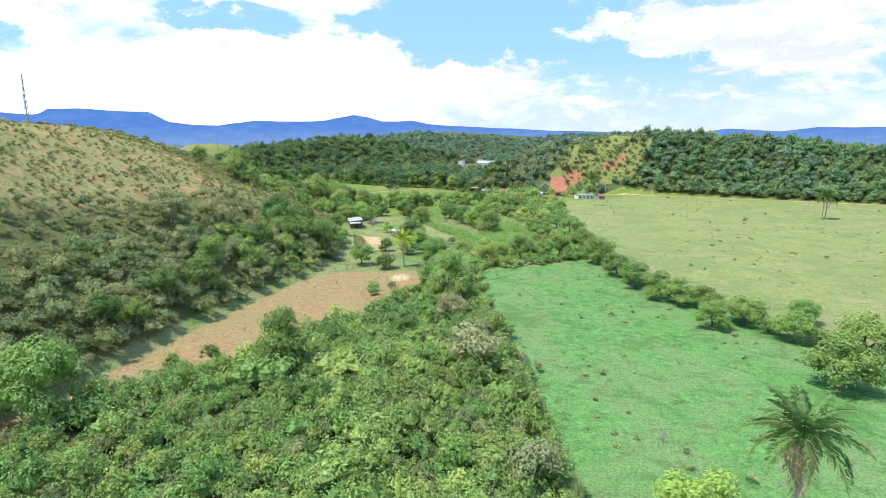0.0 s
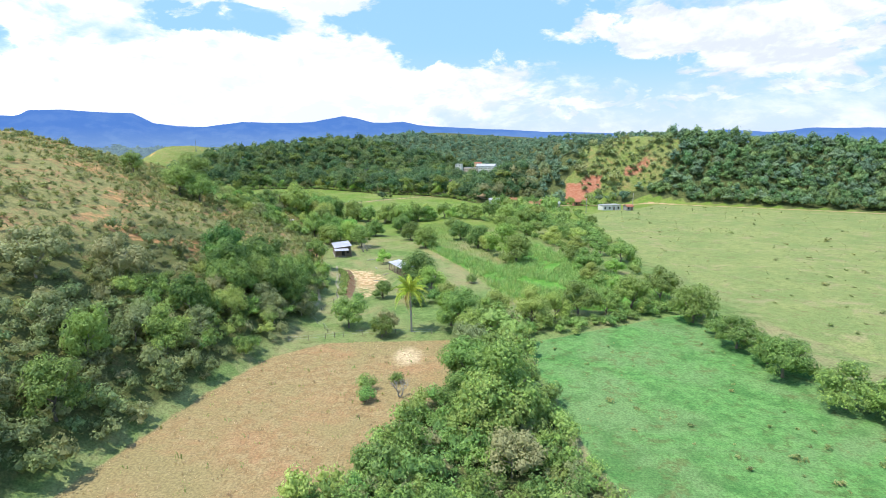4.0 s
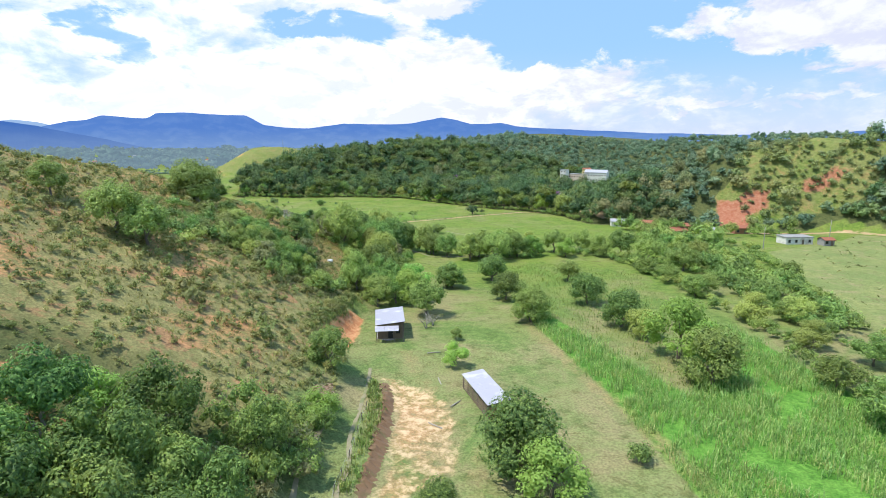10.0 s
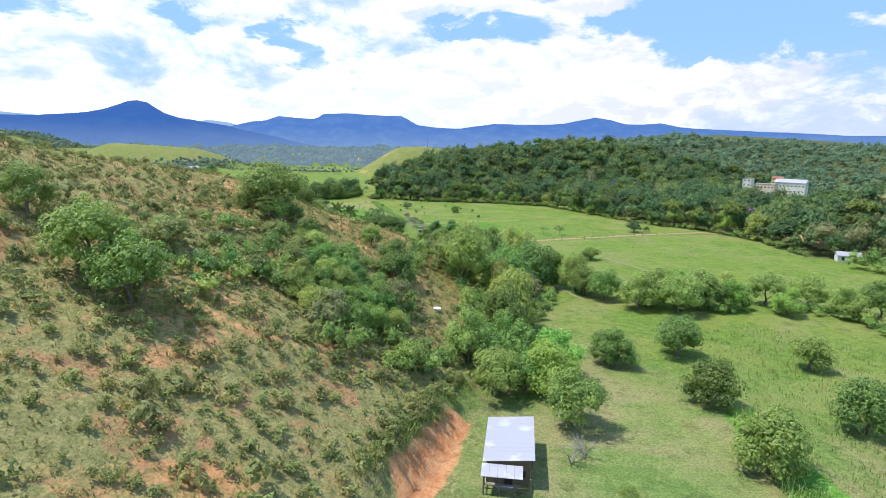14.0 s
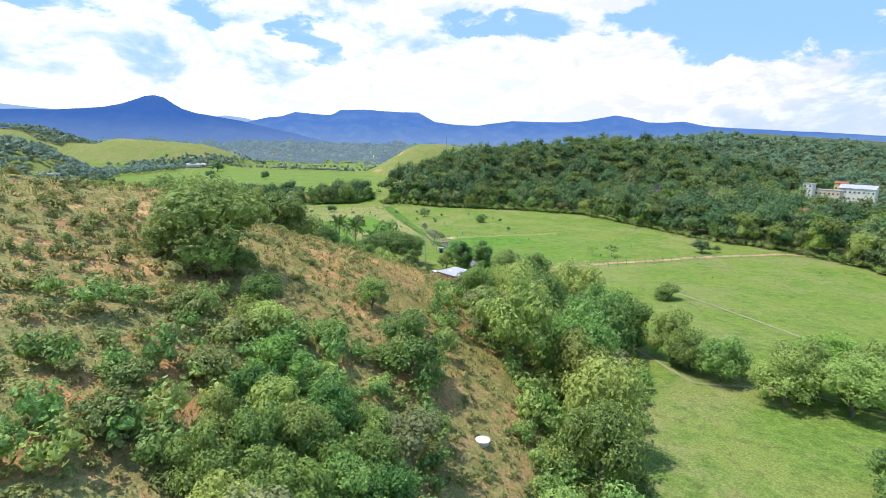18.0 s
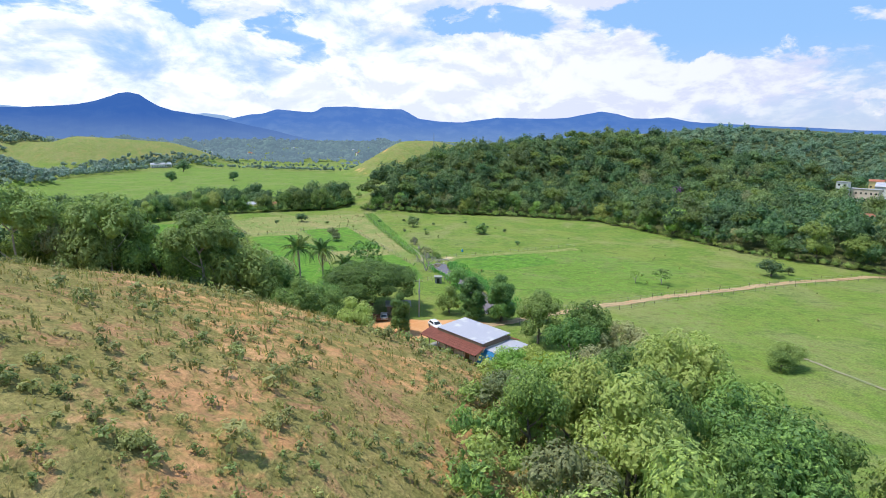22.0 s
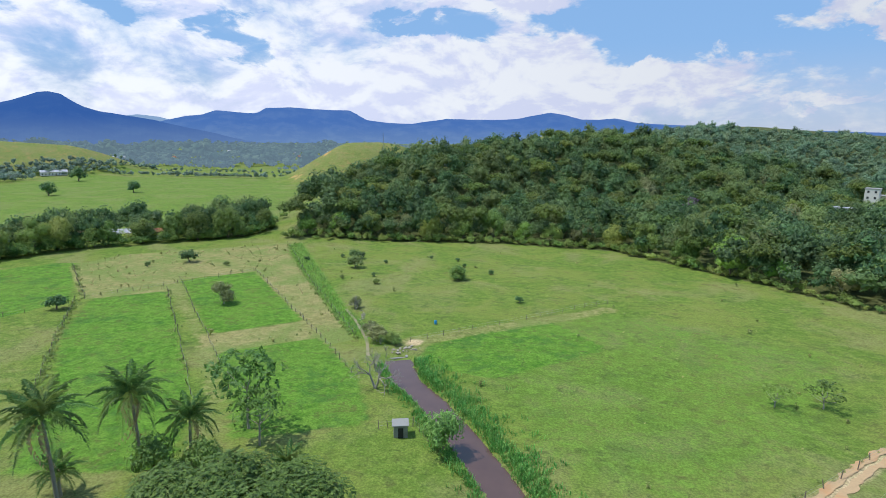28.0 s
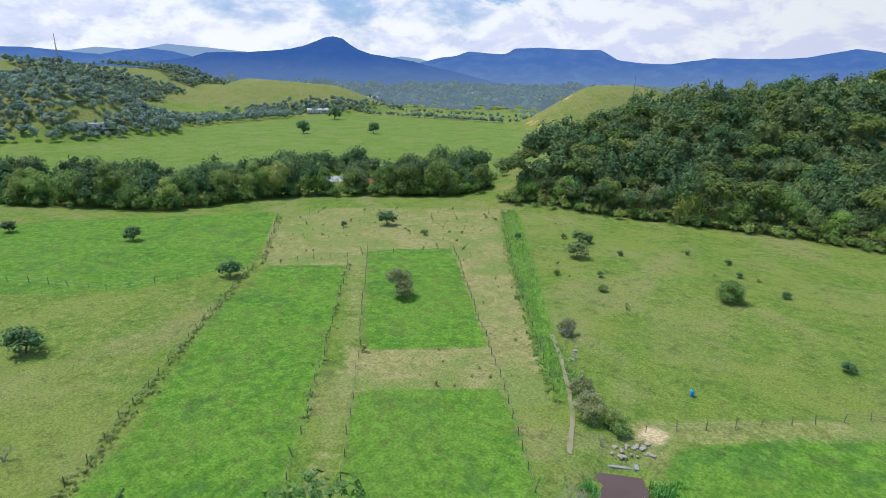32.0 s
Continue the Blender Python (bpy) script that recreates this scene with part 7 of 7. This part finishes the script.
def car(x, y, turn, paint, label):
    ob = thing("car", pose(x, y, height(x, y) + 0.02, 0, 0, turn), label, "car", "parked cars")

    def shell(profile, half, top_half, bevel):
        bm = bmesh.new()
        zs = [p[1] for p in profile]
        lo, hi = min(zs), max(zs)
        sides = []
        for s in (-1, 1):
            sides.append([bm.verts.new((px, s * (half + (top_half - half) * (pz - lo) / (hi - lo)), pz)) for px, pz in profile])
        bm.faces.new(sides[0])
        bm.faces.new(sides[1][::-1])
        for i in range(len(profile)):
            j = (i + 1) % len(profile)
            bm.faces.new((sides[0][i], sides[1][i], sides[1][j], sides[0][j]))
        bmesh.ops.bevel(bm, geom=bm.edges[:], offset=bevel, segments=2, affect="EDGES")
        return bm

    part("body", shell([(-1.95, 0.35), (-2.0, 0.85), (-1.9, 0.98), (0.95, 1.0), (1.85, 0.85), (1.98, 0.6), (1.92, 0.32)], 0.86, 0.82, 0.06), paint, ob, smooth_faces=True)
    part("cabin", shell([(-1.75, 0.95), (-1.45, 1.45), (0.15, 1.47), (0.95, 0.97)], 0.80, 0.62, 0.05), paint, ob, smooth_faces=True)
    part("windscreen", slab([(0.98, -0.62, 1.02), (0.98, 0.62, 1.02), (0.32, 0.54, 1.42), (0.32, -0.54, 1.42)], 0.02), GLASS, ob)
    part("rear_window", slab([(-1.77, 0.6, 1.03), (-1.77, -0.6, 1.03), (-1.55, -0.52, 1.4), (-1.55, 0.52, 1.4)], 0.02), GLASS, ob)
    for s in (-1, 1):
        part("side_window", slab([(-1.4, s * 0.80, 1.04), (0.55, s * 0.80, 1.04), (0.1, s * 0.69, 1.38), (-1.25, s * 0.69, 1.38)], 0.02), GLASS, ob)
        part("headlight", boxed(1.84, s * 0.62 - 0.14, 0.62, 1.99, s * 0.62 + 0.14, 0.78, bevel=0.03), STEEL, ob)
        part("tail_light", boxed(-2.02, s * 0.66 - 0.1, 0.68, -1.92, s * 0.66 + 0.1, 0.86), OLD_TILE, ob)
        part("mirror", boxed(0.55, s * 0.86 - 0.07, 1.0, 0.68, s * 0.86 + 0.07, 1.12), paint, ob)
        for wx in (-1.25, 1.25):
            bm = bmesh.new()
            bmesh.ops.create_cone(bm, cap_ends=True, segments=18, radius1=0.32, radius2=0.32, depth=0.2, matrix=Matrix.Translation((wx, s * 0.78, 0.32)) @ Matrix.Rotation(math.pi / 2, 4, "X"))
            w = part("wheel", bm, RUBBER, ob, smooth_faces=False)
            bm = bmesh.new()
            bmesh.ops.create_cone(bm, cap_ends=True, segments=12, radius1=0.19, radius2=0.19, depth=0.03, matrix=Matrix.Translation((wx, s * 0.885, 0.32)) @ Matrix.Rotation(math.pi / 2, 4, "X"))
            part("rim", bm, STEEL, w)


def covered_trailer():
    ob = thing("trailer", pose(-95.0, 343.6, height(-95, 343.6), 0, 0, -15), "small trailer under a pale cover beside the farmhouse", "trailer")
    bm = boxed(-1.5, -0.9, 0.55, 1.5, 0.9, 1.1, bevel=0.1)
    part("cover", bm, CLOTH, ob)
    part("frame", boxed(-1.45, -0.8, 0.4, 2.1, 0.8, 0.52), STEEL, ob)
    for s in (-1, 1):
        bm = bmesh.new()
        bmesh.ops.create_cone(bm, cap_ends=True, segments=14, radius1=0.28, radius2=0.28, depth=0.16, matrix=Matrix.Translation((-0.2, s * 0.92, 0.28)) @ Matrix.Rotation(math.pi / 2, 4, "X"))
        part("wheel", bm, RUBBER, ob)


def house(x, y, turn, wide, deep, tall, wall, roof, label, storeys=1, flat=False, group="village houses", lift=0.0):
    """A house with walls, gable or flat roof, door and windows."""
    ob = thing("house", pose(x, y, height(x, y) - 0.15 + lift, 0, 0, turn), label, "house", group)
    w, d = wide / 2, deep / 2
    part("wall", boxed(-w, -d, 0, w, -d + 0.15, tall), wall, ob)
    part("wall", boxed(-w, d - 0.15, 0, w, d, tall), wall, ob)
    part("wall", boxed(-w, -d + 0.15, 0, -w + 0.15, d - 0.15, tall), wall, ob)
    part("wall", boxed(w - 0.15, -d + 0.15, 0, w, d - 0.15, tall), wall, ob)
    if flat:
        part("roof", boxed(-w - 0.3, -d - 0.3, tall, w + 0.3, d + 0.3, tall + 0.22), roof, ob)
    else:
        for s in (-1, 1):
            quad = [(-w - 0.4, s * (d + 0.5), tall - 0.1), (w + 0.4, s * (d + 0.5), tall - 0.1), (w + 0.4, 0, tall + deep * 0.2), (-w - 0.4, 0, tall + deep * 0.2)]
            part("roof", slab(quad, 0.1), roof, ob)
        for s in (-1, 1):
            bm = bmesh.new()
            a = [bm.verts.new((s * (w - off), py, pz)) for off in (0.02, 0.14) for py, pz in ((-d, tall), (d, tall), (0, tall + deep * 0.19))]
            bm.faces.new(a[:3])
            bm.faces.new(a[3:][::-1])
            for i in range(3):
                bm.faces.new((a[i], a[(i + 1) % 3], a[(i + 1) % 3 + 3], a[i + 3]))
            part("gable", bm, wall, ob)
    per = max(2, int(wide / 2.6))
    for level in range(storeys):
        z0 = level * tall / storeys
        for k in range(per):
            cx = -w + wide * (k + 0.5) / per
            for s in (-1, 1):
                if level == 0 and k == per // 2 and s < 0:
                    part("door", boxed(cx - 0.45, -d - 0.03, 0.02, cx + 0.45, -d - 0.003, 2.1), PLANK, ob)
                    continue
                win = part("window", boxed(cx - 0.5, s * d + s * 0.003, z0 + 1.0, cx + 0.5, s * (d + 0.03), z0 + 2.1), GLASS, ob)
                part("sill", boxed(cx - 0.6, s * d + s * 0.003, z0 + 0.9, cx + 0.6, s * (d + 0.08), z0 + 0.98), CONCRETE, win)
    return ob


hut()
shed()
farmhouse()
car(-125.0, 361.0, 118, SILVER_PAINT, "silver car parked beside the shade tree")
car(-112.8, 360.7, -38, WHITE_PAINT, "white car parked in the farmyard")
covered_trailer()
house(-124.3, 366, 30, 5.0, 3.6, 2.3, PLANK, CONCRETE, "low grey shed under the shade tree", flat=True, group="farm sheds")
house(-147, 362.6, 18, 8.2, 4.4, 2.3, PLANK, OLD_TILE, "low plank shed with a rusty brown roof below the palms", flat=True, group="farm sheds")
house(-125.4, 349.4, 10, 2.6, 1.6, 1.2, PLANK, SHEET, "small coop with a pale metal roof", flat=True, group="farm sheds")
house(94, 369, 12, 11, 6, 3.0, PLASTER, CONCRETE, "grey-white flat-roofed house beside the pale field", flat=True)
house(104, 366, 12, 4, 4, 2.6, CONCRETE, CLAY_TILE, "small lean house beside the pale field")
house(66, 388, -10, 7, 5, 2.8, PLASTER, SHEET, "small white-roofed house at the village edge")
house(52, 384, 20, 8, 6, 2.8, BRICK, CLAY_TILE, "brick house with a clay tile roof")
house(44, 398, -15, 8, 6, 3.0, BRICK, CLAY_TILE, "brick house with a clay tile roof among trees", lift=1)
house(58, 400, 10, 7, 5, 3.0, BRICK, CLAY_TILE, "unfinished brick house below the red cut")
house(83, 397, 5, 6, 5, 3.0, BRICK, CLAY_TILE, "brick house below the red earth cut")
house(33, 415, 0, 7, 5, 2.8, PLASTER, SHEET, "pale metal-roofed shed among trees")
house(23, 700, -25, 6.5, 7, 16, PLASTER, CONCRETE, "tall white tower block above the trees", 5, True, "buildings on the wooded slope")
house(36, 703, -25, 16, 9, 12, CREAM, CONCRETE, "peach-coloured two-storey building above the trees", 3, True, "buildings on the wooded slope")
house(56, 716, -20, 22, 12, 13.5, PLASTER, SHEET, "large building with a pale roof above the trees", 3, False, "buildings on the wooded slope")
house(47, 726, -20, 8, 6, 16, YELLOW, CLAY_TILE, "yellow house with a red roof above the trees", 3, False, "buildings on the wooded slope")
house(-8, 628, -15, 16, 6, 11.5, PLASTER, SHEET, "long low building with a pale roof among trees", 2, True, "buildings on the wooded slope")
house(6, 560, -15, 10, 6, 9, BRICK, CLAY_TILE, "house with a worn clay roof among trees", 2, False, "buildings on the wooded slope")
house(-287, 495, 45, 9, 6, 3, PLASTER, SHEET, "white farm building among the tree belt", group="houses in the tree belt")
house(-297, 486, 40, 7, 5, 3, BRICK, CLAY_TILE, "red-roofed house among the tree belt", group="houses in the tree belt")
house(-277, 503, 45, 6, 5, 3, PLASTER, CLAY_TILE, "small white house among the tree belt", group="houses in the tree belt")
house(-507, 478, 72, 22, 7, 3, PLASTER, SHEET, "long low barn at the foot of the grassy hill", group="far barns", flat=True)
house(-640, 730, 60, 22, 9, 3.5, PLASTER, SHEET, "long pale barn on the far plain", group="far barns")
house(-705, 850, 60, 30, 10, 4, PLASTER, SHEET, "long pale barn on the far plain", group="far barns")
rng = np.random.default_rng(200)
for k in range(26):
    hx, hy = -500 - 60 * k + rng.uniform(-60, 60) if k % 2 else rng.uniform(-1500, -500), rng.uniform(1000, 1700)
    house(float(hx), float(hy), float(rng.uniform(0, 180)), 14, 9, 5, PLASTER, (SHEET, CLAY_TILE)[k % 2], ("small white house of the distant town", "small red-roofed house of the distant town")[k % 2], group="houses of the distant town")


# ---- poles, fences and small things ----
def utility_pole(x, y, tall, label, arm=True):
    ob = thing("utility_pole", pose(x, y, height(x, y), 0, 0, 30), label, "utility pole", "utility poles")
    v, f = tube([(0, 0, -0.2), (0, 0, tall * 0.5), (0, 0, tall)], [0.16, 0.13, 0.10], 8)
    part("pole", mesh_from("pole", v, f, CONCRETE, True), None, ob)
    if arm:
        part("crossarm", boxed(-0.8, -0.05, tall - 0.6, 0.8, 0.05, tall - 0.48), POST, ob)
        for k in (-0.65, 0.0, 0.65):
            part("insulator", boxed(k - 0.04, -0.04, tall - 0.48, k + 0.04, 0.04, tall - 0.34), STEEL, ob)
        part("transformer", boxed(-0.2, 0.1, tall * 0.62, 0.2, 0.45, tall * 0.62 + 0.6), STEEL, ob)


utility_pole(-119.2, 366, 8.5, "concrete utility pole beside the farmyard")
utility_pole(110, 376, 9.0, "utility pole beside the flat-roofed house", False)
utility_pole(76, 352, 8.0, "utility pole at the edge of the pale field", False)


def mast(x, y, tall, label):
    ob = thing("mast", pose(x, y, height(x, y)), label, "mast", "masts")
    w = tall * 0.025
    for sx in (-1, 1):
        for sy in (-1, 1):
            v, f = tube([(sx * w, sy * w, -0.3), (sx * w * 0.15, sy * w * 0.15, tall)], [tall * 0.006, tall * 0.003], 4)
            part("leg", mesh_from("leg", v, f, STEEL), None, ob)
    for k in range(8):
        z0, z1 = tall * k / 8, tall * (k + 1) / 8
        a, b = w * (1 - 0.85 * k / 8), w * (1 - 0.85 * (k + 1) / 8)
        for s in (-1, 1):
            v, f = tube([(-a, s * a, z0), (b, s * b, z1)], [tall * 0.003] * 2, 4)
            part("brace", mesh_from("brace", v, f, STEEL), None, ob)
            v, f = tube([(s * a, -a, z0), (s * b, b, z1)], [tall * 0.003] * 2, 4)
            part("brace", mesh_from("brace", v, f, STEEL), None, ob)


mast(-130, 178, 15, "thin steel mast on the ridge")
mast(-330, 826, 17, "lattice pylon on the grassy knoll")
mast(-900, 560, 32, "lattice mast on the far hill")

post_mesh = finish(boxed(-0.045, -0.045, -0.2, 0.045, 0.045, 1.15, bevel=0.012), "post", POST)


def fence(line, gap, label, seed, wires=True):
    rng = np.random.default_rng(seed)
    ob = thing("fence", pose(line[0][0], line[0][1], height(*line[0])), label, "fence", "field fences")
    pts = np.array(line, float)
    leg = np.r_[0, np.cumsum(np.hypot(*np.diff(pts, axis=0).T))]
    tops = []
    for s in np.arange(0, leg[-1], gap):
        px, py = float(np.interp(s, leg, pts[:, 0]) + rng.normal(0, 0.12)), float(np.interp(s, leg, pts[:, 1]) + rng.normal(0, 0.12))
        p = new("post", post_mesh)
        p.parent = ob
        p.matrix_local = ob.matrix_world.inverted() @ pose(px, py, height(px, py), rng.normal(0, 5), rng.normal(0, 5), rng.uniform(0, 90)) @ Matrix.Diagonal((1, 1, float(rng.uniform(0.85, 1.2)), 1))
        tops.append(Vector((px, py, height(px, py))) - ob.matrix_world.translation)
    if wires:
        for h in (0.5, 1.0):
            v, f = tube([t + Vector((0, 0, h)) for t in tops], [0.012] * len(tops), 3)
            part("wire", mesh_from("wire", v, f, STEEL), None, ob)


FENCES = [([(-226.5, 428), (-206, 408), (-184, 388), (-174, 379)], 3.6), ([(-213.2, 443), (-169, 402.4), (-158, 392)], 3.8), ([(-219, 453), (-180, 419.5), (-157, 398.5)], 3.8),
          ([(-206, 469), (-168, 435), (-155, 423), (-143, 411.5)], 3.2), ([(-262, 455), (-226, 430)], 3.4), ([(-226, 430), (-206, 469)], 3.6), ([(-222, 509), (-186, 466), (-164, 442), (-151, 428)], 4.0),
          ([(-141, 430.5), (-120, 455), (-106, 472)], 3.6), ([(-102, 374), (-92, 387), (-70, 413.5), (-42, 444), (-14, 468)], 4.0), ([(-98, 371), (-90, 380.5), (-69, 408), (-41, 439), (-13, 463)], 4.0),
          ([(-260, 380), (-230, 402), (-226, 420)], 4.0), ([(-130, 346), (-120, 342), (-106, 336.5), (-94, 333)], 2.6), ([(-26, 154), (-33, 166), (-30, 180), (-33, 205)], 3.2), ([(-34, 152), (-20, 156), (-6, 156)], 3.4),
          ([(-150, 337), (-136, 326), (-122, 318)], 5.0), ([(-132, 397), (-128, 399.5), (-124, 396)], 1.6), ([(-153, 365.5), (-147, 367.5), (-140, 369.5)], 1.7)]
for k, (line, gap) in enumerate(FENCES):
    fence(line, gap, "wire fence on weathered wooden posts", 300 + k)


def stone_mesh(seed):
    v, f = BALL[1]
    rng = np.random.default_rng(seed)
    return mesh_from("stone", v * rng.uniform(0.7, 1.2, (len(v), 1)) * np.array([1, 0.8, 0.55]), f, STONE)


STONES = [stone_mesh(k) for k in range(4)]
rng = np.random.default_rng(210)
for k in range(26):
    u = rng.uniform(0, 1)
    sx, sy = -141.5 + 2.6 * u + rng.normal(0, 0.5), 425.3 + 2.4 * u + rng.normal(0, 0.7)
    ob = new("stone", STONES[k % 4])
    size = float(rng.uniform(0.18, 0.42))
    ob.matrix_world = pose(float(sx), float(sy), height(sx, sy) + size * 0.25, 0, 0, float(rng.uniform(0, 360))) @ Matrix.Diagonal((size, size, size, 1))
    tagged(ob, "pale rough stone beside the weir", "stone", "rubble at the weir")
for k in range(24):
    u = rng.uniform(0, 1)
    sx, sy = -160 + 13 * u + rng.normal(0, 0.5), 446 - 19 * u + rng.normal(0, 0.5)
    ob = new("stone", STONES[k % 4])
    size = float(rng.uniform(0.14, 0.36))
    ob.matrix_world = pose(float(sx), float(sy), height(sx, sy) + size * 0.25, 0, 0, float(rng.uniform(0, 360))) @ Matrix.Diagonal((size, size, size, 1))
    tagged(ob, "pale rough stone along the ditch", "stone", "rubble along the ditch")

weir = thing("weir", pose(-142.0, 422.6, height(-142, 422.6), 0, 0, 32), "low concrete weir across the canal", "weir")
part("sill", boxed(-3.0, -0.2, -1.6, 3.0, 0.2, 0.08, bevel=0.04), CONCRETE, weir)
part("abutment", boxed(-3.5, -0.45, -1.2, -3.0, 0.45, 0.32, bevel=0.05), CONCRETE, weir)
part("abutment", boxed(3.0, -0.45, -1.2, 3.5, 0.45, 0.32, bevel=0.05), CONCRETE, weir)

pump = thing("pump_house", pose(-128.6, 396.6, height(-128.6, 396.6), 0, 0, 25), "small grey concrete pump house beside the canal", "pump house")
part("wall", boxed(-0.9, -0.8, -0.1, 0.9, -0.68, 1.7), CONCRETE, pump)
part("wall", boxed(-0.9, 0.68, -0.1, 0.9, 0.8, 1.7), CONCRETE, pump)
part("wall", boxed(-0.9, -0.68, -0.1, -0.78, 0.68, 1.7), CONCRETE, pump)
part("wall", boxed(0.78, -0.68, -0.1, 0.9, 0.68, 1.7), CONCRETE, pump)
part("roof", boxed(-1.1, -1.0, 1.7, 1.1, 1.0, 1.84, bevel=0.02), CONCRETE, pump)
part("door", boxed(-0.35, -0.84, 0, 0.35, -0.803, 1.4), DARK, pump)

tank = thing("water_tank", pose(-62, 268.6, height(-62, 268.6)), "round white water tank among the bushes", "water tank")
bm = bmesh.new()
bmesh.ops.create_cone(bm, cap_ends=True, segments=24, radius1=0.62, radius2=0.72, depth=0.6, matrix=Matrix.Translation((0, 0, 0.28)))
part("tank_body", bm, PLASTER, tank)
bm = bmesh.new()
bmesh.ops.create_cone(bm, cap_ends=True, segments=24, radius1=0.78, radius2=0.3, depth=0.14, matrix=Matrix.Translation((0, 0, 0.65)))
part("lid", bm, WHITE_PAINT, tank)

barrel = thing("barrel", pose(-140.1, 442.5, height(-140.1, 442.5)), "small blue plastic barrel standing in the pasture", "barrel")
v, f = tube([(0, 0, -0.05), (0, 0, 0.2), (0, 0, 0.45), (0, 0, 0.7), (0, 0, 0.88)], [0.24, 0.28, 0.30, 0.28, 0.23], 14)
part("barrel_body", mesh_from("barrel_body", v, f, TARP, True), None, barrel)
v, f = tube([(0, 0, 0.88), (0, 0, 0.94)], [0.10, 0.10], 10)
part("cap", mesh_from("cap", v, f, DARK, True), None, barrel)

# heap of earth and rubble beside the shade tree
rng = np.random.default_rng(220)
for k in range(230):
    sx, sy = -130.4 + rng.uniform(-6.5, 5.5), 360.0 + rng.normal(0, 1.2)
    ob = new("earth_clod", bpy.data.meshes.get("earth_clod") or mesh_from("earth_clod", BALL[1][0] * np.random.default_rng(5).uniform(0.7, 1.2, (len(BALL[1][0]), 1)), BALL[1][1], EARTH))
    size = float(rng.uniform(0.15, 0.5))
    ob.matrix_world = pose(float(sx), float(sy), height(sx, sy) + size * 0.3 + 0.7 * max(0.0, 1 - abs(sy - 360.0) / 2.2), 0, 0, float(rng.uniform(0, 360))) @ Matrix.Diagonal((size, size, size * 0.8, 1))
    tagged(ob, "clod of red-brown earth dumped in the yard", "earth clod", "heap of red earth")
for k, (lx, ly, turn) in enumerate(((-20.5, 207, 60), (-27, 226, 20), (-24, 214, 110), (-22.5, 201, 150))):
    v, f = tube([(-1.2, 0, 0.1), (0, 0.05, 0.12), (1.2, 0, 0.1)], [0.1, 0.11, 0.09], 7)
    ob = new("log", mesh_from("log", v, f, PALE_BARK, True))
    ob.matrix_world = pose(lx, ly, height(lx, ly), 0, 0, turn)
    tagged(ob, "pale fallen log lying in the grass", "log", "logs in the grass")
